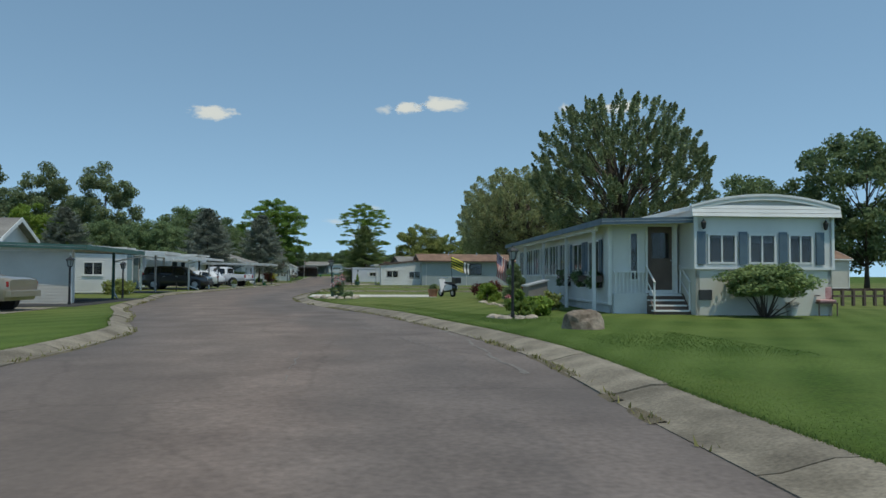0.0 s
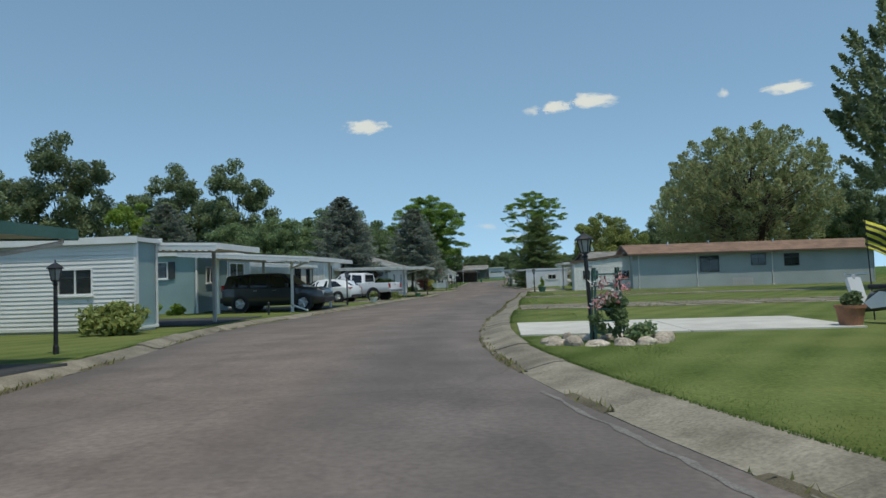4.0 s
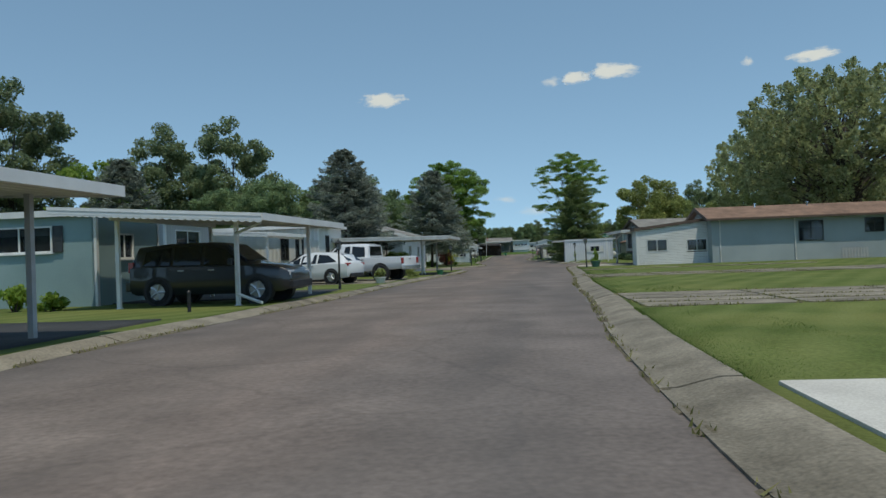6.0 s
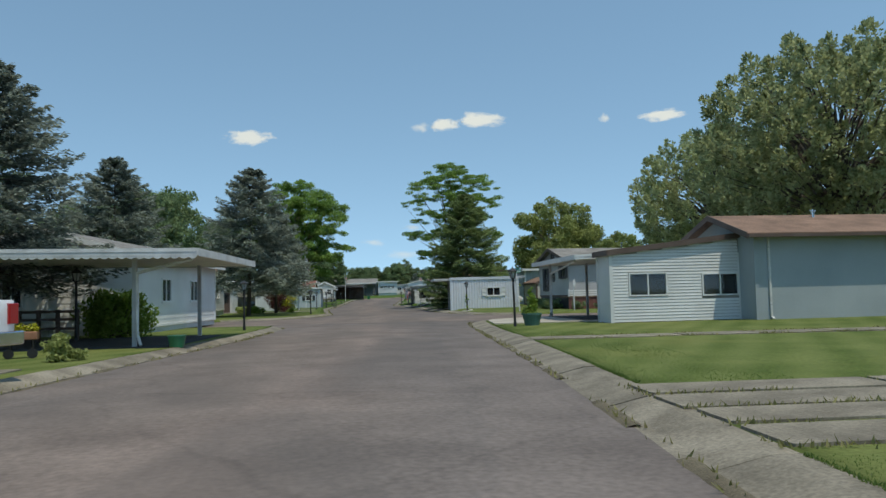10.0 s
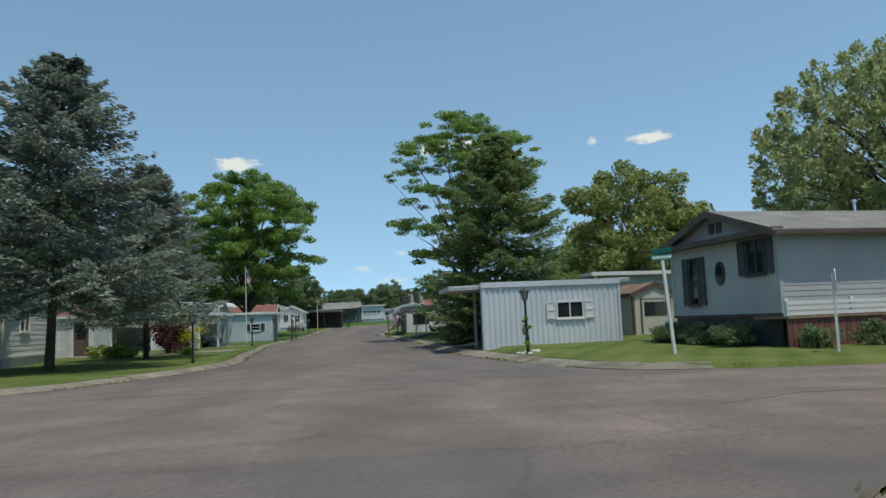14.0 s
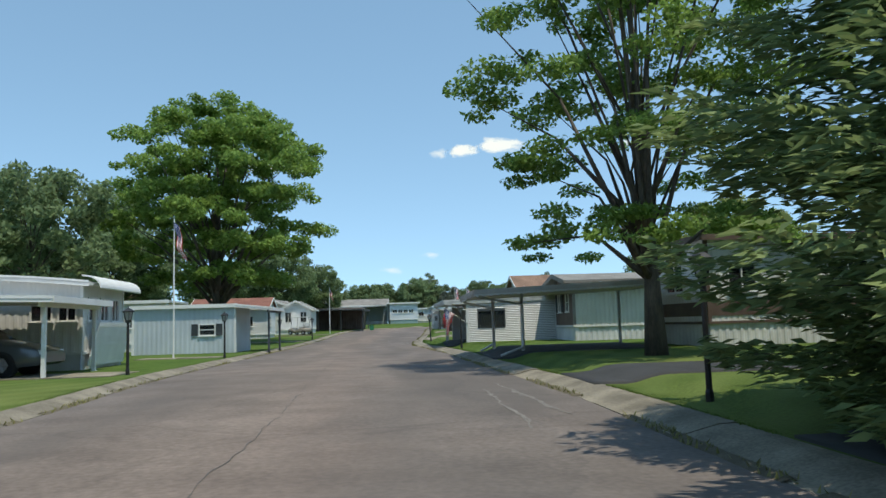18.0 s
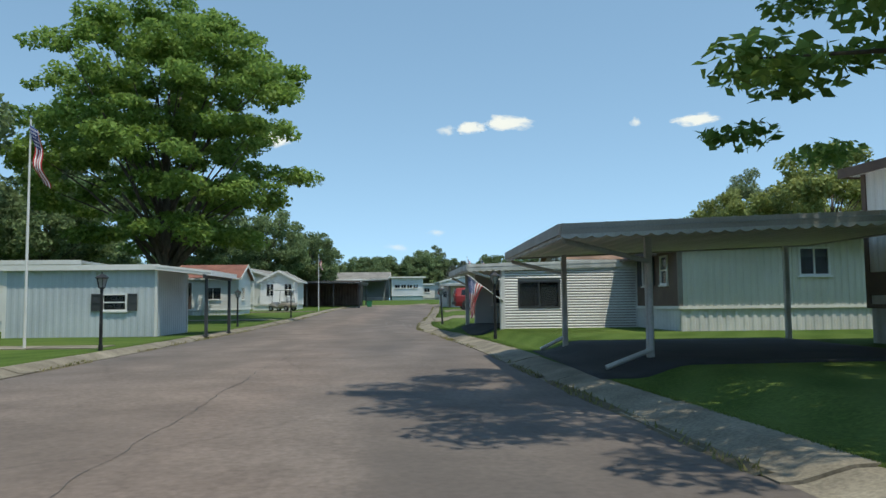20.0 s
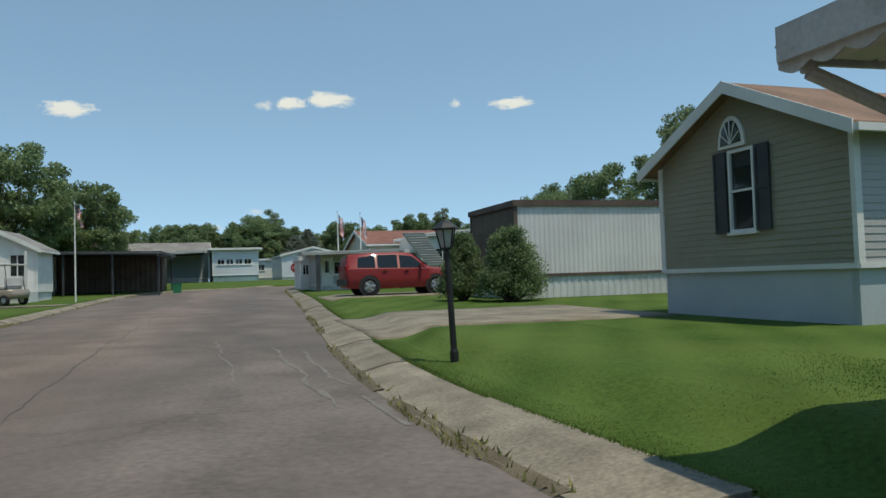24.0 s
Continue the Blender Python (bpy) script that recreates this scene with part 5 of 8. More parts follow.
def slat_awning(m, n=14):
    """A slatted awning that leans down from the eaves to two raking props."""
    root = thing("slatted_awning", m, "grey slatted awning leaning out from the white home", "awning")
    for k in range(n):
        t = k / (n - 1)
        ob = part("slat", box(BM(), 0, -0.015, -0.085, 1.25 - 0.25 * t, 0.015, 0.085), "grey_siding", root)
        ob.matrix_basis = pose(1.25 * t, -0.55 * t, 1.85 - 1.75 * t, 28, 0, 0)
    for x in (0.05, 1.1):
        part("prop", tube(BM(), (x, 0.06, 1.85), (x + 1.2, -0.49, 0.1), 0.025, 0.025, 6), "grey_post", root)
        part("post", box(BM(), x + 1.17, -0.5, -1.1, x + 1.23, -0.44, 0.12), "grey_post", root)


slat_awning(at(4.5, 198.9, 0, 1.1))

# ---- houses and sheds, west side ----
carport("carport", at(-19.5, 28.9, -1), 10.0, 7.4, 2.3, 2.02, [(9.15, 5.8), (4.6, -0.1), (4.6, 6.6)], "long carport with a dark green fascia over a gold sedan", fascia="green_trim", post_mat="green_trim", valance=(), spouts=[(9.15, 5.9, (0.12, 0.1), 9.9, 7.1)])
house("storage_shed", at(-16.6, 29.15, 0), 6.45, 0.3, 1.98, "tan lap-sided shed under the carport", "tan_siding", "lap", 0.115, skirt=0.0, roof="flat", overhang=0.0, trim="white_paint", category="shed", show=("front", "right"))
house("house", at(-25, 36.4, 0), 9.05, 3.4, 2.85, "white gabled house with grey shingles", "white_siding", "lap", 0.2, skirt=0.3, roof="gable_side", pitch_h=0.85, roof_mat="grey_shingle", overhang=0.4, windows=[("front", 3.6, 1.1, 0.9, 1.2, SHUT), ("right", 1.2, 1.1, 0.8, 1.2)], doors=[("front", 6.9, 0.32, 0.9, 1.95)], category="house", show=("front", "right"))
house("mobile_home", at(-18.7, 44.3, -1), 6.25, 1.2, 2.5, "white lap-sided home room with a teal end wall", "white_siding", "lap", 0.12, depth=0.03, skirt=0.12, skirt_kind="plain", roof="flat", overhang=0.12, windows=[("front", 3.95, 1.05, 1.06, 0.76, dict(sashes=2))],
      sides={"right": ("plain", "teal_wall")}, show=("front", "right"))
carport("carport", at(-20.5, 45.7, -2), 9.9, 3.5, 2.68, 2.3, [(8.5, 3.05), (1.2, 3.05), (4.6, 0.4)], "broad pale carport roof with scalloped trim", valance=("front",), spouts=[])
house("mobile_home", at(-26.6, 58.6, -2), 10.0, 3.6, 2.75, "teal mobile home with a white awning", "teal_wall", "plain", skirt=0.0, roof="flat", roof_mat="roof_coating", overhang=0.2,
      windows=[("front", 3.6, 1.65, 1.6, 0.8, dict(sashes=2)), ("front", 6.4, 1.65, 2.2, 0.8, SHUT), ("right", 1.0, 1.4, 1.0, 0.8)], show=("front", "right"))
carport("carport", at(-16.3, 55.5, -3), 5.9, 7.1, 2.62, 2.2, [(1.45, 0.85), (4.75, 1.05), (5.05, 5.9), (1.45, 6.3)], "white metal carport with a white downspout over a dark SUV", valance=("front",), post_mat="white_paint", spouts=[(4.75, 0.97, (0.75, -0.1), 5.75, 0.3)])
house("mobile_home", at(-25.5, 65.9, -2), 7.4, 4, 3.0, "grey mobile home with a bay of white windows", "grey_siding", "rib", 0.22, skirt=0.5, roof="arch", pitch_h=0.4, windows=[("front", 3.4, 1.5, 0.8, 1.1), ("front", 4.6, 1.5, 0.8, 1.1), ("front", 5.8, 1.5, 0.8, 1.1), ("right", 0.8, 1.5, 2.2, 1.1)], overhang=0.3, show=("front", "right"))
carport("carport", at(-23.5, 73.2, -4), 7.2, 5.8, 2.9, 2.45, [(6.9, 0.6), (6.9, 5.2), (1.0, 0.6)], "white curved awning over a shaded patio", valance=("front",), post_mat="white_paint")
house("mobile_home", at(-24.2, 80.0, -4), 8.6, 4.2, 3.05, "white mobile home with tall narrow windows", "white_siding", "rib", 0.25, skirt=0.5, roof="flat", trim="white_paint", windows=[("front", 6.3, 1.2, 0.5, 1.4, DARK), ("front", 7.2, 1.2, 0.5, 1.4, DARK), ("right", 1.2, 1.2, 0.6, 1.4, DARK)], overhang=0.3, show=("front", "right"))
carport("carport", at(-19.0, 81.7, -1), 10.7, 6.9, 2.32, 2.18, [(8.9, 1.1), (9.2, 5.9), (3.2, 1.1), (3.2, 5.9)], "broad weathered white carport on grey posts", fascia="old_white", valance=("front",), spouts=[(9.0, 1.0, (0.12, -0.1), 10.5, 0.4)])
house("house", at(-19.2, 90.6, -2), 6.7, 10, 2.72, "white gabled house with lap siding behind the carport", "white_siding", "lap", 0.22, skirt=0.25, roof="gable_front", pitch_h=0.98, roof_mat="grey_shingle", overhang=0.35, windows=[("front", 2.0, 1.0, 0.8, 1.1), ("right", 2.4, 1.1, 1.1, 0.9), ("right", 6, 1.1, 1.1, 0.9)], category="house", show=("front", "right"))
house("mobile_home", at(-29.0, 118.5, 6), 12.5, 6.0, 2.9, "tan home with a brown roof and a white porch awning", "tan_siding", "lap", 0.2, skirt=0.4, roof="gable_side", pitch_h=0.8, roof_mat="brown_shingle", windows=[("front", 3, 1.3, 1.2, 1.0), ("front", 6.2, 1.3, 1.2, 1.0), ("right", 1.6, 1.3, 1.1, 0.9)], doors=[("front", 9.5, 0.42, 0.9, 1.95, "white_paint")], sides={"right": ("lap", "white_siding")}, show=("front", "right"))
carport("porch_awning", at(-25.5, 116.2, 6), 8.6, 2.5, 2.35, 2.35, [(0.2, 0.2), (3.0, 0.2), (5.8, 0.2), (8.4, 0.2)], "white porch awning on slim posts", post_mat="white_paint", post_w=0.07, valance=("front",))
house("storage_shed", at(-21.6, 131.2, 3), 3.9, 3.2, 2.05, "white ribbed shed with a red roof", "old_white", "rib", 0.3, skirt=0.0, roof="gable_side", pitch_h=0.4, roof_mat="red_shingle", overhang=0.12, doors=[("front", 3.0, 0.03, 0.75, 1.75, "brown_trim")], category="shed", show=("front", "right"))
house("mobile_home", at(-28.5, 136.5, 3), 9.0, 4, 2.9, "tan mobile home beyond the red-roofed shed", "cream_siding", "lap", 0.2, skirt=0.5, roof="flat", windows=[("front", 6.0, 1.4, 1.6, 0.8)], overhang=0.25, show=("front", "right"))
bay_trailer = house("trailer_home", at(-23.5, 143.6, 2), 9.6, 3.8, 2.72, "white trailer home with a rounded roof and bay windows", "white_siding", "rib", 0.25, skirt=0.55, skirt_kind="plain", roof="arch", pitch_h=0.3, windows=[("right", 0.45, 1.55, 0.85, 0.8), ("right", 1.5, 1.55, 0.85, 0.8), ("right", 2.55, 1.55, 0.8, 0.8), ("front", 8.0, 1.55, 0.7, 0.8), ("front", 8.85, 1.55, 0.6, 0.8)], overhang=0.3, show=("front", "right"))
bay_side = side_matrix("right", 9.6, 3.8)
for k in range(9):                                   # white lapped apron that leans out under the bay windows
    z0, z1 = 0.12 + 0.155 * k, 0.12 + 0.155 * (k + 1)
    o0, o1 = 0.10 + 0.035 * k, 0.10 + 0.035 * (k + 1)
    part("apron_board", prism(BM(), [(-o0 - 0.02, z0), (-o0 + 0.03, z0), (-o1 + 0.03, z1), (-o1, z1)], "x", 0.25 + 0.02 * k, 3.55 - 0.02 * k), "white_paint", bay_trailer).matrix_basis = bay_side
hood = []
for k in range(9):
    a = math.radians(90 * k / 8)
    hood.append((-0.62 * math.sin(a), 2.62 + 0.42 * math.cos(a)))
part("bay_hood", prism(BM(), hood + [(u * 0.94, v - 0.04) for u, v in hood[::-1]], "x", -0.1, 3.9), "white_paint", bay_trailer, "curved white metal hood over the bay").matrix_basis = bay_side
house("storage_shed", at(-16.9, 138.75, 2), 2.8, 0.3, 1.92, "pale ribbed shed front under the white carport roof", "skirt_white", "rib", 0.24, skirt=0.0, roof="flat", overhang=0.0, category="shed", show=("front", "right"))
carport("carport", at(-24.0, 138.9, 2), 11.3, 4.4, 2.35, 2.0, [(10.9, 0.5), (4.5, 0.5), (10.9, 4.0)], "white carport roof over a dark car", post_mat="white_paint", valance=())
house("metal_shed", at(-17.6, 158.7, 0), 5.2, 3.6, 2.36, "grey-blue ribbed shed with a small shuttered window", "grey_blue_metal", "rib", 0.24, skirt=0.0, roof="flat", roof_mat="roof_coating", trim="white_paint", overhang=0.16, windows=[("front", 3.35, 0.9, 0.85, 0.6, dict(shutters="dark_trim", horizontal=True, blind=0.0))], category="shed", show=("front", "right"))
carport("carport", at(-12.4, 158.5, 0), 1.9, 3.9, 2.34, 2.12, [(1.7, 0.3), (1.7, 3.6)], "low white lean-to roof beside the metal shed", post_mat="dark_trim", valance=())
house("mobile_home", at(-27.0, 165, 2), 9, 4, 2.9, "white mobile home behind the metal shed", "white_siding", "lap", 0.2, skirt=0.5, roof="flat", windows=[("front", 6, 1.4, 1.2, 0.8)], show=("front", "right"))
house("mobile_home", at(-21.9, 201.6, -4), 6.3, 9, 2.75, "white gabled home with a front porch", "white_siding", "lap", 0.2, skirt=0.5, roof="gable_front", pitch_h=1.0, roof_mat="grey_shingle", overhang=0.35, windows=[("front", 4.6, 1.0, 0.5, 1.4), ("front", 5.3, 1.0, 0.5, 1.4), ("front", 1.0, 1.2, 1.4, 1.0)], show=("front", "right"))
house("porch_room", at(-16.9, 199.4, -3), 3.3, 2.6, 2.55, "white gabled porch room with tall windows", "white_paint", "plain", skirt=0.5, roof="gable_front", pitch_h=0.85, roof_mat="grey_shingle", overhang=0.25, windows=[("front", 0.5, 1.1, 0.7, 1.2), ("front", 2.1, 1.1, 0.7, 1.2)], show=("front", "right"))
house("mobile_home", at(-22.5, 186.5, 0), 6.6, 4, 2.7, "white home with a red-brown gable", "white_siding", "lap", 0.2, skirt=0.4, roof="gable_side", pitch_h=0.9, roof_mat="red_shingle", windows=[("right", 1.0, 1.1, 0.9, 0.9), ("front", 4.2, 1.1, 1.2, 0.9)], doors=[("front", 2.4, 0.42, 0.9, 1.9, "brown_trim")], show=("front", "right"))
# soffit is near-black: the shade inside the shelter is put into its colour
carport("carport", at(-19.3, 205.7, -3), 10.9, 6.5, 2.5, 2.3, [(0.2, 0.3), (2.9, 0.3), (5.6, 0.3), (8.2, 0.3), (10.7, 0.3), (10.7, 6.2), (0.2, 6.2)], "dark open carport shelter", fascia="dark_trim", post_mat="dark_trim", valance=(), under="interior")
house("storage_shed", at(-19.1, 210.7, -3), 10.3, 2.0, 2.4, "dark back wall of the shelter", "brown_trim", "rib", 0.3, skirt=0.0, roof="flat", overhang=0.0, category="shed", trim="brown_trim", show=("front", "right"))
house("trailer_home", at(-6.1, 231.0, 3), 4.1, 12, 2.95, "pale blue trailer home facing down the street", "pale_blue_metal", "lap", 0.25, skirt=0.6, skirt_mat="teal_wall", roof="flat", windows=[("front", 0.4, 1.55, 0.7, 0.55), ("front", 1.2, 1.55, 0.7, 0.55), ("front", 2.0, 1.55, 0.7, 0.55), ("front", 2.8, 1.55, 0.7, 0.55)], overhang=0.35, show=("front", "right"))
house("mobile_home", at(-16.5, 233.0, 3), 10, 5, 2.9, "dark grey-blue home with a low roof", "blue_grey_wall", "lap", 0.2, skirt=0.4, roof="gable_side", pitch_h=0.9, roof_mat="grey_shingle", windows=[("front", 3, 1.4, 1.2, 0.8)], show=("front", "right"))
house("mobile_home", at(-3.6, 247.0, 3), 6.0, 3.5, 2.3, "small white home far behind the trailers", "white_siding", "lap", 0.2, skirt=0.3, roof="flat", windows=[("front", 2.0, 1.1, 0.9, 0.7), ("front", 4.0, 1.1, 0.9, 0.7)], show=("front",))
# shade under this roof is painted as a near-black soffit
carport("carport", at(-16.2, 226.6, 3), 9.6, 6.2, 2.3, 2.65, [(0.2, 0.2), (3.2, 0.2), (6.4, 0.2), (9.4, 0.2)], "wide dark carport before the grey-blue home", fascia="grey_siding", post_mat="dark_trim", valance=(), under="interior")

# ---- trees ----
LAYERS = ((0.30, 0.62), (0.42, 0.86), (0.52, 1.0), (0.62, 0.94), (0.72, 1.0), (0.82, 0.92), (0.91, 0.72), (0.98, 0.42))
tree("maple_tree", at(24.9, 66.5), 18.0, 8.3, 2.6, 11, "leaf_maple", "large grey-green maple with upright branch tips", n=80000, size=0.14, clumps=760, style="fan", trunk_r=0.3, clump_r=0.40, shoot=1.25)
silver = tree("silver_maple", at(25.4, 109.6), 17.4, 9.3, 2.2, 13, "leaf_silver", "tall spreading silver maple with pale green leaves", n=90000, size=0.14, clumps=820, style="fan", trunk_r=0.4, clump_r=0.78, shoot=0.95)
copy_thing(silver, at(27.3, 131, 70) @ Matrix.Scale(0.92, 4))
tree("honey_locust", at(2.75, 138.2), 14.2, 4.9, 3.7, 14, "leaf_locust", "tall honey locust with airy tiers of bright green leaves", n=64000, size=0.08, clumps=330, style="tier", trunk_r=0.24, clump_r=0.60, squash=0.34, tiers=((0.25, 0.75), (0.40, 0.72), (0.52, 0.94), (0.64, 0.84), (0.76, 1.0), (0.86, 0.92), (0.93, 0.74), (0.98, 0.45)), limbs=22)
spruce("spruce_tree", at(2.6, 124.9), 9.2, 4.5, 15, "needle_green", "broad dark green spruce reaching down to the ground", n_branch=460, base=0.45, dense=270, needle=0.105, slim=0.24, tuck=0.55, full=0.6, front=3.0)
round_tree = tree("maple_tree", at(12.5, 135.8), 10.2, 4.3, 1.8, 16, "leaf_olive", "round yellow-green maple beyond the homes", n=30000, size=0.14, clumps=130, clump_r=0.8)
tree("honey_locust", at(-17.4, 175), 18.2, 8.2, 2.6, 17, "leaf_locust", "very large honey locust shading the lawn", n=80000, size=0.15, clumps=430, style="tier", trunk_r=0.42, clump_r=0.92, squash=0.5, tiers=LAYERS, limbs=24)
dark_tree = tree("oak_tree", at(-40, 184), 14.5, 6.6, 2.0, 18, "leaf_dark", "dark leafy tree behind the trailers", n=20000, size=0.22, clumps=150, clump_r=1.1)
blue = spruce("blue_spruce", at(-13.5, 116.3) @ pose(0, 0, 0, 0, 2.2, 0), 10.2, 4.5, 19, "needle_blue", "blue spruce with layered drooping boughs", n_branch=320, base=2.4, dense=190, needle=0.115, slim=0.32, full=0.62, group="blue spruces")
copy_thing(blue, at(-12.7, 123.6, 140) @ Matrix.Scale(0.8, 4))
copy_thing(blue, at(-15.8, 87.0, 60) @ Matrix.Scale(0.84, 4))
copy_thing(blue, at(-19.0, 106.5, 250) @ Matrix.Scale(0.9, 4))
oak = tree("oak_tree", at(-39.4, 126.7), 18.5, 5.4, 4, 20, "leaf_oak", "tall dark oak with a gappy crown", n=26000, size=0.2, clumps=120, clump_r=1.15)
copy_thing(oak, at(-49.4, 127.7, 80))
copy_thing(oak, at(-46.4, 95.9, 30) @ Matrix.Scale(0.9, 4))
bright = tree("maple_tree", at(-35.5, 90.7), 9.3, 3.6, 1.5, 21, "leaf_bright", "small bright green tree", n=7000, size=0.18, clumps=45, clump_r=0.9)
green = tree("maple_tree", at(-30.5, 150.0), 14.4, 6.8, 2.2, 22, "leaf_dark", "dense dark green maple behind the trailers", n=26000, size=0.22, clumps=170, clump_r=1.15)
copy_thing(green, at(-34, 112, 50) @ Matrix.Scale(0.62, 4))
copy_thing(green, at(-30, 128, 90) @ Matrix.Scale(0.6, 4))
copy_thing(green, at(-42, 138, 10) @ Matrix.Scale(0.75, 4))
copy_thing(green, at(-24, 97, 190) @ Matrix.Scale(0.55, 4))


# ---- vehicles ----
def wheel(parent, x, y, r, width, side, rim="rim_metal"):
    m = pose(x, y, r)
    tyre = part("wheel", BMwheel(r, width), "rubber", parent, smooth=True)
    tyre.matrix_basis = m
    bm = BM()
    o = side * width / 2
    for k in range(5):                               # spokes
        a = 2 * math.pi * k / 5
        tube(bm, (o * 0.97, 0, 0), (o * 0.97, math.cos(a) * r * 0.62, math.sin(a) * r * 0.62), r * 0.11, r * 0.09, 6)
    tube(bm, (o * 0.6, 0, 0), (o * 1.08, 0, 0), r * 0.16, r * 0.12, 10)
    part("rim", bm, rim, tyre)
    bm = BM()
    n = 20
    for k in range(n):
        a, b = 2 * math.pi * k / n, 2 * math.pi * (k + 1) / n
        p = [(o * q, math.cos(t) * r * w, math.sin(t) * r * w) for q, t, w in ((0.88, a, 0.60), (0.88, b, 0.60), (1.0, b, 0.68), (1.0, a, 0.68))]
        bm.faces.new([bm.verts.new(v) for v in p])
    part("rim_edge", bm, rim, tyre)
    part("wheel_disc", tube(BM(), (o * 0.3, 0, 0), (o * 0.955, 0, 0), r * 0.61, r * 0.55, 18), rim, tyre)


def BMwheel(r, width):
    bm = BM()
    prof = [(r * 0.62, -width / 2), (r * 0.9, -width / 2), (r * 0.985, -width * 0.38), (r, 0), (r * 0.985, width * 0.38), (r * 0.9, width / 2), (r * 0.62, width / 2)]
    n, rings = 22, []
    for k in range(n):
        a = 2 * math.pi * k / n
        rings.append([bm.verts.new((x, q * math.cos(a), q * math.sin(a))) for q, x in prof])
    for k in range(n):
        a, b = rings[k], rings[(k + 1) % n]
        for i in range(len(prof) - 1):
            bm.faces.new((a[i], a[i + 1], b[i + 1], b[i]))
        bm.faces.new((a[-1], a[0], b[0], b[-1]))
    return bm


def hull(stations):
    """A shell through cross-sections (y, z_low, z_belt, z_top, half width at the belt, half width at the top)."""
    bm = BM()
    rows = []
    for y, zl, zb, zt, hb, ht in stations:
        half = [(hb * 0.90, zl), (hb * 0.985, zl + 0.10), (hb, zl + (zb - zl) * 0.55), (hb * 0.975, zb)]
        if zt - zb > 0.12:
            half += [(hb * 0.93, zb + 0.03), (ht, zt - 0.09), (ht * 0.86, zt - 0.015), (0.0, zt)]
        else:
            half += [(hb * 0.94, zb + (zt - zb) * 0.5), (ht * 0.90, zt - 0.012), (ht * 0.6, zt - 0.004), (0.0, zt)]
        rows.append([bm.verts.new((x, y, z)) for x, z in half] + [bm.verts.new((-x, y, z)) for x, z in half[-2::-1]])
    for a, b in zip(rows, rows[1:]):
        for i in range(len(a) - 1):
            bm.faces.new((a[i], a[i + 1], b[i + 1], b[i]))
        bm.faces.new((a[-1], a[0], b[0], b[-1]))
    bm.faces.new(rows[0])
    bm.faces.new(rows[-1][::-1])
    return bm


def lerp_station(stations, y):
    s = sorted(stations)
    if y <= s[0][0]:
        return s[0]
    for a, b in zip(s, s[1:]):
        if y <= b[0]:
            t = (y - a[0]) / (b[0] - a[0] + 1e-9)
            return tuple(p + (q - p) * t for p, q in zip(a, b))
    return s[-1]


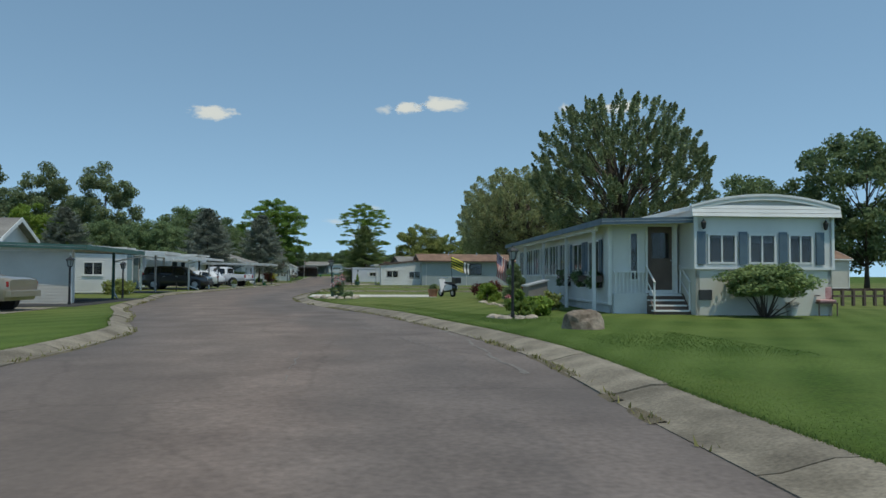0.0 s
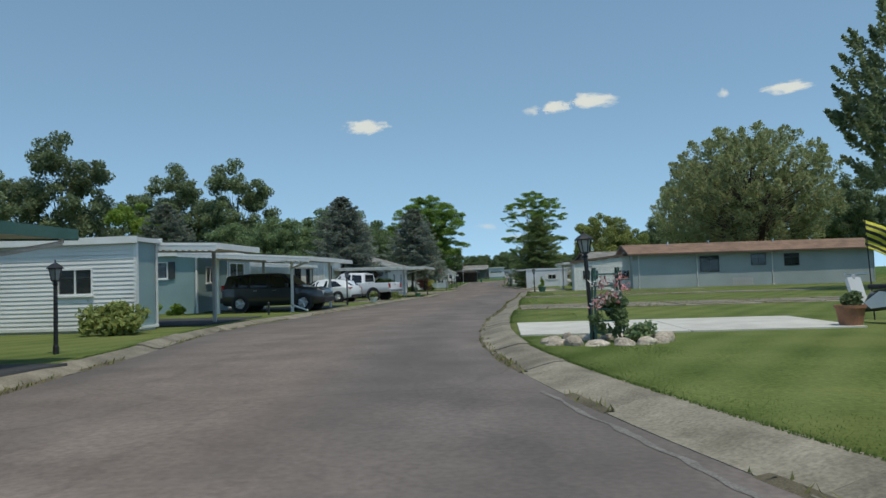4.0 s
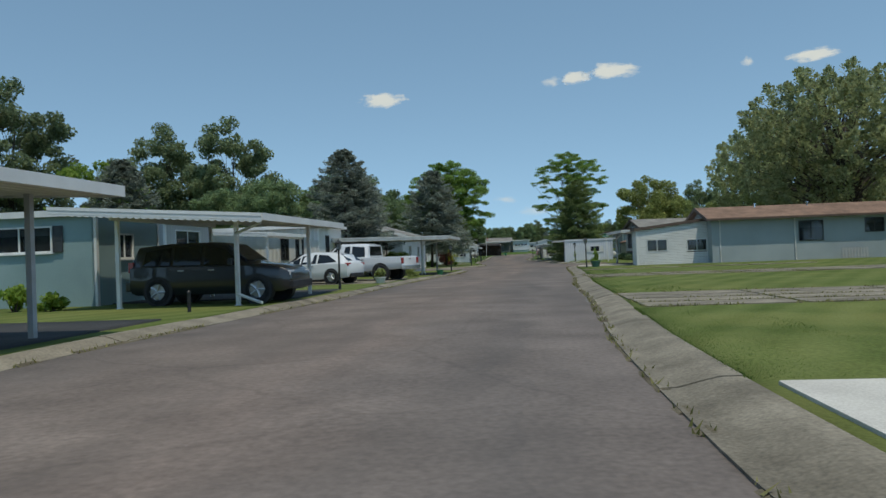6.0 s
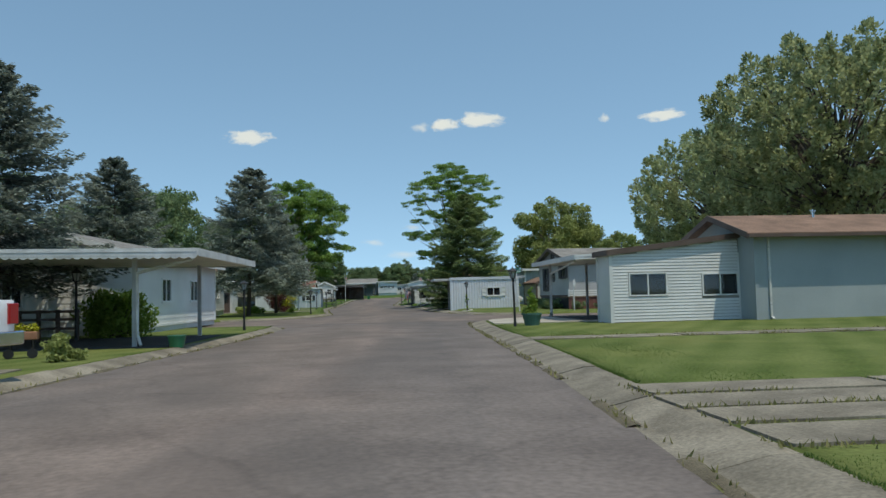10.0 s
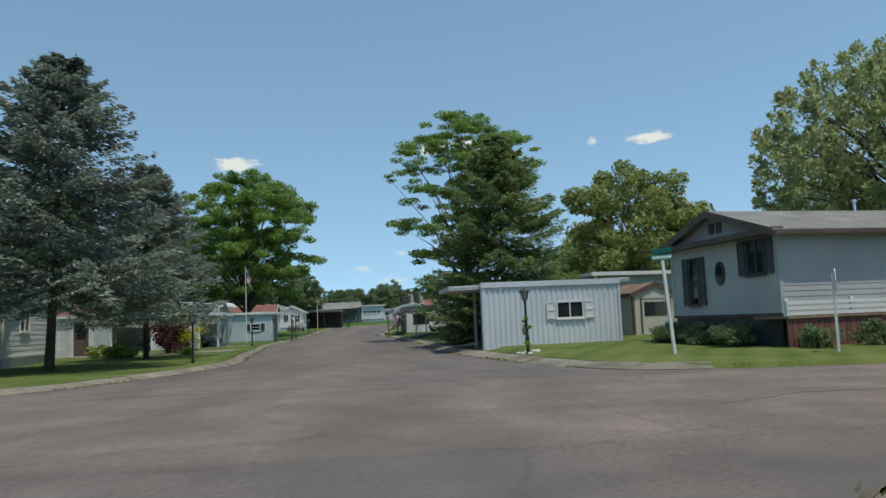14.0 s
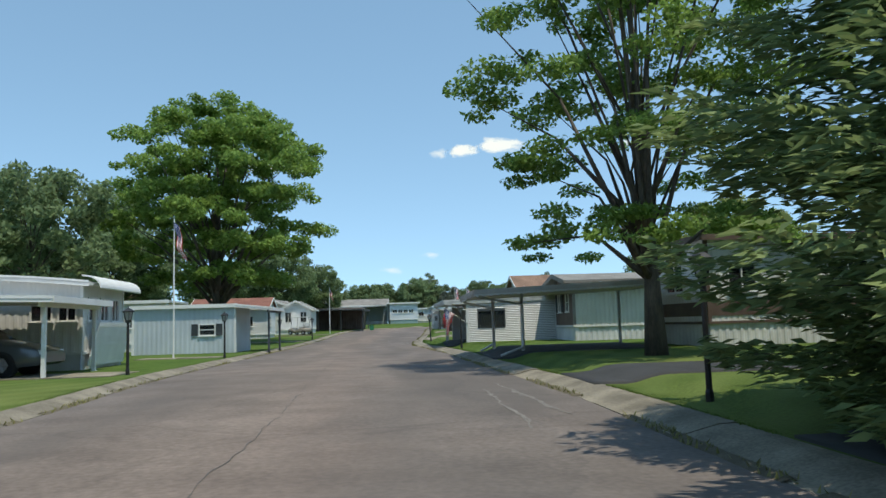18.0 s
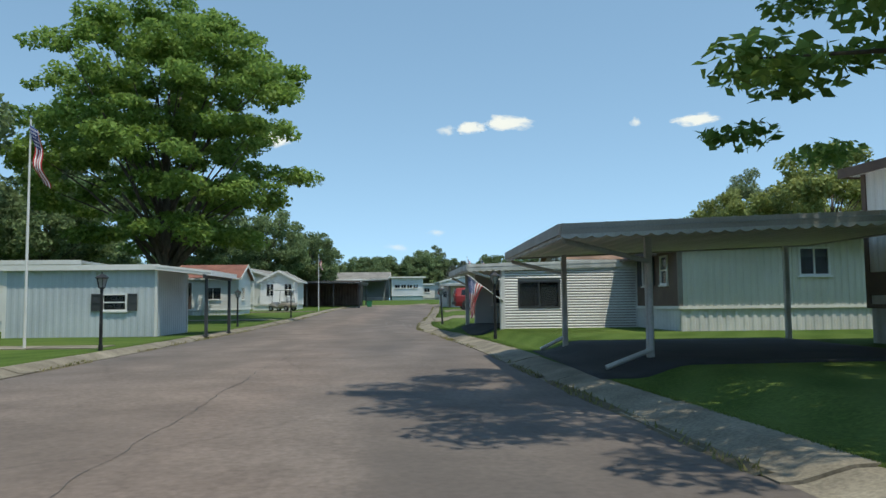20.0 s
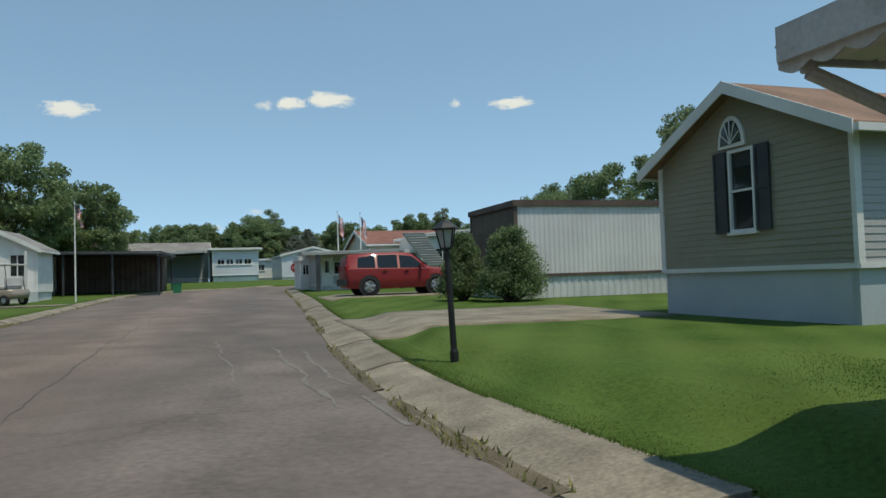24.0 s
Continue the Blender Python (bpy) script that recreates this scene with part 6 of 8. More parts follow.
def vehicle(name, m, stations, label, colour, wheels, r, side_panes, screens, category="car", lights=(), trims=(), width=0.21, rim="rim_metal", handles=(), plate=None):
    """wheels: their y; side_panes: polygons of (y, f), f from 0 at the belt to 1 at the roof; screens: pairs of (y, z, half width)."""
    root = thing(name, m, label, category)
    body = part("body", hull(stations), colour, root, smooth=True)
    body.modifiers.new("edges", "EDGE_SPLIT").split_angle = radians(38)
    hb = max(s[4] for s in stations)
    for poly in side_panes:
        for sg in (1, -1):
            bm = BM()
            ring, ring2 = [], []
            for y, f in poly:
                _, zl, zb, zt, b, t = lerp_station(stations, y)
                x0, z0, x1, z1 = b * 0.93, zb + 0.03, t, zt - 0.09
                x, z = x0 + (x1 - x0) * f, z0 + (z1 - z0) * f
                ring.append(bm.verts.new((sg * (x + 0.012), y, z)))
                ring2.append(bm.verts.new((sg * (x - 0.01), y, z)))
            bm.faces.new(ring)
            bm.faces.new(ring2[::-1])
            for i in range(len(ring)):
                j = (i + 1) % len(ring)
                bm.faces.new((ring[i], ring[j], ring2[j], ring2[i]))
            part("side_window", bm, "car_glass", root)
    for (y0, z0, w0), (y1, z1, w1) in screens:
        d = Vector((0, y1 - y0, z1 - z0)).normalized()
        nr = Vector((0, -d.z, d.y)) * (1 if (d.y * (1 if y0 < 0 else -1)) > 0 else -1)
        nr = Vector((0, abs(d.z) * (-1 if y0 < 0 else 1), abs(d.y)))
        bm = BM()
        q = [Vector((-w0, y0, z0)), Vector((w0, y0, z0)), Vector((w1, y1, z1)), Vector((-w1, y1, z1))]
        a, b = [bm.verts.new(p + nr * 0.022) for p in q], [bm.verts.new(p + nr * 0.0) for p in q]
        bm.faces.new(a)
        bm.faces.new(b[::-1])
        for i in range(4):
            bm.faces.new((a[i], a[(i + 1) % 4], b[(i + 1) % 4], b[i]))
        part("windscreen" if y0 > 0 else "rear_window", bm, "car_glass", root)
    for y in wheels:
        for sg in (1, -1):
            _, zl, zb, zt, b, t = lerp_station(stations, y)
            # solid black disc stands in for the shaded hollow of the wheel well
            arch = part("wheel_well_shade", tube(BM(), (sg * (b - 0.24), y, r), (sg * (b + 0.006), y, r), r * 1.17, r * 1.17, 24), "black_plastic", root)
            wheel(root, sg * (b - width / 2 + 0.02), y, r, width, sg, rim)
    for nm, mt, x0, y0, z0, x1, y1, z1 in list(lights) + list(trims):
        for sg in (1, -1):
            if nm == "bumper" or x0 < 0:
                if sg < 0:
                    continue
                part(nm, box(BM(), x0, y0, z0, x1, y1, z1), mt, root, bevel=0.02)
            else:
                part(nm, box(BM(), min(sg * x0, sg * x1), y0, z0, max(sg * x0, sg * x1), y1, z1), mt, root, bevel=0.015)
    for y, z in handles:
        for sg in (1, -1):
            _, zl, zb, zt, b, t = lerp_station(stations, y)
            part("door_handle", box(BM(), sg * b - 0.015, y - 0.09, z, sg * b + 0.03, y + 0.09, z + 0.035), "chrome", root)
    for y in [h[0] + 0.2 for h in handles]:
        pass
    return root


for nm, c in (("paint_white", (0.70, 0.71, 0.72)), ("paint_gold", (0.30, 0.26, 0.20)), ("paint_black", (0.018, 0.020, 0.024)), ("paint_red", (0.26, 0.018, 0.022)), ("paint_grey", (0.09, 0.10, 0.11))):
    M[nm] = paint(nm, c, 0.52 if nm == "paint_red" else 0.3, 0.15 if nm in ("paint_gold", "paint_grey") else 0.0, 0.08 if nm == "paint_red" else 0.8)


def hatchback(m, colour, label):
    st = [(-2.22, 0.42, 0.80, 0.88, 0.70, 0.60), (-2.14, 0.30, 0.88, 1.02, 0.82, 0.62), (-1.75, 0.24, 0.92, 1.33, 0.88, 0.60), (-1.2, 0.22, 0.92, 1.45, 0.90, 0.62), (-0.3, 0.20, 0.90, 1.48, 0.90, 0.63),
          (0.35, 0.20, 0.88, 1.41, 0.90, 0.60), (0.85, 0.20, 0.88, 1.10, 0.90, 0.66), (1.1, 0.20, 0.88, 0.96, 0.90, 0.76), (1.6, 0.22, 0.80, 0.88, 0.88, 0.76), (2.05, 0.26, 0.68, 0.74, 0.80, 0.66), (2.24, 0.36, 0.58, 0.62, 0.64, 0.54)]
    return vehicle("hatchback_car", m, st, label, colour, (-1.36, 1.34), 0.33,
                   [[(-1.62, 0.15), (-1.05, 0.04), (-0.62, 0.02), (-0.62, 0.95), (-1.1, 0.88)], [(-0.52, 0.02), (0.28, 0.02), (0.28, 0.93), (-0.52, 0.95)], [(0.36, 0.02), (0.98, 0.02), (0.38, 0.9)]],
                   [((-2.1, 1.02, 0.58), (-1.68, 1.34, 0.50)), ((1.12, 0.97, 0.68), (0.42, 1.39, 0.54))],
                   lights=[("tail_light", "tail_red", 0.48, -2.20, 0.80, 0.80, -2.02, 0.94), ("headlight", "lamp_clear", 0.42, 2.02, 0.58, 0.74, 2.16, 0.70)],
                   trims=[("bumper", "black_plastic", -0.62, -2.25, 0.30, 0.62, -2.12, 0.46), ("mirror", colour, 0.90, 0.62, 0.92, 1.05, 0.74, 1.06)], handles=[(-0.35, 0.80), (0.45, 0.79)])


def sedan(m, colour, label):
    st = [(-2.42, 0.46, 0.86, 0.92, 0.72, 0.62), (-2.3, 0.30, 0.90, 0.98, 0.84, 0.70), (-1.55, 0.24, 0.92, 1.02, 0.89, 0.72), (-1.3, 0.22, 0.92, 1.12, 0.89, 0.66), (-0.75, 0.22, 0.90, 1.38, 0.90, 0.60), (0.0, 0.22, 0.89, 1.43, 0.90, 0.61),
          (0.45, 0.22, 0.88, 1.36, 0.90, 0.59), (1.0, 0.22, 0.87, 1.02, 0.90, 0.70), (1.7, 0.24, 0.80, 0.90, 0.88, 0.74), (2.2, 0.28, 0.70, 0.78, 0.82, 0.68), (2.42, 0.36, 0.60, 0.66, 0.68, 0.58)]
    return vehicle("sedan_car", m, st, label, colour, (-1.42, 1.4), 0.32,
                   [[(-1.15, 0.05), (-0.35, 0.02), (-0.35, 0.94), (-0.72, 0.9)], [(-0.26, 0.02), (0.95, 0.02), (0.42, 0.9), (-0.26, 0.95)]],
                   [((-1.42, 1.02, 0.64), (-0.85, 1.35, 0.54)), ((1.0, 1.0, 0.66), (0.5, 1.34, 0.54))],
                   lights=[("tail_light", "tail_red", 0.42, -2.40, 0.70, 0.78, -2.26, 0.86), ("headlight", "lamp_clear", 0.42, 2.2, 0.58, 0.72, 2.36, 0.70)],
                   trims=[("bumper", colour, -0.78, -2.50, 0.40, 0.78, -2.3, 0.60), ("mirror", colour, 0.90, 0.62, 0.92, 1.04, 0.74, 1.04)], handles=[(-0.3, 0.78)])


def suv(m, colour, label, h=1.72, l=2.35, boxy=0.0, rear="tail_red"):
    st = [(-l, 0.50, 0.98, 1.04, 0.80, 0.66), (-l + 0.06, 0.34, 1.02, 1.2 + boxy * 0.3, 0.90, 0.70), (-l + 0.22 - boxy * 0.1, 0.28, 1.05, h - 0.08, 0.93, 0.68), (-1.2, 0.26, 1.05, h, 0.94, 0.70), (0.0, 0.26, 1.03, h, 0.94, 0.70),
          (0.45, 0.26, 1.02, h - 0.06, 0.94, 0.68), (1.05, 0.26, 1.02, 1.18, 0.94, 0.76), (1.35, 0.26, 1.0, 1.09, 0.93, 0.80), (l - 0.25, 0.30, 0.90, 1.0, 0.90, 0.76), (l - 0.04, 0.36, 0.80, 0.88, 0.82, 0.68), (l, 0.46, 0.72, 0.78, 0.74, 0.60)]
    return vehicle("suv_car", m, st, label, colour, (-l + 0.92, l - 0.92), 0.37,
                   [[(-l + 0.45, 0.06), (-1.12, 0.03), (-1.12, 0.93), (-l + 0.5, 0.86)], [(-1.02, 0.03), (-0.2, 0.03), (-0.2, 0.94), (-1.02, 0.94)], [(-0.1, 0.03), (1.0, 0.03), (0.45, 0.9), (-0.1, 0.94)]],
                   [((-l + 0.05, 1.16, 0.62), (-l + 0.2 - boxy * 0.1, h - 0.12, 0.56)), ((1.1, 1.16, 0.70), (0.5, h - 0.1, 0.60))],
                   lights=[("tail_light", rear, 0.58, -l - 0.02, 0.92, 0.84, -l + 0.14, 1.22), ("headlight", "lamp_clear", 0.45, l - 0.2, 0.72, 0.80, l - 0.02, 0.86)],
                   trims=[("bumper", "black_plastic" if boxy else colour, -0.84, -l - 0.1, 0.40, 0.84, -l + 0.05, 0.66), ("bumper", "black_plastic", -0.80, l - 0.1, 0.38, 0.80, l + 0.06, 0.58), ("mirror", colour, 0.94, 0.7, 1.05, 1.10, 0.82, 1.24)], width=0.24, handles=[(-0.75, 0.92), (0.15, 0.92)])


def pickup(m, colour, label):
    st = [(-2.90, 0.62, 1.06, 1.08, 0.90, 0.88), (-2.86, 0.55, 1.14, 1.16, 0.97, 0.93), (-1.02, 0.46, 1.14, 1.16, 0.98, 0.93), (-0.98, 0.46, 1.14, 1.78, 0.98, 0.72), (-0.6, 0.46, 1.14, 1.86, 0.98, 0.74), (0.6, 0.46, 1.12, 1.88, 0.98, 0.74),
          (0.85, 0.46, 1.12, 1.80, 0.98, 0.72), (1.45, 0.46, 1.12, 1.30, 0.98, 0.80), (1.62, 0.46, 1.10, 1.20, 0.98, 0.86), (2.6, 0.50, 1.04, 1.12, 0.96, 0.84), (2.88, 0.55, 0.96, 1.02, 0.90, 0.78), (2.93, 0.62, 0.86, 0.90, 0.84, 0.72)]
    root = vehicle("pickup_truck", m, st, label, colour, (-1.72, 1.92), 0.40,
                   [[(-0.86, 0.04), (-0.1, 0.04), (-0.1, 0.93), (-0.78, 0.9)], [(0.02, 0.04), (1.38, 0.04), (0.82, 0.9), (0.02, 0.94)]],
                   [((-1.0, 1.24, 0.64), (-0.98, 1.70, 0.60)), ((1.48, 1.28, 0.74), (0.92, 1.76, 0.62))], category="pickup truck",
                   lights=[("tail_light", "tail_red", 0.78, -2.94, 0.80, 0.96, -2.84, 1.10), ("headlight", "lamp_clear", 0.55, 2.84, 0.80, 0.90, 2.95, 1.0)],
                   trims=[("bumper", "chrome", -0.94, -3.06, 0.50, 0.94, -2.88, 0.70), ("mirror", "black_plastic", 0.98, 1.05, 1.12, 1.18, 1.2, 1.36)], width=0.28, handles=[(-0.7, 1.02), (0.2, 1.02)])
    part("bed_floor", box(BM(), -0.80, -2.80, 1.155, 0.80, -1.1, 1.168), "black_plastic", root, "dark open cargo bed")
    part("tailgate_handle", box(BM(), -0.09, -2.905, 1.0, 0.09, -2.885, 1.05), "black_plastic", root)
    return root


def heading(x, y, deg, dz=0.03):
    """deg: 0 looks along +y, 90 along -x."""
    return at(x, y, deg, dz)


sedan(heading(-11.9, 23.9, 82), "paint_gold", "gold sedan parked under the green-trimmed carport")
suv(heading(-12.6, 57.9, -93), "paint_black", "black SUV parked under the white carport", 1.72, 2.38)
hatchback(heading(-13.75, 71.9, 74), "paint_white", "white hatchback parked beside a pickup truck")
pickup(heading(-12.35, 75.0, 74), "paint_white", "white crew-cab pickup truck parked on a concrete drive")
sedan(heading(3.85, 120.75, -87), "paint_white", "white sedan with its rear to the street under a carport")
suv(heading(2.05, 189.4, -88), "paint_red", "dark red boxy SUV parked on the lawn drive", 1.72, 2.3, 1.0)
suv(heading(7.6, 94.2, 88), "paint_black", "dark SUV in the shade of the corner carport", 1.72, 2.3)
sedan(heading(-15.9, 141.2, -90), "paint_grey", "dark grey car under the white carport roof")


# ---- drives, slabs, patches ----
driveway("driveway_one", -2.02, 4.6, 39.1, 43.3, 2, 1, "pale_concrete", "smooth pale concrete parking slab", top=0.128)
driveway("driveway_two", -1.72, 16.0, 51.6, 56.2, 6, 4, "concrete", "broken concrete slabs with grass in the joints", gap=0.06, rough=0.12, seed=3)
driveway("driveway_three", -1.22, 16.0, 68.6, 72.2, 6, 4, "concrete", "broken concrete slabs with grass in the joints", gap=0.06, rough=0.12, seed=5)
driveway("garden_walk", -0.6, 12.5, 81.0, 82.1, 7, 1, "concrete", "weathered concrete walk across the lawn", gap=0.04, rough=0.06, seed=6)
driveway("driveway_four", -19.0, -9.35, 22.0, 26.0, 3, 1, "concrete", "old concrete drive under a parked sedan", gap=0.03, rough=0.03)
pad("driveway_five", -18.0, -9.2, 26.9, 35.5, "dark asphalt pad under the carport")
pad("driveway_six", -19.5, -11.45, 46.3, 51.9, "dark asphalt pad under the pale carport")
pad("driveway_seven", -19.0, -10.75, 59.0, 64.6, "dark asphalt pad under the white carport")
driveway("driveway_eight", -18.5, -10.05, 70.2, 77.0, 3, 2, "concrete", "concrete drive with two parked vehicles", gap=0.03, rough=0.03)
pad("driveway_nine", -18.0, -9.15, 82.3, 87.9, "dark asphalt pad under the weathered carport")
# dark sheet stands in for the carport's shade on the pale concrete
pad("driveway_eleven", 3.4, 10.2, 91.4, 97.5, "dark sheet painting the corner carport's shade on the apron", 0.042)
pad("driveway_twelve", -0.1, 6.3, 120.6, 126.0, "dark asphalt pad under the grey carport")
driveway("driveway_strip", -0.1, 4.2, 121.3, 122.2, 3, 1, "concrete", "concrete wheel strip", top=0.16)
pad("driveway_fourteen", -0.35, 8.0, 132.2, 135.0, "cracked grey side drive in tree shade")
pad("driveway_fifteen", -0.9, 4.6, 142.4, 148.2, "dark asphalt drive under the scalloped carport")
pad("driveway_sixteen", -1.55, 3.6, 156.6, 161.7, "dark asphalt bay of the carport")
pad("driveway_seventeen", -2.3, 3.4, 171.3, 176.6, "pale concrete walk to the gabled home", 0.03, "concrete")
pad("driveway_red_car", -1.0, 3.6, 187.4, 191.6, "pale concrete drive under the red car", 0.028, "concrete")
driveway("driveway_eighteen", -22.0, -10.4, 129.4, 132.2, 4, 1, "concrete", "concrete drive across the lawn", gap=0.04, rough=0.05)
driveway("driveway_nineteen", -16.0, -11.3, 139.6, 141.8, 2, 1, "concrete", "concrete drive to the white carport", gap=0.03, rough=0.04)
driveway("driveway_twenty", -15.0, -11.5, 151.5, 152.9, 2, 1, "concrete", "concrete walk by the flagpole", gap=0.03, rough=0.04)
driveway("garden_path", -18.0, -11.4, 176.0, 178.0, 3, 1, "concrete", "concrete drive in front of the white homes", gap=0.03, rough=0.04)
driveway("driveway_last", -18.0, -11.2, 192.0, 194.5, 3, 1, "concrete", "concrete drive near the golf cart", gap=0.03, rough=0.04)


def corner_apron():
    """The rounded pale apron at the street corner."""
    bm = BM()
    pts = [(-0.02, 90.9), (0.06, 92.5), (0.2, 94.4), (0.5, 95.5), (1.36, 96.35), (2.45, 97.15), (4.1, 97.8), (10.5, 97.95), (10.5, 90.9)]
    prism(bm, pts, "z", -0.1, 0.134)
    tagged(part("corner_apron", bm, "tan_concrete"), "rounded pale concrete apron at the street corner", "pavement", kind="structure")


corner_apron()


def road_crack(pts, width, seed, material, label, broken=0.0):
    """A wandering crack or scraped line in the asphalt, thin and uneven; broken: how much of it is missing."""
    rng = np.random.default_rng(int(seed * 2))
    V, F = [], []
    last = None
    run = 0.0
    for (xa, ya), (xb, yb) in zip(pts, pts[1:]):
        n = max(6, int(math.hypot(xb - xa, yb - ya) / 0.11))
        for k in range(n):
            t = k / n
            run += 0.11
            x, y = xa + (xb - xa) * t, ya + (yb - ya) * t
            q = noise.noise(Vector((run * 0.9, seed, 0))) + 0.5 * noise.noise(Vector((run * 3.1, seed, 4)))
            if noise.noise(Vector((run * 0.7, seed, 9))) < broken * 1.6 - 1.0:
                last = None
                continue
            x += 0.09 * q
            w, e = west(y), east(y)
            z = rise(y) + 0.0045 + 0.03 * math.sin(math.pi * min(1, max(0, (x - w) / (e - w))))
            half = width * max(0.25, 0.6 + 0.8 * noise.noise(Vector((run * 2.3, seed, 7)))) * rng.uniform(0.7, 1.2)
            d = Vector((yb - ya, xa - xb, 0)).normalized() * half
            i = len(V)
            V += [(x - d.x, y - d.y, z), (x + d.x, y + d.y, z)]
            if last is not None:
                F.append((last, last + 1, i + 1, i))
            last = i
    ob = fast_mesh("road_crack", np.array(V), np.array(F), material)
    tagged(ob, label, "road crack", "cracks and scuffs on the street", "structure")


M["pale_patch"] = mat("pale_patch", (0.15, 0.137, 0.125), (0.215, 0.20, 0.182), 0.95, 3.0, 60, 0.5, 0, 0.8)
M["dark_patch"] = mat("dark_patch", (0.075, 0.072, 0.07), (0.115, 0.11, 0.104), 0.92, 2.0, 90, 0.5, 0, 0.6)
PALE, DARK_LINE = "pale scraped line in the asphalt", "dark crack wandering along the asphalt"
for pts, w, sd, mt, br in ((((-0.72, 8.4), (-0.62, 13.2)), 0.03, 1.5, "pale_patch", 0.4), (((0.33, 17.4), (1.5, 12.1), (2.4, 11.0)), 0.035, 2.5, "pale_patch", 0.35), (((1.1, 17.8), (1.9, 13.4)), 0.03, 3.5, "pale_patch", 0.45),
                          (((-6.6, 25.9), (-6.9, 27.7)), 0.04, 4.5, "pale_patch", 0.3), (((-2.0, 32.4), (-0.95, 28.2), (0.35, 24.6)), 0.10, 5.5, "pale_patch", 0.35), (((-1.3, 27.4), (-0.2, 25.2)), 0.05, 6.5, "pale_patch", 0.35),
                          (((1.9, 19.0), (2.25, 14.0), (2.2, 9.0)), 0.09, 7.5, "pale_patch", 0.3), (((-5.1, 122.0), (-5.2, 128.0), (-5.45, 132.0), (-6.07, 144.3), (-6.3, 152.0)), 0.022, 8.5, "dark_patch", 0.1),
                          (((-6.4, 160.0), (-6.67, 168.0), (-6.84, 173.2), (-6.66, 202.0)), 0.028, 9.5, "dark_patch", 0.05), (((-4.95, 173.8), (-4.6, 167.8)), 0.05, 10.5, "pale_patch", 0.35), (((-4.0, 171.8), (-3.75, 165.6)), 0.11, 11.5, "pale_patch", 0.4),
                          (((-3.6, 171.0), (-3.35, 164.6)), 0.07, 12.5, "pale_patch", 0.3), (((-2.2, 133.0), (-2.1, 127.7)), 0.09, 13.5, "pale_patch", 0.4), (((-1.8, 134.5), (-1.5, 129.0)), 0.10, 14.5, "pale_patch", 0.35),
                          (((-3.4, 115.5), (-3.0, 115.4)), 0.03, 15.5, "pale_patch", 0.1), 
                          (((-1.6, 84.0), (-0.9, 92.0)), 0.05, 20.5, "pale_patch", 0.5),
                          (((-2.5, 52.0), (-2.35, 60.0), (-2.1, 66.0)), 0.06, 21.5, "pale_patch", 0.5), (((1.0, 100.4), (2.6, 101.2), (5.0, 101.0)), 0.09, 22.5, "pale_patch", 0.4)):
    road_crack(pts, w * (0.5 if mt == "pale_patch" else 0.4), sd, mt, PALE if mt == "pale_patch" else DARK_LINE, br)

# ---- yard lamps and posts ----
for x, y, h, lean in ((4.45, 20.0, 1.8, 0), (-0.76, 37.75, 1.8, -3), (0.35, 88.7, 1.85, -1), (1.38, 113.85, 1.85, -1), (0.36, 129.0, 1.85, 0), (-1.06, 154.05, 1.84, 0), (-2.05, 167.7, 1.62, -2.5),
                      (-9.85, 28.2, 1.62, 0), (-10.75, 37.7, 1.6, 0), (-10.9, 65.0, 1.75, 0), (-12.9, 86.2, 2.0, 0), (-9.15, 91.7, 1.7, 0), (-9.4, 117.7, 1.6, 0), (-11.1, 140.2, 1.7, 0), (-11.0, 150.6, 1.75, 0),
                      (-11.6, 167.5, 1.6, 0), (-11.2, 180.5, 1.6, 0)):
    lamp_post(at(x, y) @ pose(0, 0, 0, 0, lean, 0), h)


def short_post(m, h, label, material="black_iron", r=0.045, name="marker_post"):
    root = thing(name, m, label, "post")
    p = part("post", lathe(BM(), [(r, -0.1), (r, h - 0.03), (r * 0.7, h)], 8), material, root)
    part("cap", lathe(BM(), [(r * 1.3, h - 0.05), (r * 1.3, h - 0.02), (r * 0.4, h + 0.02)], 8), material, root)
    return root


short_post(at(-11.9, 54.2), 0.5, "short black marker post on the lawn")
short_post(at(-12.2, 79.2), 0.6, "short dark post beside the flower cart")


# ---- flags ----
def flag_cloth(parent, p0, along, down, w, h, kind, seed, sag=0.06):
    """A cloth that hangs from p0 with its hoist along 'down' and its fly along 'along'; stripes are strips of their own colour."""
    bm = BM()
    nx, nz = 26, 26
    along, down = Vector(along).normalized(), Vector(down).normalized()
    nr = along.cross(down).normalized()
    grid = []
    for j in range(nz + 1):
        row = []
        for i in range(nx + 1):
            u, v = i / nx, j / nz
            wave = sag * math.sin(u * 9 + seed + v * 1.5) * (0.3 + u) + sag * 0.6 * math.sin(v * 7 + u * 3 + seed)
            row.append(bm.verts.new(Vector(p0) + along * (u * w) + down * (v * h) + nr * wave))
        grid.append(row)
    for j in range(nz):
        for i in range(nx):
            f = bm.faces.new((grid[j][i], grid[j][i + 1], grid[j + 1][i + 1], grid[j + 1][i]))
            f.smooth = True
            if kind == "stars":
                red = (j // 2) % 2 == 0
                f.material_index = 0 if red else 1
                if i < 11 and j < 14:
                    f.material_index = 1 if (i % 2 == 1 and j % 2 == 1) else 2
            else:
                f.material_index = 0 if (j // 3) % 2 == 0 else 1
                if i > 16:
                    f.material_index = 2 if (i // 2) % 2 else 1
    mats = ["flag_red", "flag_white", "flag_blue"] if kind == "stars" else ["flag_yellow", "flag_black", "flag_white"]
    ob = part("cloth", bm, mats, parent)
    md = ob.modifiers.new("thickness", "SOLIDIFY")
    md.thickness = 0.004
    return ob


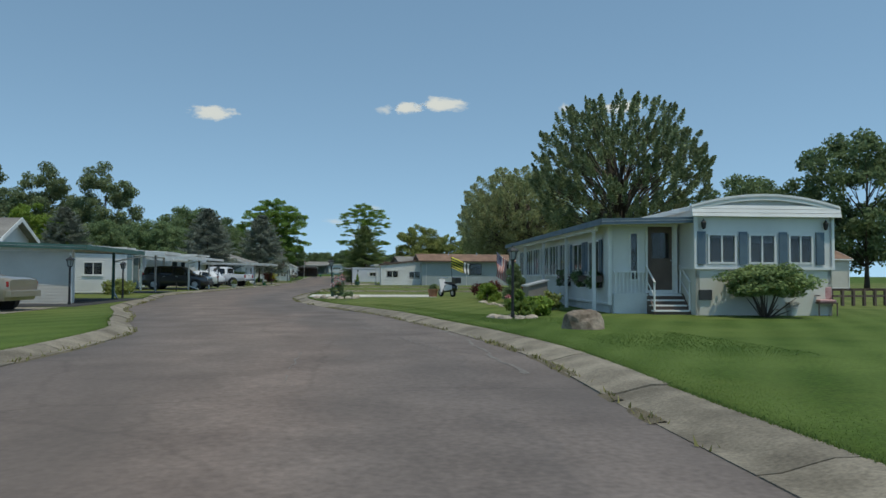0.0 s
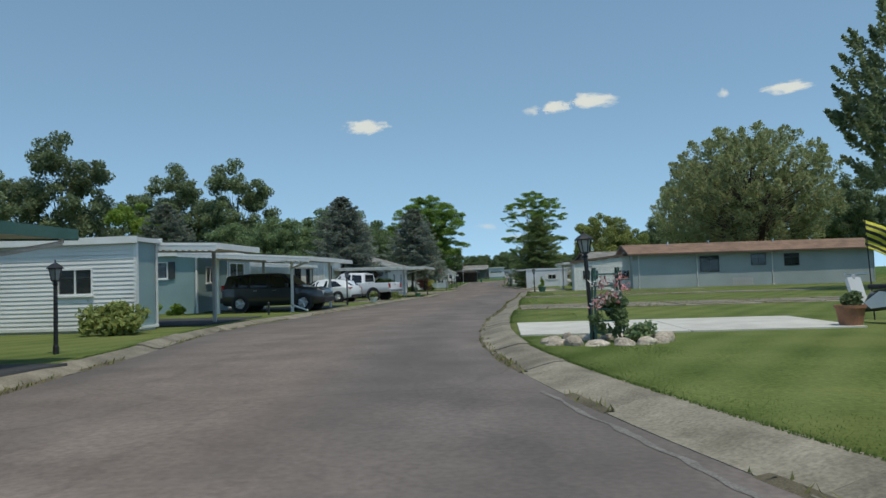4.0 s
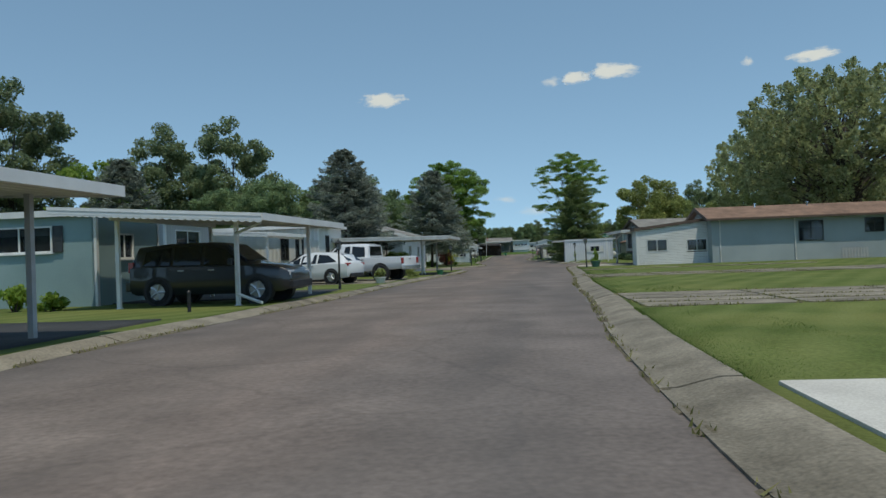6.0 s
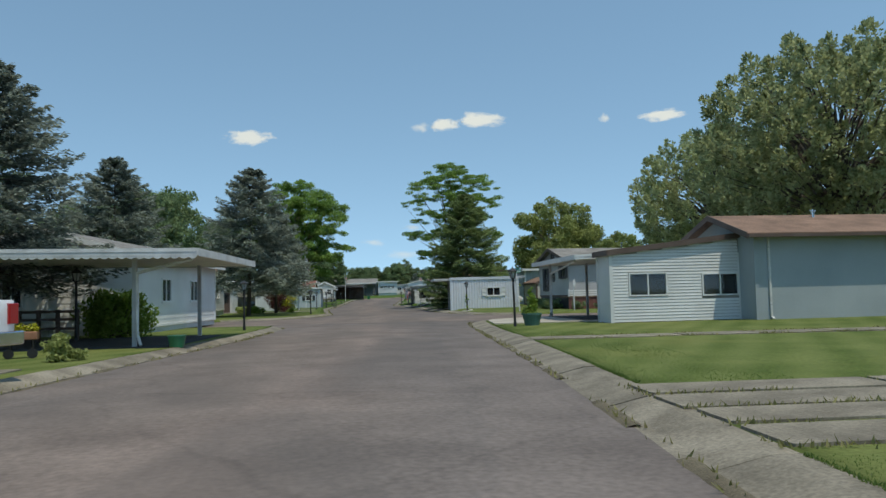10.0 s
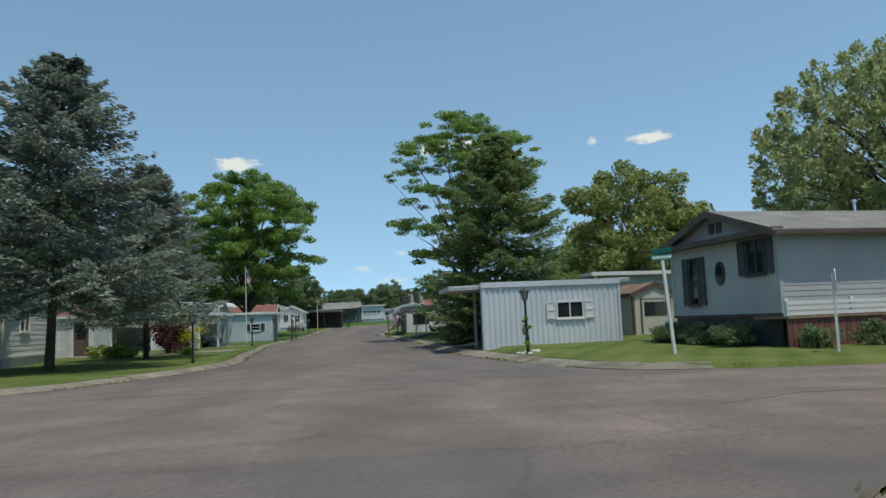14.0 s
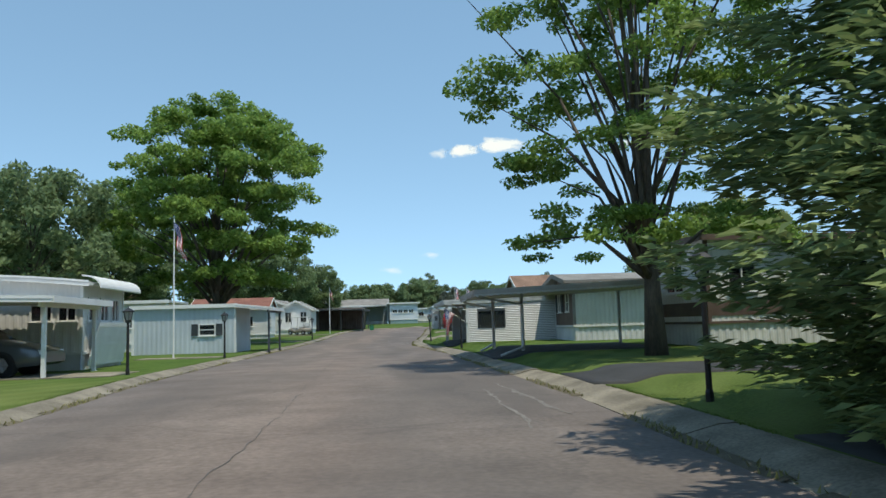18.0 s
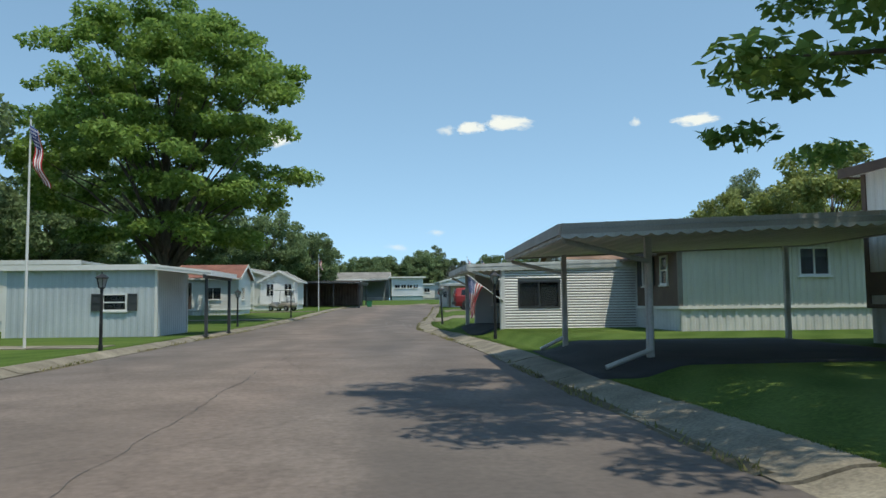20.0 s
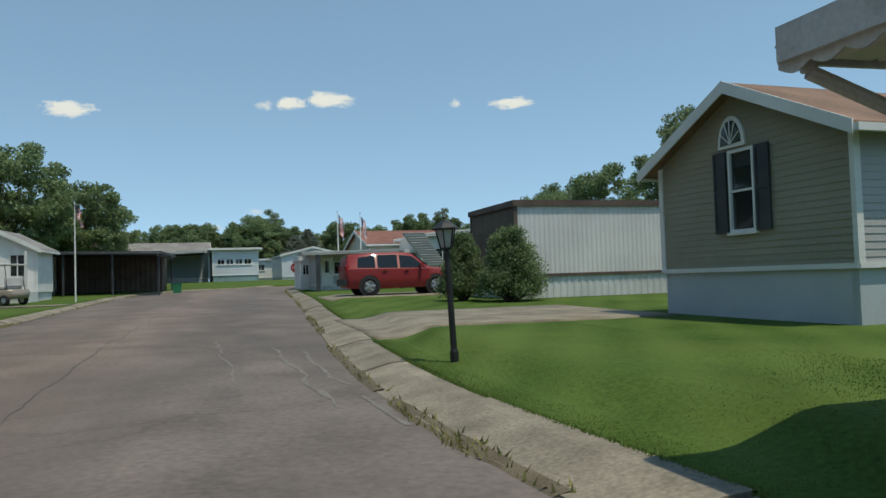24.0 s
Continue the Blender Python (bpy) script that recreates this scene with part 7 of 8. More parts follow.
def flagpole(m, h, label, fw=1.3, fh=0.8, hang=True, seed=1.0, kind="stars"):
    root = thing("flagpole", m, label, "flagpole", "flags in the yards")
    part("pole", lathe(BM(), [(0.04, -0.1), (0.035, h * 0.5), (0.022, h)], 8), "white_paint", root)
    part("ball", lathe(BM(), [(0.005, h), (0.045, h + 0.03), (0.045, h + 0.06), (0.005, h + 0.09)], 10), "chrome", root)
    if hang:
        flag_cloth(root, (0.03, 0, h - 0.15), (0.10, 0.03, -1.0), (0.55, -0.2, -0.6), fw, fh * 0.5, kind, seed, 0.09)
    else:
        flag_cloth(root, (0.03, 0, h - 0.1), (0.9, 0.2, -0.2), (0, 0, -1), fw, fh, kind, seed, 0.08)
    return root


flagpole(at(-13.45, 151.9), 6.0, "white flagpole with a hanging striped flag", 1.4, 0.9, True, 1.0)
flagpole(at(-11.4, 196.4), 4.6, "slim flagpole with a small flag", 0.9, 0.6, True, 2.0)
flagpole(at(3.4, 206.0), 4.6, "flagpole with a striped flag by the grey home", 1.3, 0.8, True, 3.0)
flagpole(at(2.1, 207.0), 4.8, "second flagpole with a striped flag", 1.3, 0.8, True, 4.0)


def bracket_flag(m, tip, w, h, label, kind, along, down, seed):
    root = thing("flag", m, label, "flag", "flags in the yards")
    part("pole", tube(BM(), (0, 0, 0), tip, 0.014, 0.012, 8), "white_paint", root)
    part("bracket", tube(BM(), (0, 0.04, -0.02), (0, -0.03, 0.03), 0.025, 0.025, 8), "chrome", root)
    flag_cloth(root, tip, along, down, w, h, kind, seed, 0.05)
    return root


def draped_flag(m, tip, label):
    """A flag whose hoist runs along a leaning staff; the cloth hangs from it and gathers below."""
    root = thing("flag", m, label, "flag", "flags in the yards")
    tip = Vector(tip)
    part("pole", tube(BM(), (0, 0, 0), tip, 0.014, 0.012, 8), "white_paint", root)
    part("bracket", tube(BM(), (0.03, 0.02, -0.03), (-0.04, -0.01, 0.03), 0.025, 0.025, 8), "chrome", root)
    back = -tip.normalized()
    bm, grid, nu, nv = BM(), [], 26, 30
    for j in range(nv + 1):
        v = j / nv
        row = []
        for i in range(nu + 1):
            u = i / nu
            gather = 1 - 0.78 * min(1.0, v * 1.25) ** 0.8
            p = tip + back * (u * 0.62 * gather + 0.03) + Vector((0.10 * v, 0, -1.38 * v * (1 - 0.30 * u) - 0.20 * u * (1 - gather)))
            p.y += 0.07 * math.sin(u * 15 + v * 2.0) * min(1.0, v * 2.2 + 0.12) + 0.03 * math.sin(v * 8 + u * 4)
            row.append(bm.verts.new(p))
        grid.append(row)
    for j in range(nv):
        for i in range(nu):
            f = bm.faces.new((grid[j][i], grid[j][i + 1], grid[j + 1][i + 1], grid[j + 1][i]))
            f.smooth = True
            f.material_index = 0 if (i // 2) % 2 == 0 else 1
            if i < 14 and j < 12:
                f.material_index = 1 if (i % 2 == 1 and j % 2 == 1) else 2
    ob = part("cloth", bm, ["flag_red", "flag_white", "flag_blue"], root)
    md = ob.modifiers.new("thickness", "SOLIDIFY")
    md.thickness = 0.004
    return root


draped_flag(pose(-0.64, 155.84, 1.23), (-1.12, -0.24, 0.82), "striped flag hanging from a bracket on the shed corner")
bracket_flag(at(8.33, 38.75, 0, 1.75), (-0.68, -0.3, 0.62), 1.25, 0.78, "striped flag leaning from the porch corner", "stars", (0.04, 0.0, -1.0), (0.72, 0.3, -0.5), 1.5)


# ---- things in the yards, east side ----
rock("boulder", at(5.05, 15.6, 15), (0.42, 0.34, 0.42), 12.3, "boulder", "large brown and grey boulder on the lawn", chunk=0.68)
rng = random.Random(8)
for k in range(9):
    a = 2 * math.pi * k / 9
    rock("border_stone", at(4.45 + 0.55 * math.cos(a), 20.0 + 0.45 * math.sin(a), rng.uniform(0, 180), 0.0), (rng.uniform(0.14, 0.24), rng.uniform(0.10, 0.16), rng.uniform(0.05, 0.10)), k * 2.1, "stone", "pale field stone round the lamp post", "stone", "stones round the lamp")
for k in range(14):
    a = 2 * math.pi * k / 14
    rock("border_stone", at(-0.6 + 0.95 * math.cos(a), 37.3 + 0.6 * math.sin(a), rng.uniform(0, 180)), (rng.uniform(0.15, 0.27), rng.uniform(0.12, 0.2), rng.uniform(0.09, 0.17)), 30 + k * 1.7, "stone", "pale field stone round the flower trellis", "stone", "stones round the trellis")
bush("tall_grass", at(4.75, 20.6), 0.45, 0.75, 31, "grass_blade", "tall ornamental grass beside the lamp post", 900, 0.09, 10, "ornamental grass")
bush("flower_bush", at(5.5, 20.9), 0.36, 0.45, 32, "leaf_bright", "bright yellow-green leafy perennials", 1500, 0.07, 14)
bush("flower_bush", at(5.2, 21.4), 0.34, 0.42, 33, "leaf_bright", "bright yellow-green leafy perennials", 1200, 0.07, 12)
for x, y, r, h, sd, lf, lb in ((6.0, 23.4, 0.42, 0.5, 201, "leaf_bright", "yellow-green bed plants beside the porch"), (6.7, 24.4, 0.5, 0.62, 202, "leaf_olive", "leafy bed plants below the windows"), (6.2, 24.9, 0.4, 0.45, 203, "leaf_bright", "yellow-green bed plants beside the porch"),
                             (6.9, 28.7, 0.45, 0.7, 204, "leaf_red", "dark red leafy plants beside the bin"), (6.5, 28.0, 0.35, 0.4, 205, "leaf_olive", "leafy bed plants below the windows"), (6.4, 34.4, 0.5, 0.6, 206, "leaf_bright", "light green bush in the flower bed")):
    bush("bed_plants", at(x, y), r, h, sd, lf, lb, 1100, 0.06, 12, group="plants in the porch bed")
for k in range(10):
    rock("bed_stone", at(5.75 + 0.16 * math.sin(k * 2.3), 25.6 + k * 0.75, k * 40), (0.16, 0.11, 0.06), 90 + k, "stone", "flat pale stone edging the flower bed", "stone", "stones along the porch bed")
bush("evergreen_cone", at(6.9, 30.8), 0.62, 1.75, 34, "leaf_dark", "clipped dark evergreen cone", 12000, 0.035, 90, "evergreen shrub", "cone")
bush("red_barberry", at(6.8, 36.5), 0.85, 0.85, 35, "leaf_red", "dark red barberry bush", 2200, 0.06, 18)
bush("green_bush", at(6.3, 33.2), 0.6, 0.75, 36, "leaf_bright", "light green bush in the flower bed", 1600, 0.07, 14)
bush("pink_flowers", at(6.4, 29.4), 0.35, 0.4, 37, "petal_pink", "pink flowers in the bed", 400, 0.05, 8, "flowers")
juniper = bush("juniper_bush", at(11.75, 20.0), 1.35, 1.42, 38, "needle_green", "old spreading juniper with bare lower stems", 9000, 0.075, 40, "shrub", "round", 0.5)
for o in juniper.children:
    if o.name.startswith("foliage"):
        co = np.empty(len(o.data.vertices) * 3, dtype=np.float32)
        o.data.vertices.foreach_get("co", co)
        co = co.reshape(-1, 3)
        co[:, 2] = 0.55 + co[:, 2] * 0.68
        o.data.vertices.foreach_set("co", co.ravel())
        o.data.update()


def porch_steps(m):
    root = thing("porch_steps", m, "wooden porch steps with white edges and handrails", "steps")
    for k in range(4):
        part("tread", box(BM(), 0, k * 0.19, k * 0.15 + 0.09, 1.15, k * 0.19 + 0.22, k * 0.15 + 0.135), "white_paint", root)
        part("riser", box(BM(), 0.02, k * 0.19 + 0.03, 0 if k == 0 else k * 0.15 - 0.02, 1.13, k * 0.19 + 0.05, k * 0.15 + 0.09), "brown_trim", root)
    for x in (0.02, 1.09):
        part("stringer", prism(BM(), [(0.0, 0.0), (0.86, 0.0), (0.86, 0.62), (0.62, 0.62), (0.0, 0.12)], "x", x, x + 0.04), "brown_trim", root)
        bm = BM()
        tube(bm, (x + 0.02, 0.05, 0.1), (x + 0.02, 0.05, 0.95), 0.03, 0.03, 6)
        tube(bm, (x + 0.02, 0.8, 0.55), (x + 0.02, 0.8, 1.5), 0.03, 0.03, 6)
        tube(bm, (x + 0.02, 0.0, 0.95), (x + 0.02, 0.82, 1.48), 0.03, 0.03, 6)
        tube(bm, (x + 0.02, 0.05, 0.55), (x + 0.02, 0.8, 1.05), 0.02, 0.02, 6)
        part("handrail", bm, "white_paint", root)
    part("landing", box(BM(), -1.0, 0.66, 0.0, 1.12, 0.87, 0.62), "skirt_white", root)
    for k in range(8):
        part("baluster", box(BM(), -0.95 + k * 0.12, 0.68, 0.62, -0.92 + k * 0.12, 0.71, 1.25), "white_paint", root)
    part("rail", box(BM(), -0.98, 0.665, 1.25, 0.0, 0.73, 1.30), "white_paint", root)
    return root


porch_steps(at(9.0, 21.3, -3.5))


def lid_bin(m):
    root = thing("wood_bin", m, "weathered grey wooden bin with a sloping lid", "storage bin")
    part("body", prism(BM(), [(0, 0), (0.7, 0), (0.7, 0.75), (0, 0.95)], "x", 0, 1.3), "taupe", root)
    part("lid", prism(BM(), [(-0.06, 0.955), (0.76, 0.735), (0.76, 0.785), (-0.06, 1.005)], "x", -0.05, 1.35), "grey_post", root)
    return root


lid_bin(at(7.2, 26.6, 86))


def window_box(m, seed):
    root = thing("window_box", m, "dark window box with trailing plants and white flowers", "window box", "flower boxes on the porch")
    part("box", prism(BM(), [(-0.13, 0.0), (0.13, 0.0), (0.16, 0.2), (-0.16, 0.2)], "x", -0.5, 0.5), "brown_trim", root)
    for x in (-0.35, 0.35):
        part("bracket", prism(BM(), [(0.0, -0.18), (0.16, 0.0), (0.16, -0.18)], "x", x, x + 0.03), "black_iron", root)
    r2 = random.Random(seed)
    for leaf, n, size, name in (("leaf_dark", 1300, 0.045, "foliage"), ("petal_white", 140, 0.03, "blossoms")):
        cs = [(r2.uniform(-0.45, 0.45), r2.uniform(-0.22, 0.05), r2.uniform(-0.12, 0.36)) for _ in range(12)]
        v, f = leaf_cloud(cs, [0.13] * 12, n, size, seed)
        fast_mesh(name, v, f, leaf, root)
    return root


for k, (y, z) in enumerate(((23.3, 0.95), (25.4, 0.95), (27.6, 0.95))):
    window_box(pose(7.78 + (y - 22.2) * math.tan(radians(3.5)), y, lawn(y) + z, 0, 0, -93.5), 300 + k)


def chair(m, cushion, label):
    root = thing("garden_chair", m, label, "chair")
    for x in (-0.25, 0.25):
        for y in (-0.22, 0.22):
            part("leg", tube(BM(), (x, y, 0), (x, y, 0.40 if y < 0 else 0.85), 0.02, 0.02, 6), "brown_trim", root)
        part("armrest", box(BM(), x - 0.03, -0.25, 0.58, x + 0.03, 0.25, 0.61), "brown_trim", root)
    part("seat", box(BM(), -0.27, -0.25, 0.36, 0.27, 0.25, 0.40), "brown_trim", root)
    part("backrest", box(BM(), -0.27, 0.20, 0.42, 0.27, 0.24, 0.88), "brown_trim", root)
    part("cushion", box(BM(), -0.24, -0.22, 0.40, 0.24, 0.2, 0.48), cushion, root, bevel=0.03)
    part("back_cushion", box(BM(), -0.22, 0.10, 0.48, 0.22, 0.2, 0.85), cushion, root, bevel=0.03)
    return root


M["cushion_pink"] = mat("cushion_pink", (0.45, 0.22, 0.22), (0.62, 0.40, 0.38), 0.9, 9, 60, 0.1, 0, 0.3)
chair(at(14.0, 20.6, -15), "cushion_pink", "garden chair with pink flowered cushions")


def planter(m, r, h, material, leaf, seed, label, pr=0.3, ph=0.45, cone=False, name="planter"):
    root = thing(name, m, label, "planter")
    part("pot", lathe(BM(), [(r * 0.72, 0), (r * 0.95, h * 0.85), (r * 1.05, h * 0.86), (r * 1.05, h), (r * 0.9, h), (r * 0.88, h * 0.9), (0.0, h * 0.9)], 18), material, root, smooth=False)
    rng2 = random.Random(seed)
    cs = [(rng2.uniform(-1, 1) * pr * 0.6 * ((1 - k / 14) if cone else 1), rng2.uniform(-1, 1) * pr * 0.6 * ((1 - k / 14) if cone else 1), h + ph * (k / 12)) for k in range(13)]
    rs = [pr * 0.55 * ((1.15 - k / 14) if cone else 0.9) for k in range(13)]
    v, f = leaf_cloud(cs, rs, 1500, 0.045, seed)
    fast_mesh("foliage", v, f, leaf, root)
    return root


planter(at(1.0, 89.1), 0.34, 0.42, "green_trim", "leaf_bright", 41, "green tub with a clipped cone shrub", 0.34, 0.85, True)
planter(at(4.45, 39.5), 0.28, 0.42, "terracotta", "leaf_dark", 42, "brown barrel planter with a small plant", 0.2, 0.2)
planter(at(-10.35, 70.3), 0.26, 0.28, "old_white", "leaf_olive", 43, "white urn planter with tangled stems", 0.28, 0.3)
planter(at(13.0, 20.7), 0.16, 0.22, "old_white", "petal_white", 44, "small white pot of flowers", 0.16, 0.15)
planter(at(12.6, 20.9), 0.13, 0.18, "terracotta", "leaf_dark", 45, "small brown clay flower pot", 0.1, 0.1)


def trellis(m):
    root = thing("flower_trellis", m, "green wooden trellis ladder hung with flowers", "trellis")
    for x in (-0.26, 0.26):
        for y in (-0.12, 0.12):
            part("leg", tube(BM(), (x, y, 0), (x * 0.8, y * 0.5, 1.3), 0.022, 0.02, 6), "green_trim", root)
    for k in range(6):
        part("rung", box(BM(), -0.25, -0.10, 0.15 + k * 0.2, 0.25, -0.07, 0.18 + k * 0.2), "green_trim", root)
    part("top_board", box(BM(), -0.27, -0.1, 1.28, 0.27, 0.1, 1.32), "old_white", root)
    for leaf, n, s, z in (("leaf_dark", 1400, 51, 0.45), ("petal_pink", 220, 52, 0.85), ("petal_white", 160, 53, 0.75)):
        r2 = random.Random(s)
        cs = [(r2.uniform(-0.25, 0.25), r2.uniform(-0.2, 0.12), z + r2.uniform(-0.3, 0.25)) for _ in range(8)]
        v, f = leaf_cloud(cs, [0.15] * 8, n, 0.04, s)
        fast_mesh("foliage" if leaf == "leaf_dark" else "blossoms", v, f, leaf, root)
    return root


trellis(at(-0.55, 37.35, 12))
bush("bed_plants", at(-0.15, 37.2), 0.4, 0.4, 54, "leaf_dark", "low dark plants between the stones", 700, 0.05, 9)


def scooter(m):
    root = thing("motor_scooter", m, "black and white motor scooter parked on the lawn", "scooter")
    for y in (-0.55, 0.55):
        w = part("wheel", BMwheel(0.22, 0.11), "rubber", root, smooth=True)
        w.matrix_basis = pose(0, y, 0.22)
        part("rim", tube(BM(), (-0.05, 0, 0), (0.05, 0, 0), 0.12, 0.12, 14), "rim_metal", w)
    part("body", hull([(-0.8, 0.35, 0.55, 0.62, 0.12, 0.10), (-0.5, 0.30, 0.60, 0.72, 0.20, 0.16), (0.0, 0.24, 0.55, 0.66, 0.18, 0.14), (0.2, 0.22, 0.30, 0.34, 0.16, 0.14)]), "paint_black", root, smooth=True)
    part("leg_shield", prism(BM(), [(0.25, 0.25), (0.32, 0.22), (0.52, 0.9), (0.46, 0.95)], "x", -0.2, 0.2), "paint_white", root, "white leg shield")
    for x in (-0.2, 0.185):
        part("side_panel", prism(BM(), [(-0.72, 0.40), (-0.05, 0.30), (0.1, 0.42), (-0.25, 0.66), (-0.68, 0.62)], "x", x, x + 0.015), "paint_white", root, "white side panel")
    part("seat", box(BM(), -0.15, -0.7, 0.70, 0.15, 0.05, 0.80), "black_plastic", root, bevel=0.03)
    part("handlebar", pipe(BM(), [(-0.35, 0.38, 1.02), (-0.1, 0.48, 1.0), (0.1, 0.48, 1.0), (0.35, 0.38, 1.02)], 0.018), "chrome", root)
    part("fork", tube(BM(), (0, 0.48, 1.0), (0, 0.55, 0.24), 0.03, 0.03, 8), "chrome", root)
    part("headlight", lathe(BM(), [(0.02, -0.06), (0.08, -0.03), (0.08, 0.05), (0.02, 0.07)], 12, (0, 0.52, 0.95)), "lamp_clear", root)
    part("rear_box", box(BM(), -0.2, -1.05, 0.72, 0.2, -0.68, 1.05), "paint_black", root, bevel=0.04)
    return root


scooter(at(5.3, 40.3, 28))
stripe = thing("striped_flag", at(5.75, 41.3), "yellow and black striped banner on a pole", "flag", "flags in the yards")
part("pole", tube(BM(), (0, 0, -0.1), (-0.1, 0, 2.25), 0.016, 0.013, 8), "black_iron", stripe)
flag_cloth(stripe, (-0.1, 0, 2.2), (1.0, 0.15, -0.42), (0.0, 0, -1), 1.2, 0.62, "banner", 2.2, 0.07)


def crate(m):
    root = thing("pallet_fence", m, "grey slatted wooden pallet leaning at the wall", "pallet")
    for k in range(9):
        part("slat", box(BM(), k * 0.19, 0, 0.03, k * 0.19 + 0.12, 0.025, 0.72), "grey_siding", root)
    for z in (0.15, 0.55):
        part("rail", box(BM(), -0.03, 0.026, z, 1.68, 0.07, z + 0.09), "grey_siding", root)
    return root


crate(at(16.75, 88.35, 3))


def street_sign(m, label):
    root = thing("street_sign", m, label, "street sign")
    part("post", box(BM(), -0.035, -0.035, -0.1, 0.035, 0.035, 2.32), "white_paint", root)
    for rz, z in ((20, 2.34), (110, 2.50)):
        pl = part("name_plate", box(BM(), -0.34, -0.006, 0, 0.34, 0.006, 0.12), "sign_green", root)
        pl.matrix_basis = pose(0, 0, z, 0, 0, rz)
        for k in range(7):
            part("lettering_bar", box(BM(), -0.30 + k * 0.088, -0.0105, 0.03, -0.24 + k * 0.088, -0.0065, 0.09), "sign_white", pl)
    return root


street_sign(at(4.15, 109.4) @ pose(0, 0, 0, 0, -4, 0), "green street name sign on a leaning white post")
sg = thing("road_sign", at(7.0, 107.2, -30), "white road sign seen edge-on on a grey post", "road sign")
part("post", box(BM(), -0.03, -0.03, -0.1, 0.03, 0.03, 1.75), "white_paint", sg)
part("sign_plate", lathe(BM(), [(0.26, -0.008), (0.26, 0.008), (0.0, 0.008)], 8), "sign_white", sg).matrix_basis = pose(0.045, 0, 1.6, 0, 90, 0)

st = thing("stop_sign", at(-0.55, 208.3), "red stop sign on a white post at the bend", "stop sign")
part("post", box(BM(), -0.035, -0.03, -0.1, 0.035, 0.03, 1.9), "white_paint", st)
part("sign_edge", lathe(BM(), [(0.0, -0.006), (0.33, -0.006), (0.33, 0.006), (0.0, 0.006)], 8), "sign_white", st).matrix_basis = pose(0, -0.04, 1.3, 90, 22.5, 0)
part("sign_plate", lathe(BM(), [(0.0, -0.006), (0.30, -0.006), (0.30, 0.006), (0.0, 0.006)], 8), "tail_red", st).matrix_basis = pose(0, -0.054, 1.3, 90, 22.5, 0)
for k, (x, bars) in enumerate(((-0.19, ((0, 0, 1, 0), (0, 0.5, 1, 0.5), (0, 1, 1, 1), (0, 0.5, 0, 1), (1, 0, 1, 0.5))), (-0.085, ((0, 1, 1, 1), (0.5, 0, 0.5, 1))),
                              (0.02, ((0, 0, 1, 0), (0, 1, 1, 1), (0, 0, 0, 1), (1, 0, 1, 1))), (0.125, ((0, 0, 0, 1), (0, 1, 1, 1), (0, 0.5, 1, 0.5), (1, 0.5, 1, 1))))):
    bm = BM()
    for x0, z0, x1, z1 in bars:
        box(bm, x + x0 * 0.065 - 0.011, -0.068, 1.21 + z0 * 0.17 - 0.011, x + x1 * 0.065 + 0.011, -0.0625, 1.21 + z1 * 0.17 + 0.011)
    part("letter", bm, "sign_white", st)


def deck(m, w):
    root = thing("front_deck", m, "long deck with red-brown skirting boards and white rails", "deck")
    n = int(w / 0.16)
    for k in range(n):
        part("skirt_board", box(BM(), k * 0.16 + 0.005, 0, 0.0, k * 0.16 + 0.152, 0.025, 0.78), "red_skirt", root)
    part("floor", box(BM(), 0, -0.05, 0.78, w, 1.35, 0.84), "plank_wood", root)
    # near-black sheet paints the shade seen between the skirting boards
    part("back_board", box(BM(), 0, 0.03, 0.0, w, 0.06, 0.78), "interior", root)
    for z in (0.86, 1.0, 1.14):
        part("rail", box(BM(), 0.0, -0.02, z, w, 0.02, z + 0.09), "white_paint", root)
    for k in range(int(w / 2) + 1):
        part("rail_post", box(BM(), min(k * 2.0, w - 0.09), 0.03, 0.84, min(k * 2.0, w - 0.09) + 0.09, 0.12, 1.3), "white_paint", root)
    return root


deck(at(7.3, 109.75, 8.5, -0.05), 11.0)
for x, y, s in ((7.75, 109.1, 61), (9.35, 109.35, 62), (11.1, 109.6, 63), (12.9, 109.9, 64)):
    bush("round_bush", at(x, y), 0.55, 0.62, s, "leaf_dark", "round clipped green bush before the deck", 1500, 0.045, 14, group="bushes before the deck")
for x, y, s in ((6.75, 111.6, 65), (6.5, 113.2, 66), (6.25, 114.8, 67)):
    bush("dark_hedge", at(x, y), 0.72, 0.62, s, "leaf_dark", "low dark juniper hedge along the wall", 6000, 0.032, 30, squash=0.5)
bush("white_roses", at(9.2, 122.0), 0.5, 0.8, 68, "petal_white", "white rose bush beside the garden shed", 500, 0.05, 12, "flowers")
bush("lamp_vine", at(1.38, 113.8), 0.16, 1.3, 69, "leaf_bright", "leafy vine climbing the lamp post", 420, 0.045, 14, "vine")
for k in range(8):
    a = 2 * math.pi * k / 8
    rock("border_stone", at(1.38 + 0.3 * math.cos(a), 113.85 + 0.3 * math.sin(a)), (0.09, 0.08, 0.06), 70 + k, "pale_concrete", "small white stone at the lamp foot", "stone", "stones round the vine lamp")
for x, y, r, h, s in ((2.45, 181.6, 0.95, 2.3, 72), (3.5, 180.0, 1.3, 2.35, 73)):
    bush("evergreen_cone", at(x, y), r, h, s, "leaf_dark", "broad clipped evergreen beside the trailer", 30000, 0.036, 230, "evergreen shrub", "cone")


def goose(m):
    ob = part("garden_goose", lathe(BM(), [(0.06, 0.0), (0.14, 0.06), (0.16, 0.16), (0.09, 0.26), (0.04, 0.32), (0.035, 0.42), (0.055, 0.46), (0.05, 0.51), (0.01, 0.54)], 14), "white_paint", smooth=True)
    ob.matrix_basis = m
    return tagged(ob, "small white garden bird figure on the lawn", "garden ornament")


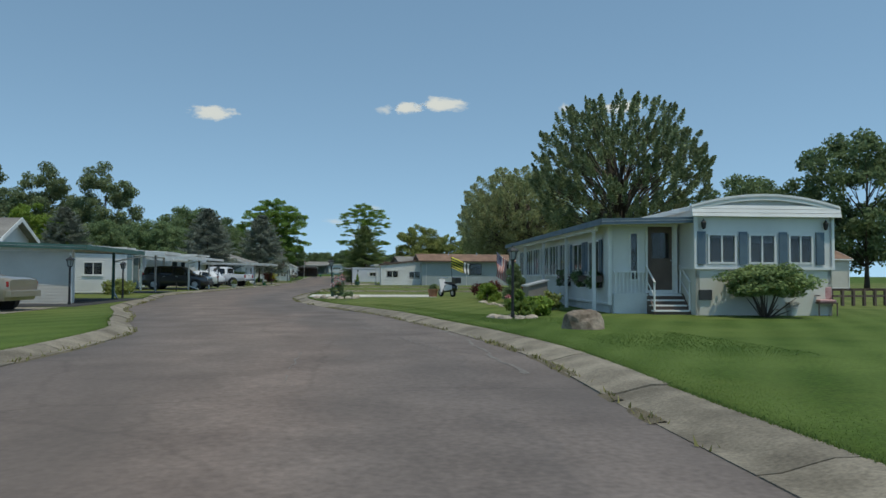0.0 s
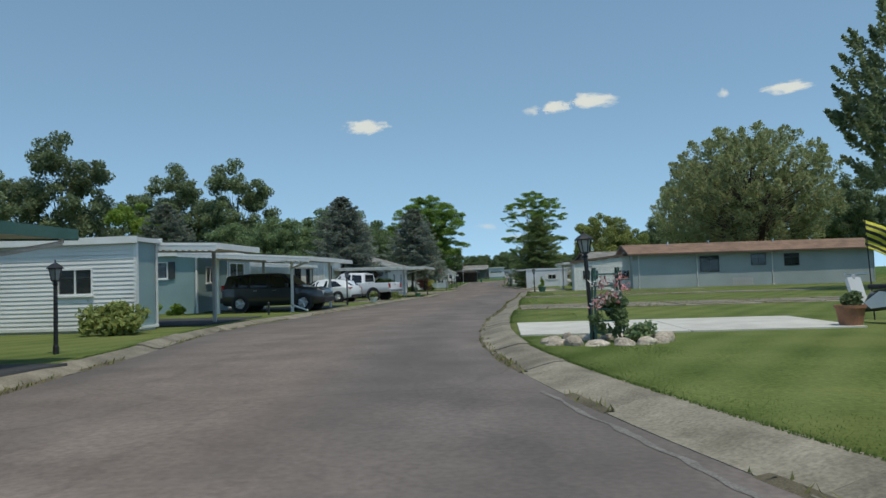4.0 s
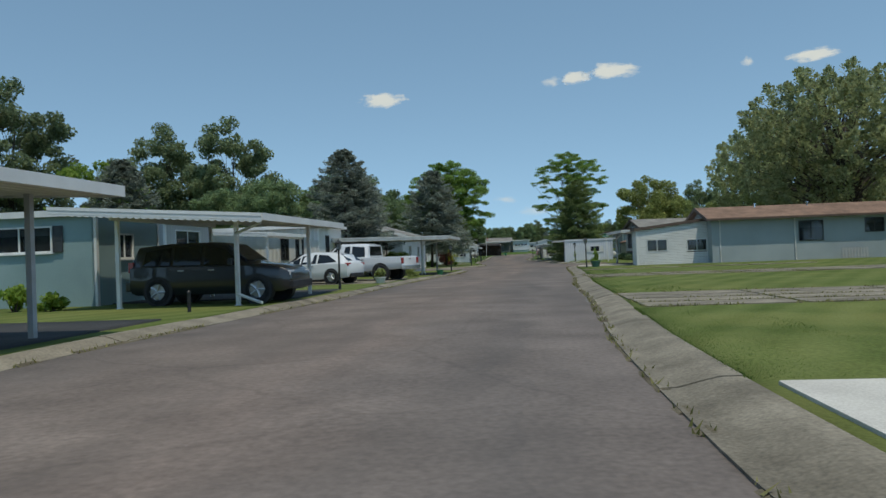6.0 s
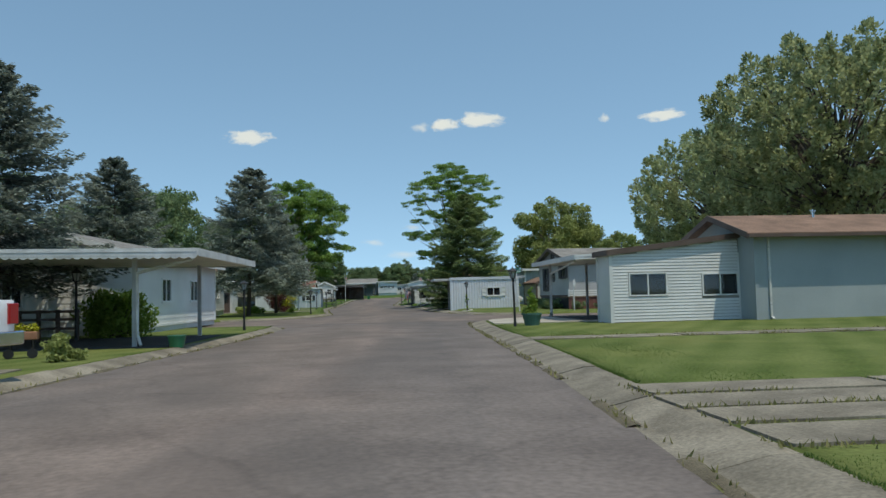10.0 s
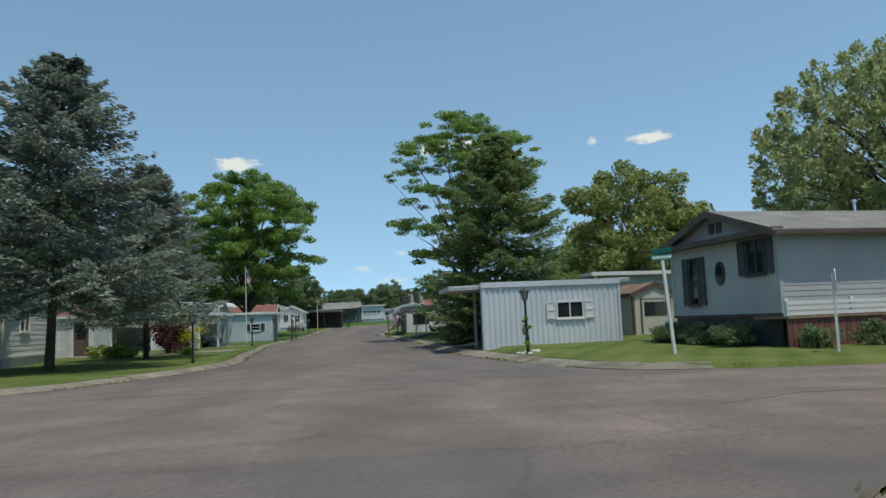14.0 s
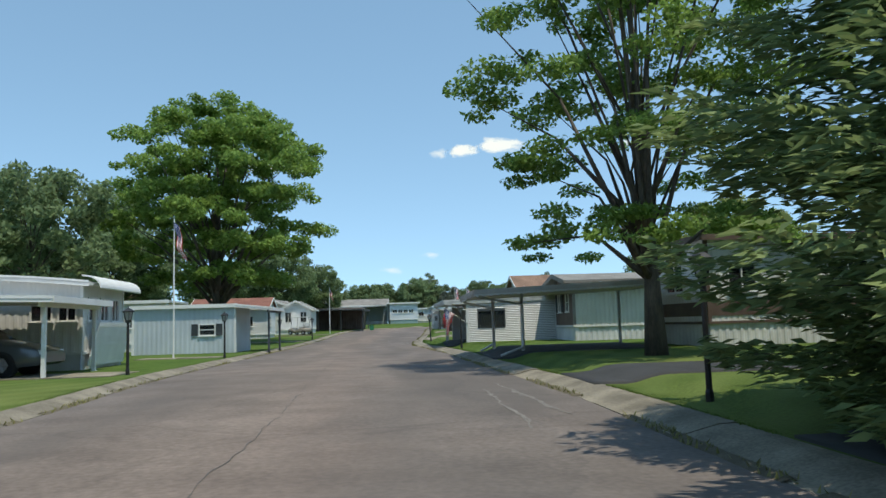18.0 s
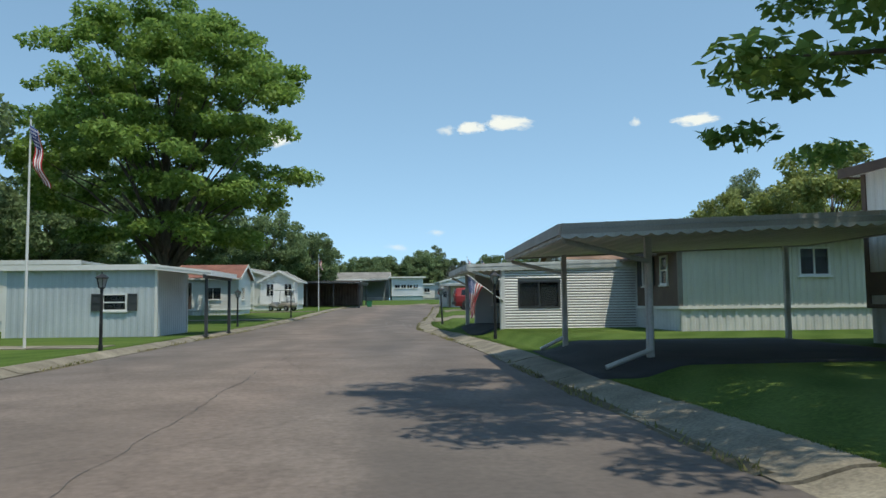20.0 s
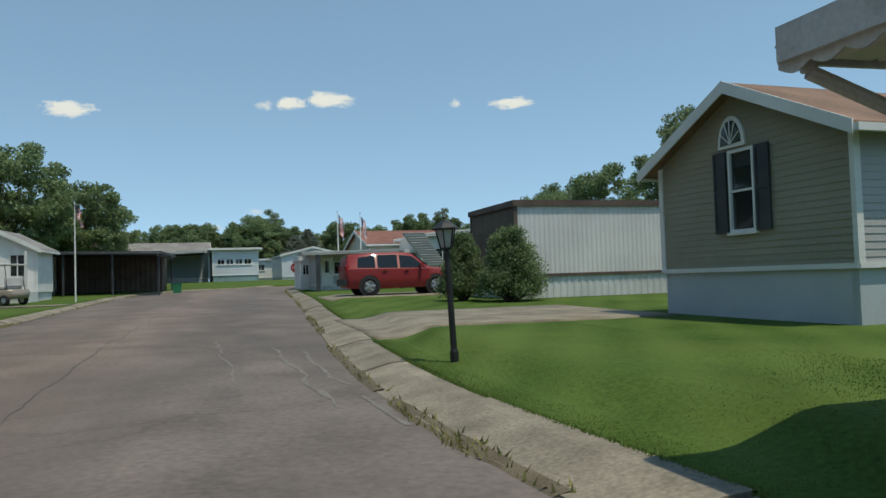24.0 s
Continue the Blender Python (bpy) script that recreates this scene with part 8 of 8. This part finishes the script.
goose(at(4.4, 155.6))


def arched_window(parent, m):
    bm = BM()
    n = 10
    outer = [(0.31 + 0.33 * math.cos(math.pi * k / n), 0.5 * math.sin(math.pi * k / n)) for k in range(n + 1)]
    prism(bm, [(-0.02, -0.05), (0.64, -0.05)] + [(max(-0.02, min(0.64, x)), z) for x, z in outer], "y", -0.045, 0.0)
    win = part("arched_window", bm, "white_paint", parent, "white arched window head")
    win.matrix_basis = m
    part("pane", prism(BM(), [(0.05, 0.0)] + [(0.31 + 0.25 * math.cos(math.pi * k / n), 0.02 + 0.40 * math.sin(math.pi * k / n)) for k in range(n + 1)][::-1] + [(0.57, 0.0)][:0], "y", -0.06, -0.046), "window_glass", win)
    for a in (0.5, 1.07, 1.57, 2.07, 2.64):
        part("glazing_bar", tube(BM(), (0.31, -0.065, 0.0), (0.31 + 0.26 * math.cos(a), -0.065, 0.42 * math.sin(a)), 0.012, 0.012, 5), "white_paint", win)


arched_window(gable_home, pose(1.8, 0, 3.14))


def oval_window(parent, m):
    bm = BM()
    n = 20
    prism(bm, [(0.24 * math.cos(2 * math.pi * k / n), 0.36 * math.sin(2 * math.pi * k / n)) for k in range(n)], "y", -0.05, 0.0)
    win = part("oval_window", bm, "dark_trim", parent, "dark oval window frame")
    win.matrix_basis = m
    part("pane", prism(BM(), [(0.17 * math.cos(2 * math.pi * k / n), 0.28 * math.sin(2 * math.pi * k / n)) for k in range(n)], "y", -0.058, -0.052), "window_glass", win)


oval_window(grey_home, side_matrix("left", 13, 5.3) @ pose(2.7, 0, 2.1))
for k in range(2):
    part("gable_vent", box(BM(), 2.3 + k * 0.38, -0.05, 3.3, 2.54 + k * 0.38, -0.01, 3.62), "dark_trim", grey_home).matrix_basis = side_matrix("left", 13, 5.3)


def meter_pipe(m):
    root = thing("roof_vent", m, "small metal roof vent pipe", "vent pipe", "roof vents")
    part("pipe", lathe(BM(), [(0.05, -0.3), (0.05, 0.25), (0.09, 0.26), (0.09, 0.33), (0.0, 0.36)], 10), "chrome", root)
    return root


for x, y, z in ((12.0, 90.5, 3.72), (15.5, 90.7, 3.72), (21.0, 91.0, 3.72), (12.0, 113.6, 4.15), (-21.0, 60, 3.0), (-22.0, 67.5, 3.4), (-20.5, 81.6, 3.15), (-16.5, 46.8, 2.6)):
    meter_pipe(pose(x, y, z))

# ---- things in the yards, west side ----
bush("ornamental_grass", at(-12.4, 43.0), 0.85, 0.75, 81, "leaf_olive", "mound of ornamental grass at the house corner", 2400, 0.09, 18, "ornamental grass")
bush("garden_plants", at(-18.0, 56.5), 0.5, 0.7, 82, "leaf_bright", "leafy garden plants at the teal wall", 900, 0.07, 10)
bush("garden_plants", at(-16.8, 56.3), 0.45, 0.6, 83, "leaf_bright", "leafy garden plants at the teal wall", 900, 0.07, 10)
bush("round_bush", at(-10.15, 78.8), 0.42, 0.5, 84, "leaf_olive", "small round pale green bush", 1300, 0.045, 14)
bush("yew_hedge", at(-12.6, 88.6), 1.25, 1.45, 85, "leaf_bright", "large feathery green hedge under the carport edge", 6000, 0.07, 30)
bush("hosta_plants", at(-14.8, 126.6), 0.8, 0.5, 86, "leaf_bright", "pale green hosta plants", 900, 0.10, 12)
bush("hosta_plants", at(-16.2, 128.0), 0.7, 0.5, 87, "leaf_olive", "leafy bed plants beside the lawn", 900, 0.09, 12)
bush("barberry_bush", at(-13.6, 130.4), 1.35, 1.55, 88, "leaf_red", "dark red barberry bush", 4200, 0.06, 26)
bush("golden_bush", at(-13.2, 131.3), 1.15, 2.15, 89, "leaf_yellow", "golden yellow shrub top", 2600, 0.06, 22)
bush("flower_bed", at(-12.0, 127.6), 0.5, 0.35, 90, "leaf_bright", "low flowers on the lawn edge", 600, 0.05, 10)


def tub(m):
    root = thing("green_tub", m, "low green plastic tub beside the drive", "tub")
    part("body", lathe(BM(), [(0.26, 0), (0.34, 0.42), (0.36, 0.42), (0.36, 0.46), (0.31, 0.46), (0.25, 0.06), (0, 0.06)], 20), "green_plastic", root)
    part("rim", lathe(BM(), [(0.34, 0.43), (0.37, 0.44), (0.37, 0.47), (0.34, 0.475)], 20), "green_plastic", root)
    return root


tub(at(-8.95, 82.2) @ Matrix.Scale(0.62, 4))


def flower_cart(m):
    root = thing("flower_cart", m, "orange flower cart ornament on black wheels", "garden ornament")
    part("tray", box(BM(), -0.3, -0.15, 0.38, 0.3, 0.15, 0.55), "terracotta", root, bevel=0.02)
    for x in (-0.22, 0.22):
        for y in (-0.12, 0.12):
            part("leg", tube(BM(), (x, y, 0.0), (x, y, 0.4), 0.015, 0.015, 6), "black_iron", root)
        part("wheel", tube(BM(), (x, -0.17, 0.1), (x, -0.14, 0.1), 0.1, 0.1, 14), "black_iron", root)
    v, f = leaf_cloud([(x, 0, 0.62) for x in (-0.2, 0, 0.2)], [0.13] * 3, 260, 0.04, 92)
    fast_mesh("blossoms", v, f, "leaf_yellow", root)
    return root


flower_cart(at(-11.5, 80.0, 15))


def dark_fence(m, w, h, label):
    root = thing("deck_fence", m, label, "fence")
    for k in range(int(w / 0.55) + 1):
        part("fence_post", box(BM(), k * 0.55, 0, 0, k * 0.55 + 0.1, 0.1, h), "brown_trim", root)
    for z in (0.35, 0.62, h - 0.1):
        part("fence_rail", box(BM(), 0, 0.02, z, w + 0.1, 0.06, z + 0.08), "brown_trim", root)
    return root


dark_fence(at(-17.5, 86.6, 0), 4.4, 0.95, "dark brown open deck fence under the carport")
dark_fence(at(17.5, 27.5, 10), 9.0, 0.7, "low dark rail fence behind the porch home")


def golf_cart(m):
    root = thing("golf_cart", m, "small golf cart parked by the porch", "golf cart")
    for x in (-0.5, 0.5):
        for y in (-0.8, 0.8):
            w = part("wheel", BMwheel(0.22, 0.18), "rubber", root, smooth=True)
            w.matrix_basis = pose(x, y, 0.22)
            part("rim", tube(BM(), (-0.07, 0, 0), (0.07, 0, 0), 0.12, 0.12, 12), "rim_metal", w)
    part("body", hull([(-1.15, 0.3, 0.6, 0.68, 0.5, 0.45), (-0.3, 0.25, 0.62, 0.72, 0.58, 0.5), (0.2, 0.22, 0.34, 0.38, 0.58, 0.5), (0.75, 0.25, 0.6, 0.75, 0.55, 0.45), (1.15, 0.3, 0.5, 0.56, 0.45, 0.38)]), "paint_gold", root, smooth=True)
    part("seat", box(BM(), -0.5, -0.75, 0.7, 0.5, -0.2, 0.82), "old_white", root, bevel=0.03)
    part("backrest", box(BM(), -0.5, -0.85, 0.82, 0.5, -0.75, 1.2), "old_white", root, bevel=0.03)
    for x in (-0.48, 0.48):
        for y in (-0.9, 0.75):
            part("roof_post", tube(BM(), (x, y, 0.65), (x * 0.95, y * 0.85, 1.72), 0.02, 0.02, 6), "black_iron", root)
    part("roof", box(BM(), -0.58, -1.0, 1.72, 0.58, 0.85, 1.78), "old_white", root, bevel=0.03)
    return root


golf_cart(at(-14.3, 195.6, 60))


def porch_rail(m, w, label):
    root = thing("porch_railing", m, label, "railing")
    for z in (0.5, 1.2):
        part("rail", box(BM(), 0, 0, z, w, 0.05, z + 0.06), "white_paint", root)
    for k in range(int(w / 0.14)):
        part("baluster", box(BM(), k * 0.14, 0.01, 0.5, k * 0.14 + 0.04, 0.04, 1.2), "white_paint", root)
    for x in (0, w - 0.1):
        part("rail_post", box(BM(), x, -0.02, 0, x + 0.1, 0.07, 2.4), "white_paint", root)
    return root


porch_rail(at(-17.2, 197.6, -4), 3.6, "white porch railing with balusters")
part("porch_floor", box(BM(), 0, 0, 0, 3.6, 1.5, 0.5), "white_paint", None).matrix_basis = at(-17.2, 197.7, -4)
tagged(bpy.data.objects["porch_floor"], "raised white porch floor before the gabled home", "porch")
bn = thing("recycling_bin", at(-7.6, 205.5), "bright green recycling bin at the kerb", "bin")
part("body", prism(BM(), [(-0.22, 0), (0.22, 0), (0.27, 0.55), (-0.27, 0.55)], "y", -0.18, 0.18), "green_plastic", bn)
part("rim", box(BM(), -0.29, -0.2, 0.55, 0.29, 0.2, 0.59), "green_plastic", bn)

# ---- far homes and woods ----
house("house", at(34, 62, 10), 12, 7, 2.9, "brown-roofed house beyond the lawns", "tan_siding", "plain", skirt=0.2, roof="gable_side", pitch_h=1.4, roof_mat="brown_shingle", windows=[("front", 3, 1.1, 1.2, 1.1), ("left", 2.5, 1.1, 1.2, 1.1)], category="house", show=())
copy_thing(dark_tree, at(-26.0, 165.5, 75) @ Matrix.Scale(0.8, 4))
copy_thing(dark_tree, at(42.5, 76, 40) @ Matrix.Scale(0.84, 4))
copy_thing(dark_tree, at(52, 70, 110) @ Matrix.Scale(1.1, 4))
far_kinds = [dark_tree, oak, green, bright, round_tree, blue]
rng = random.Random(21)
spots = []
for k in range(66):
    spots.append((-105 + k * 3.2 + rng.uniform(-2.0, 2.0), 258 + rng.uniform(-6, 30), rng.choice((0, 0, 1, 2, 2, 5)), rng.uniform(0.36, 0.56)))
for k in range(27):
    spots.append((-27 + k * 1.9 + rng.uniform(-0.7, 0.7), 259 + rng.uniform(-5, 6), *rng.choice(((0, 0.46), (2, 0.8), (1, 0.36), (2, 0.86), (5, 0.6)))))
for k in range(24):
    spots.append((-46 - rng.uniform(0, 14), 22 + k * 9.2 + rng.uniform(-3, 3), rng.choice((0, 0, 1, 2, 2, 5)), rng.uniform(0.7, 0.95)))
for k in range(16):
    spots.append((38 + rng.uniform(0, 22), 130 + k * 9 + rng.uniform(-3, 3), rng.choice((0, 1, 2, 4)), rng.uniform(0.65, 0.9)))
spots += [(-27, 215, 0, 0.82), (-20.5, 221, 0, 0.8), (-16.5, 229, 2, 1.0), (-33, 200, 0, 1.0), (-24, 226, 2, 1.1), (-18, 240, 3, 0.9), (-30, 188, 2, 1.3), (14, 236, 0, 0.48), (20, 244, 1, 0.4), (-9, 248, 2, 0.62), (3, 250, 5, 0.5), (-2, 255, 0, 0.42),
          (-30, 58, 3, 0.8), (-38, 66, 0, 0.7), (-25, 106, 2, 1.0), (-30, 84, 5, 0.8), (24, 195, 4, 0.7), (12, 197, 2, 0.62), (23, 178, 4, 0.72)]
for x, y, k, s in spots:
    y += 13 if 93 < y < 109 else 0                   # the side street stays clear
    copy_thing(far_kinds[k], at(x, y, rng.uniform(0, 360)) @ Matrix.Scale(s * {2: 0.58, 4: 1.45}.get(k, 1.0) * rng.uniform(0.92, 1.08), 4))


# ---- clouds, far off ----
def cloud(x, z, w, h, seed, label, tilt=0.0, thin=0.0):
    m = bpy.data.materials.new("cloud_glow")
    m.use_nodes = True
    n, l = m.node_tree.nodes, m.node_tree.links
    n.clear()
    tc, mp, noi = n.new("ShaderNodeTexCoord"), n.new("ShaderNodeMapping"), n.new("ShaderNodeTexNoise")
    l.new(tc.outputs["Object"], mp.inputs[0])
    mp.inputs["Scale"].default_value = (1.6 / w * 2, 1, 2.2 / h)
    mp.inputs["Location"].default_value = (seed * 3.1, seed, seed * 1.7)
    noi.inputs["Scale"].default_value, noi.inputs["Detail"].default_value, noi.inputs["Roughness"].default_value = 1.0, 6, 0.6
    l.new(mp.outputs[0], noi.inputs["Vector"])
    ln, mp2 = n.new("ShaderNodeVectorMath"), n.new("ShaderNodeMapping")
    mp2.inputs["Scale"].default_value = (2 / w, 1, 2 / h)
    ln.operation = "LENGTH"
    l.new(tc.outputs["Object"], mp2.inputs[0])
    l.new(mp2.outputs[0], ln.inputs[0])
    sub = n.new("ShaderNodeMath")
    sub.operation = "SUBTRACT"
    l.new(noi.outputs["Fac"], sub.inputs[0])
    sc = n.new("ShaderNodeMath")
    sc.operation = "MULTIPLY"
    sc.inputs[1].default_value = 0.62
    l.new(ln.outputs["Value"], sc.inputs[0])
    l.new(sc.outputs[0], sub.inputs[1])
    rp = n.new("ShaderNodeMapRange")
    rp.inputs["From Min"].default_value, rp.inputs["From Max"].default_value = 0.02 + thin * 0.1, 0.24 + thin * 0.3
    rp.inputs["To Max"].default_value = 0.9 - thin * 0.5
    l.new(sub.outputs[0], rp.inputs["Value"])
    em, tr, mx, out = n.new("ShaderNodeEmission"), n.new("ShaderNodeBsdfTransparent"), n.new("ShaderNodeMixShader"), n.new("ShaderNodeOutputMaterial")
    # emission stands for sunlight on the cloud; the card itself is unlit
    em.inputs["Color"].default_value, em.inputs["Strength"].default_value = (0.82, 0.86, 0.90, 1), 0.66
    l.new(rp.outputs[0], mx.inputs[0])
    l.new(tr.outputs[0], mx.inputs[1])
    l.new(em.outputs[0], mx.inputs[2])
    l.new(mx.outputs[0], out.inputs["Surface"])
    bm = BM()
    prism(bm, [(-w / 2, -h / 2), (w / 2, -h / 2), (w / 2, h / 2), (-w / 2, h / 2)], "y", 0, 0.5)
    ob = part("backdrop_cloud", bm, m)
    ob.matrix_basis = pose(x, 3000, z, 0, -tilt, 0)
    ob.visible_shadow = False
    tagged(ob, label, "cloud", "small clouds", "structure")


cloud(-541, 634, 240, 80, 1, "small white summer cloud far away")
cloud(385, 698, 260, 78, 2, "small white summer cloud far away")
cloud(232, 676, 150, 70, 3, "small white summer cloud far away")
cloud(135, 668, 120, 60, 4, "thin faint wisp of cloud", 0, 0.6)
cloud(1127, 712, 270, 62, 5, "narrow white cloud far away", 6)
cloud(880, 700, 70, 60, 6, "thin faint wisp of cloud", 0, 0.6)
cloud(60, 165, 260, 60, 7, "thin faint wisp of cloud", 0, 0.95)
cloud(-60, 215, 160, 50, 8, "thin faint wisp of cloud", 0, 0.95)
cloud(90, 270, 120, 40, 9, "thin faint wisp of cloud", 0, 0.95)


# ---- grass blades along the street ----
def blades():
    rng = np.random.default_rng(5)
    P = []
    for edge, sg, lo, hi, n, reach in ((east, 1, -2, 205, 90000, 0.5), (west, -1, 5, 205, 60000, 0.5), (east, 1, 2, 22, 45000, 3.5), (east, 1, 22, 90, 60000, 2.0), (east, 1, 148, 176, 75000, 3.5)):
        y = rng.uniform(lo, hi, n)
        u = rng.random(n) ** (2.5 if reach < 1 else 1.3) * reach
        x = np.array([edge(v) for v in y]) + sg * ((KERB if sg > 0 else KERB_WEST) + 0.02 + u)
        h = np.where(u < 0.06, rng.uniform(0.012, 0.04, n), rng.uniform(0.005, 0.013, n))
        P.append(np.stack([x, y, h, u], 1))
    p = np.concatenate(P)
    keep = ~(((p[:, 1] > 95.2) & (p[:, 1] < 107)))
    hard = [(-9.4, 22, 36), (0, 38.9, 43.5), (0, 51.4, 56.4), (0, 68.4, 72.4), (0, 90.5, 98), (0, 120.4, 126.2), (0, 132, 135.2), (0, 142.2, 148.4), (0, 156.5, 161.9), (0, 171, 174.4)]
    for x0, a, b in hard:
        side = p[:, 0] > -4.5 if x0 == 0 else p[:, 0] < -4.5
        keep &= ~(side & (p[:, 1] > a) & (p[:, 1] < b))
    for a, b in ((46.2, 52), (58.9, 64.7), (70.1, 77.1), (82.2, 88), (129.3, 132.3), (139.5, 141.9)):
        keep &= ~((p[:, 0] < -4.5) & (p[:, 1] > a) & (p[:, 1] < b))
    p = p[keep]
    n = len(p)
    z = np.array([lawn(v, u) for u, v in p[:, :2]])
    a = rng.uniform(0, 6.28, n)
    wd = p[:, 2] * 0.22 + 0.005
    lean = rng.normal(size=(n, 2)) * p[:, 2][:, None] * 0.45
    b0 = np.stack([p[:, 0] - np.cos(a) * wd, p[:, 1] - np.sin(a) * wd, z - 0.01], 1)
    b1 = np.stack([p[:, 0] + np.cos(a) * wd, p[:, 1] + np.sin(a) * wd, z - 0.01], 1)
    tp = np.stack([p[:, 0] + lean[:, 0], p[:, 1] + lean[:, 1], z + p[:, 2]], 1)
    v = np.stack([b0, b1, tp], 1).reshape(-1, 3)
    tagged(fast_mesh("grass_blades", v, np.arange(n * 3).reshape(-1, 3), "grass_blade"), "short green grass blades along the kerbs", "grass", kind="stuff")


def gutter_weeds():
    """Dirt and dry weeds in the seam between road and kerb."""
    rng = np.random.default_rng(8)
    V, F, B = [], [], []
    for edge, sg, skip in ((east, 1, (96.0, 108.0)), (west, -1, (95.0, 108.0))):
        ys = np.arange(-2, 212, 0.22)
        last = None
        for y in ys:
            k = noise.noise(Vector((y * 0.35, sg * 3.0, 0))) + 0.6 * noise.noise(Vector((y * 1.7, sg * 5.0, 2)))
            if k < -0.12 or skip[0] < y < skip[1]:
                last = None
                continue
            wd = 0.03 + 0.08 * max(0.0, k) + rng.uniform(0, 0.03)
            x, z = edge(y), rise(y)
            row = len(V)
            V += [(x + sg * (-0.05 - wd), y, z - 0.004), (x + sg * (-0.05 - wd * 0.3), y, z + 0.012), (x + sg * (wd * 0.3), y, z + 0.028), (x + sg * (0.02 + wd * 0.6), y, z + 0.02)]
            if last is not None:
                F += [(last + i, last + i + 1, row + i + 1, row + i) for i in range(3)]
            last = row
            for _ in range(int(3 + 26 * max(0.0, k - 0.05))):
                B.append((x + sg * rng.uniform(-0.05 - wd, 0.06), y + rng.uniform(-0.12, 0.12), z + 0.02, rng.uniform(0.02, 0.07)))
    for x0, x1, y0, y1, nx, ny in ((-1.72, 16.0, 51.6, 56.2, 6, 4), (-1.22, 16.0, 68.6, 72.2, 6, 4), (-0.3, 12.5, 81.0, 82.1, 7, 1)):
        for j in range(ny + 1):
            for x in np.arange(x0, min(x1, 9.0), 0.018):
                if noise.noise(Vector((x * 0.8, j * 7.0, y0))) > -0.1:
                    yy = y0 + (y1 - y0) * j / ny + rng.normal() * 0.05
                    B.append((x, yy, lawn(yy) + 0.02, rng.uniform(0.015, 0.06)))
        for i in range(nx + 1):
            for y in np.arange(y0, y1, 0.03):
                if noise.noise(Vector((i * 5.0, y * 0.9, 3.0))) > 0.0:
                    B.append((x0 + (x1 - x0) * i / nx + rng.normal() * 0.04, y, lawn(y) + 0.02, rng.uniform(0.015, 0.05)))
    tagged(fast_mesh("gutter_dirt", np.array(V), np.array(F), "soil", smooth=True), "dark dirt gathered along the kerb seam", "dirt", kind="stuff")
    p = np.array(B)
    n = len(p)
    a, lean = rng.uniform(0, 6.28, n), rng.normal(size=(n, 2)) * p[:, 3][:, None] * 0.6
    wd = p[:, 3] * 0.2 + 0.004
    v = np.stack([np.stack([p[:, 0] - np.cos(a) * wd, p[:, 1] - np.sin(a) * wd, p[:, 2] - 0.01], 1), np.stack([p[:, 0] + np.cos(a) * wd, p[:, 1] + np.sin(a) * wd, p[:, 2] - 0.01], 1),
                  np.stack([p[:, 0] + lean[:, 0], p[:, 1] + lean[:, 1], p[:, 2] + p[:, 3]], 1)], 1).reshape(-1, 3)
    tagged(fast_mesh("kerb_weeds", v, np.arange(n * 3).reshape(-1, 3), "dry_grass"), "dry yellow-green weeds in the kerb seam", "weeds", kind="stuff")


blades()
gutter_weeds()
build_kerbs()
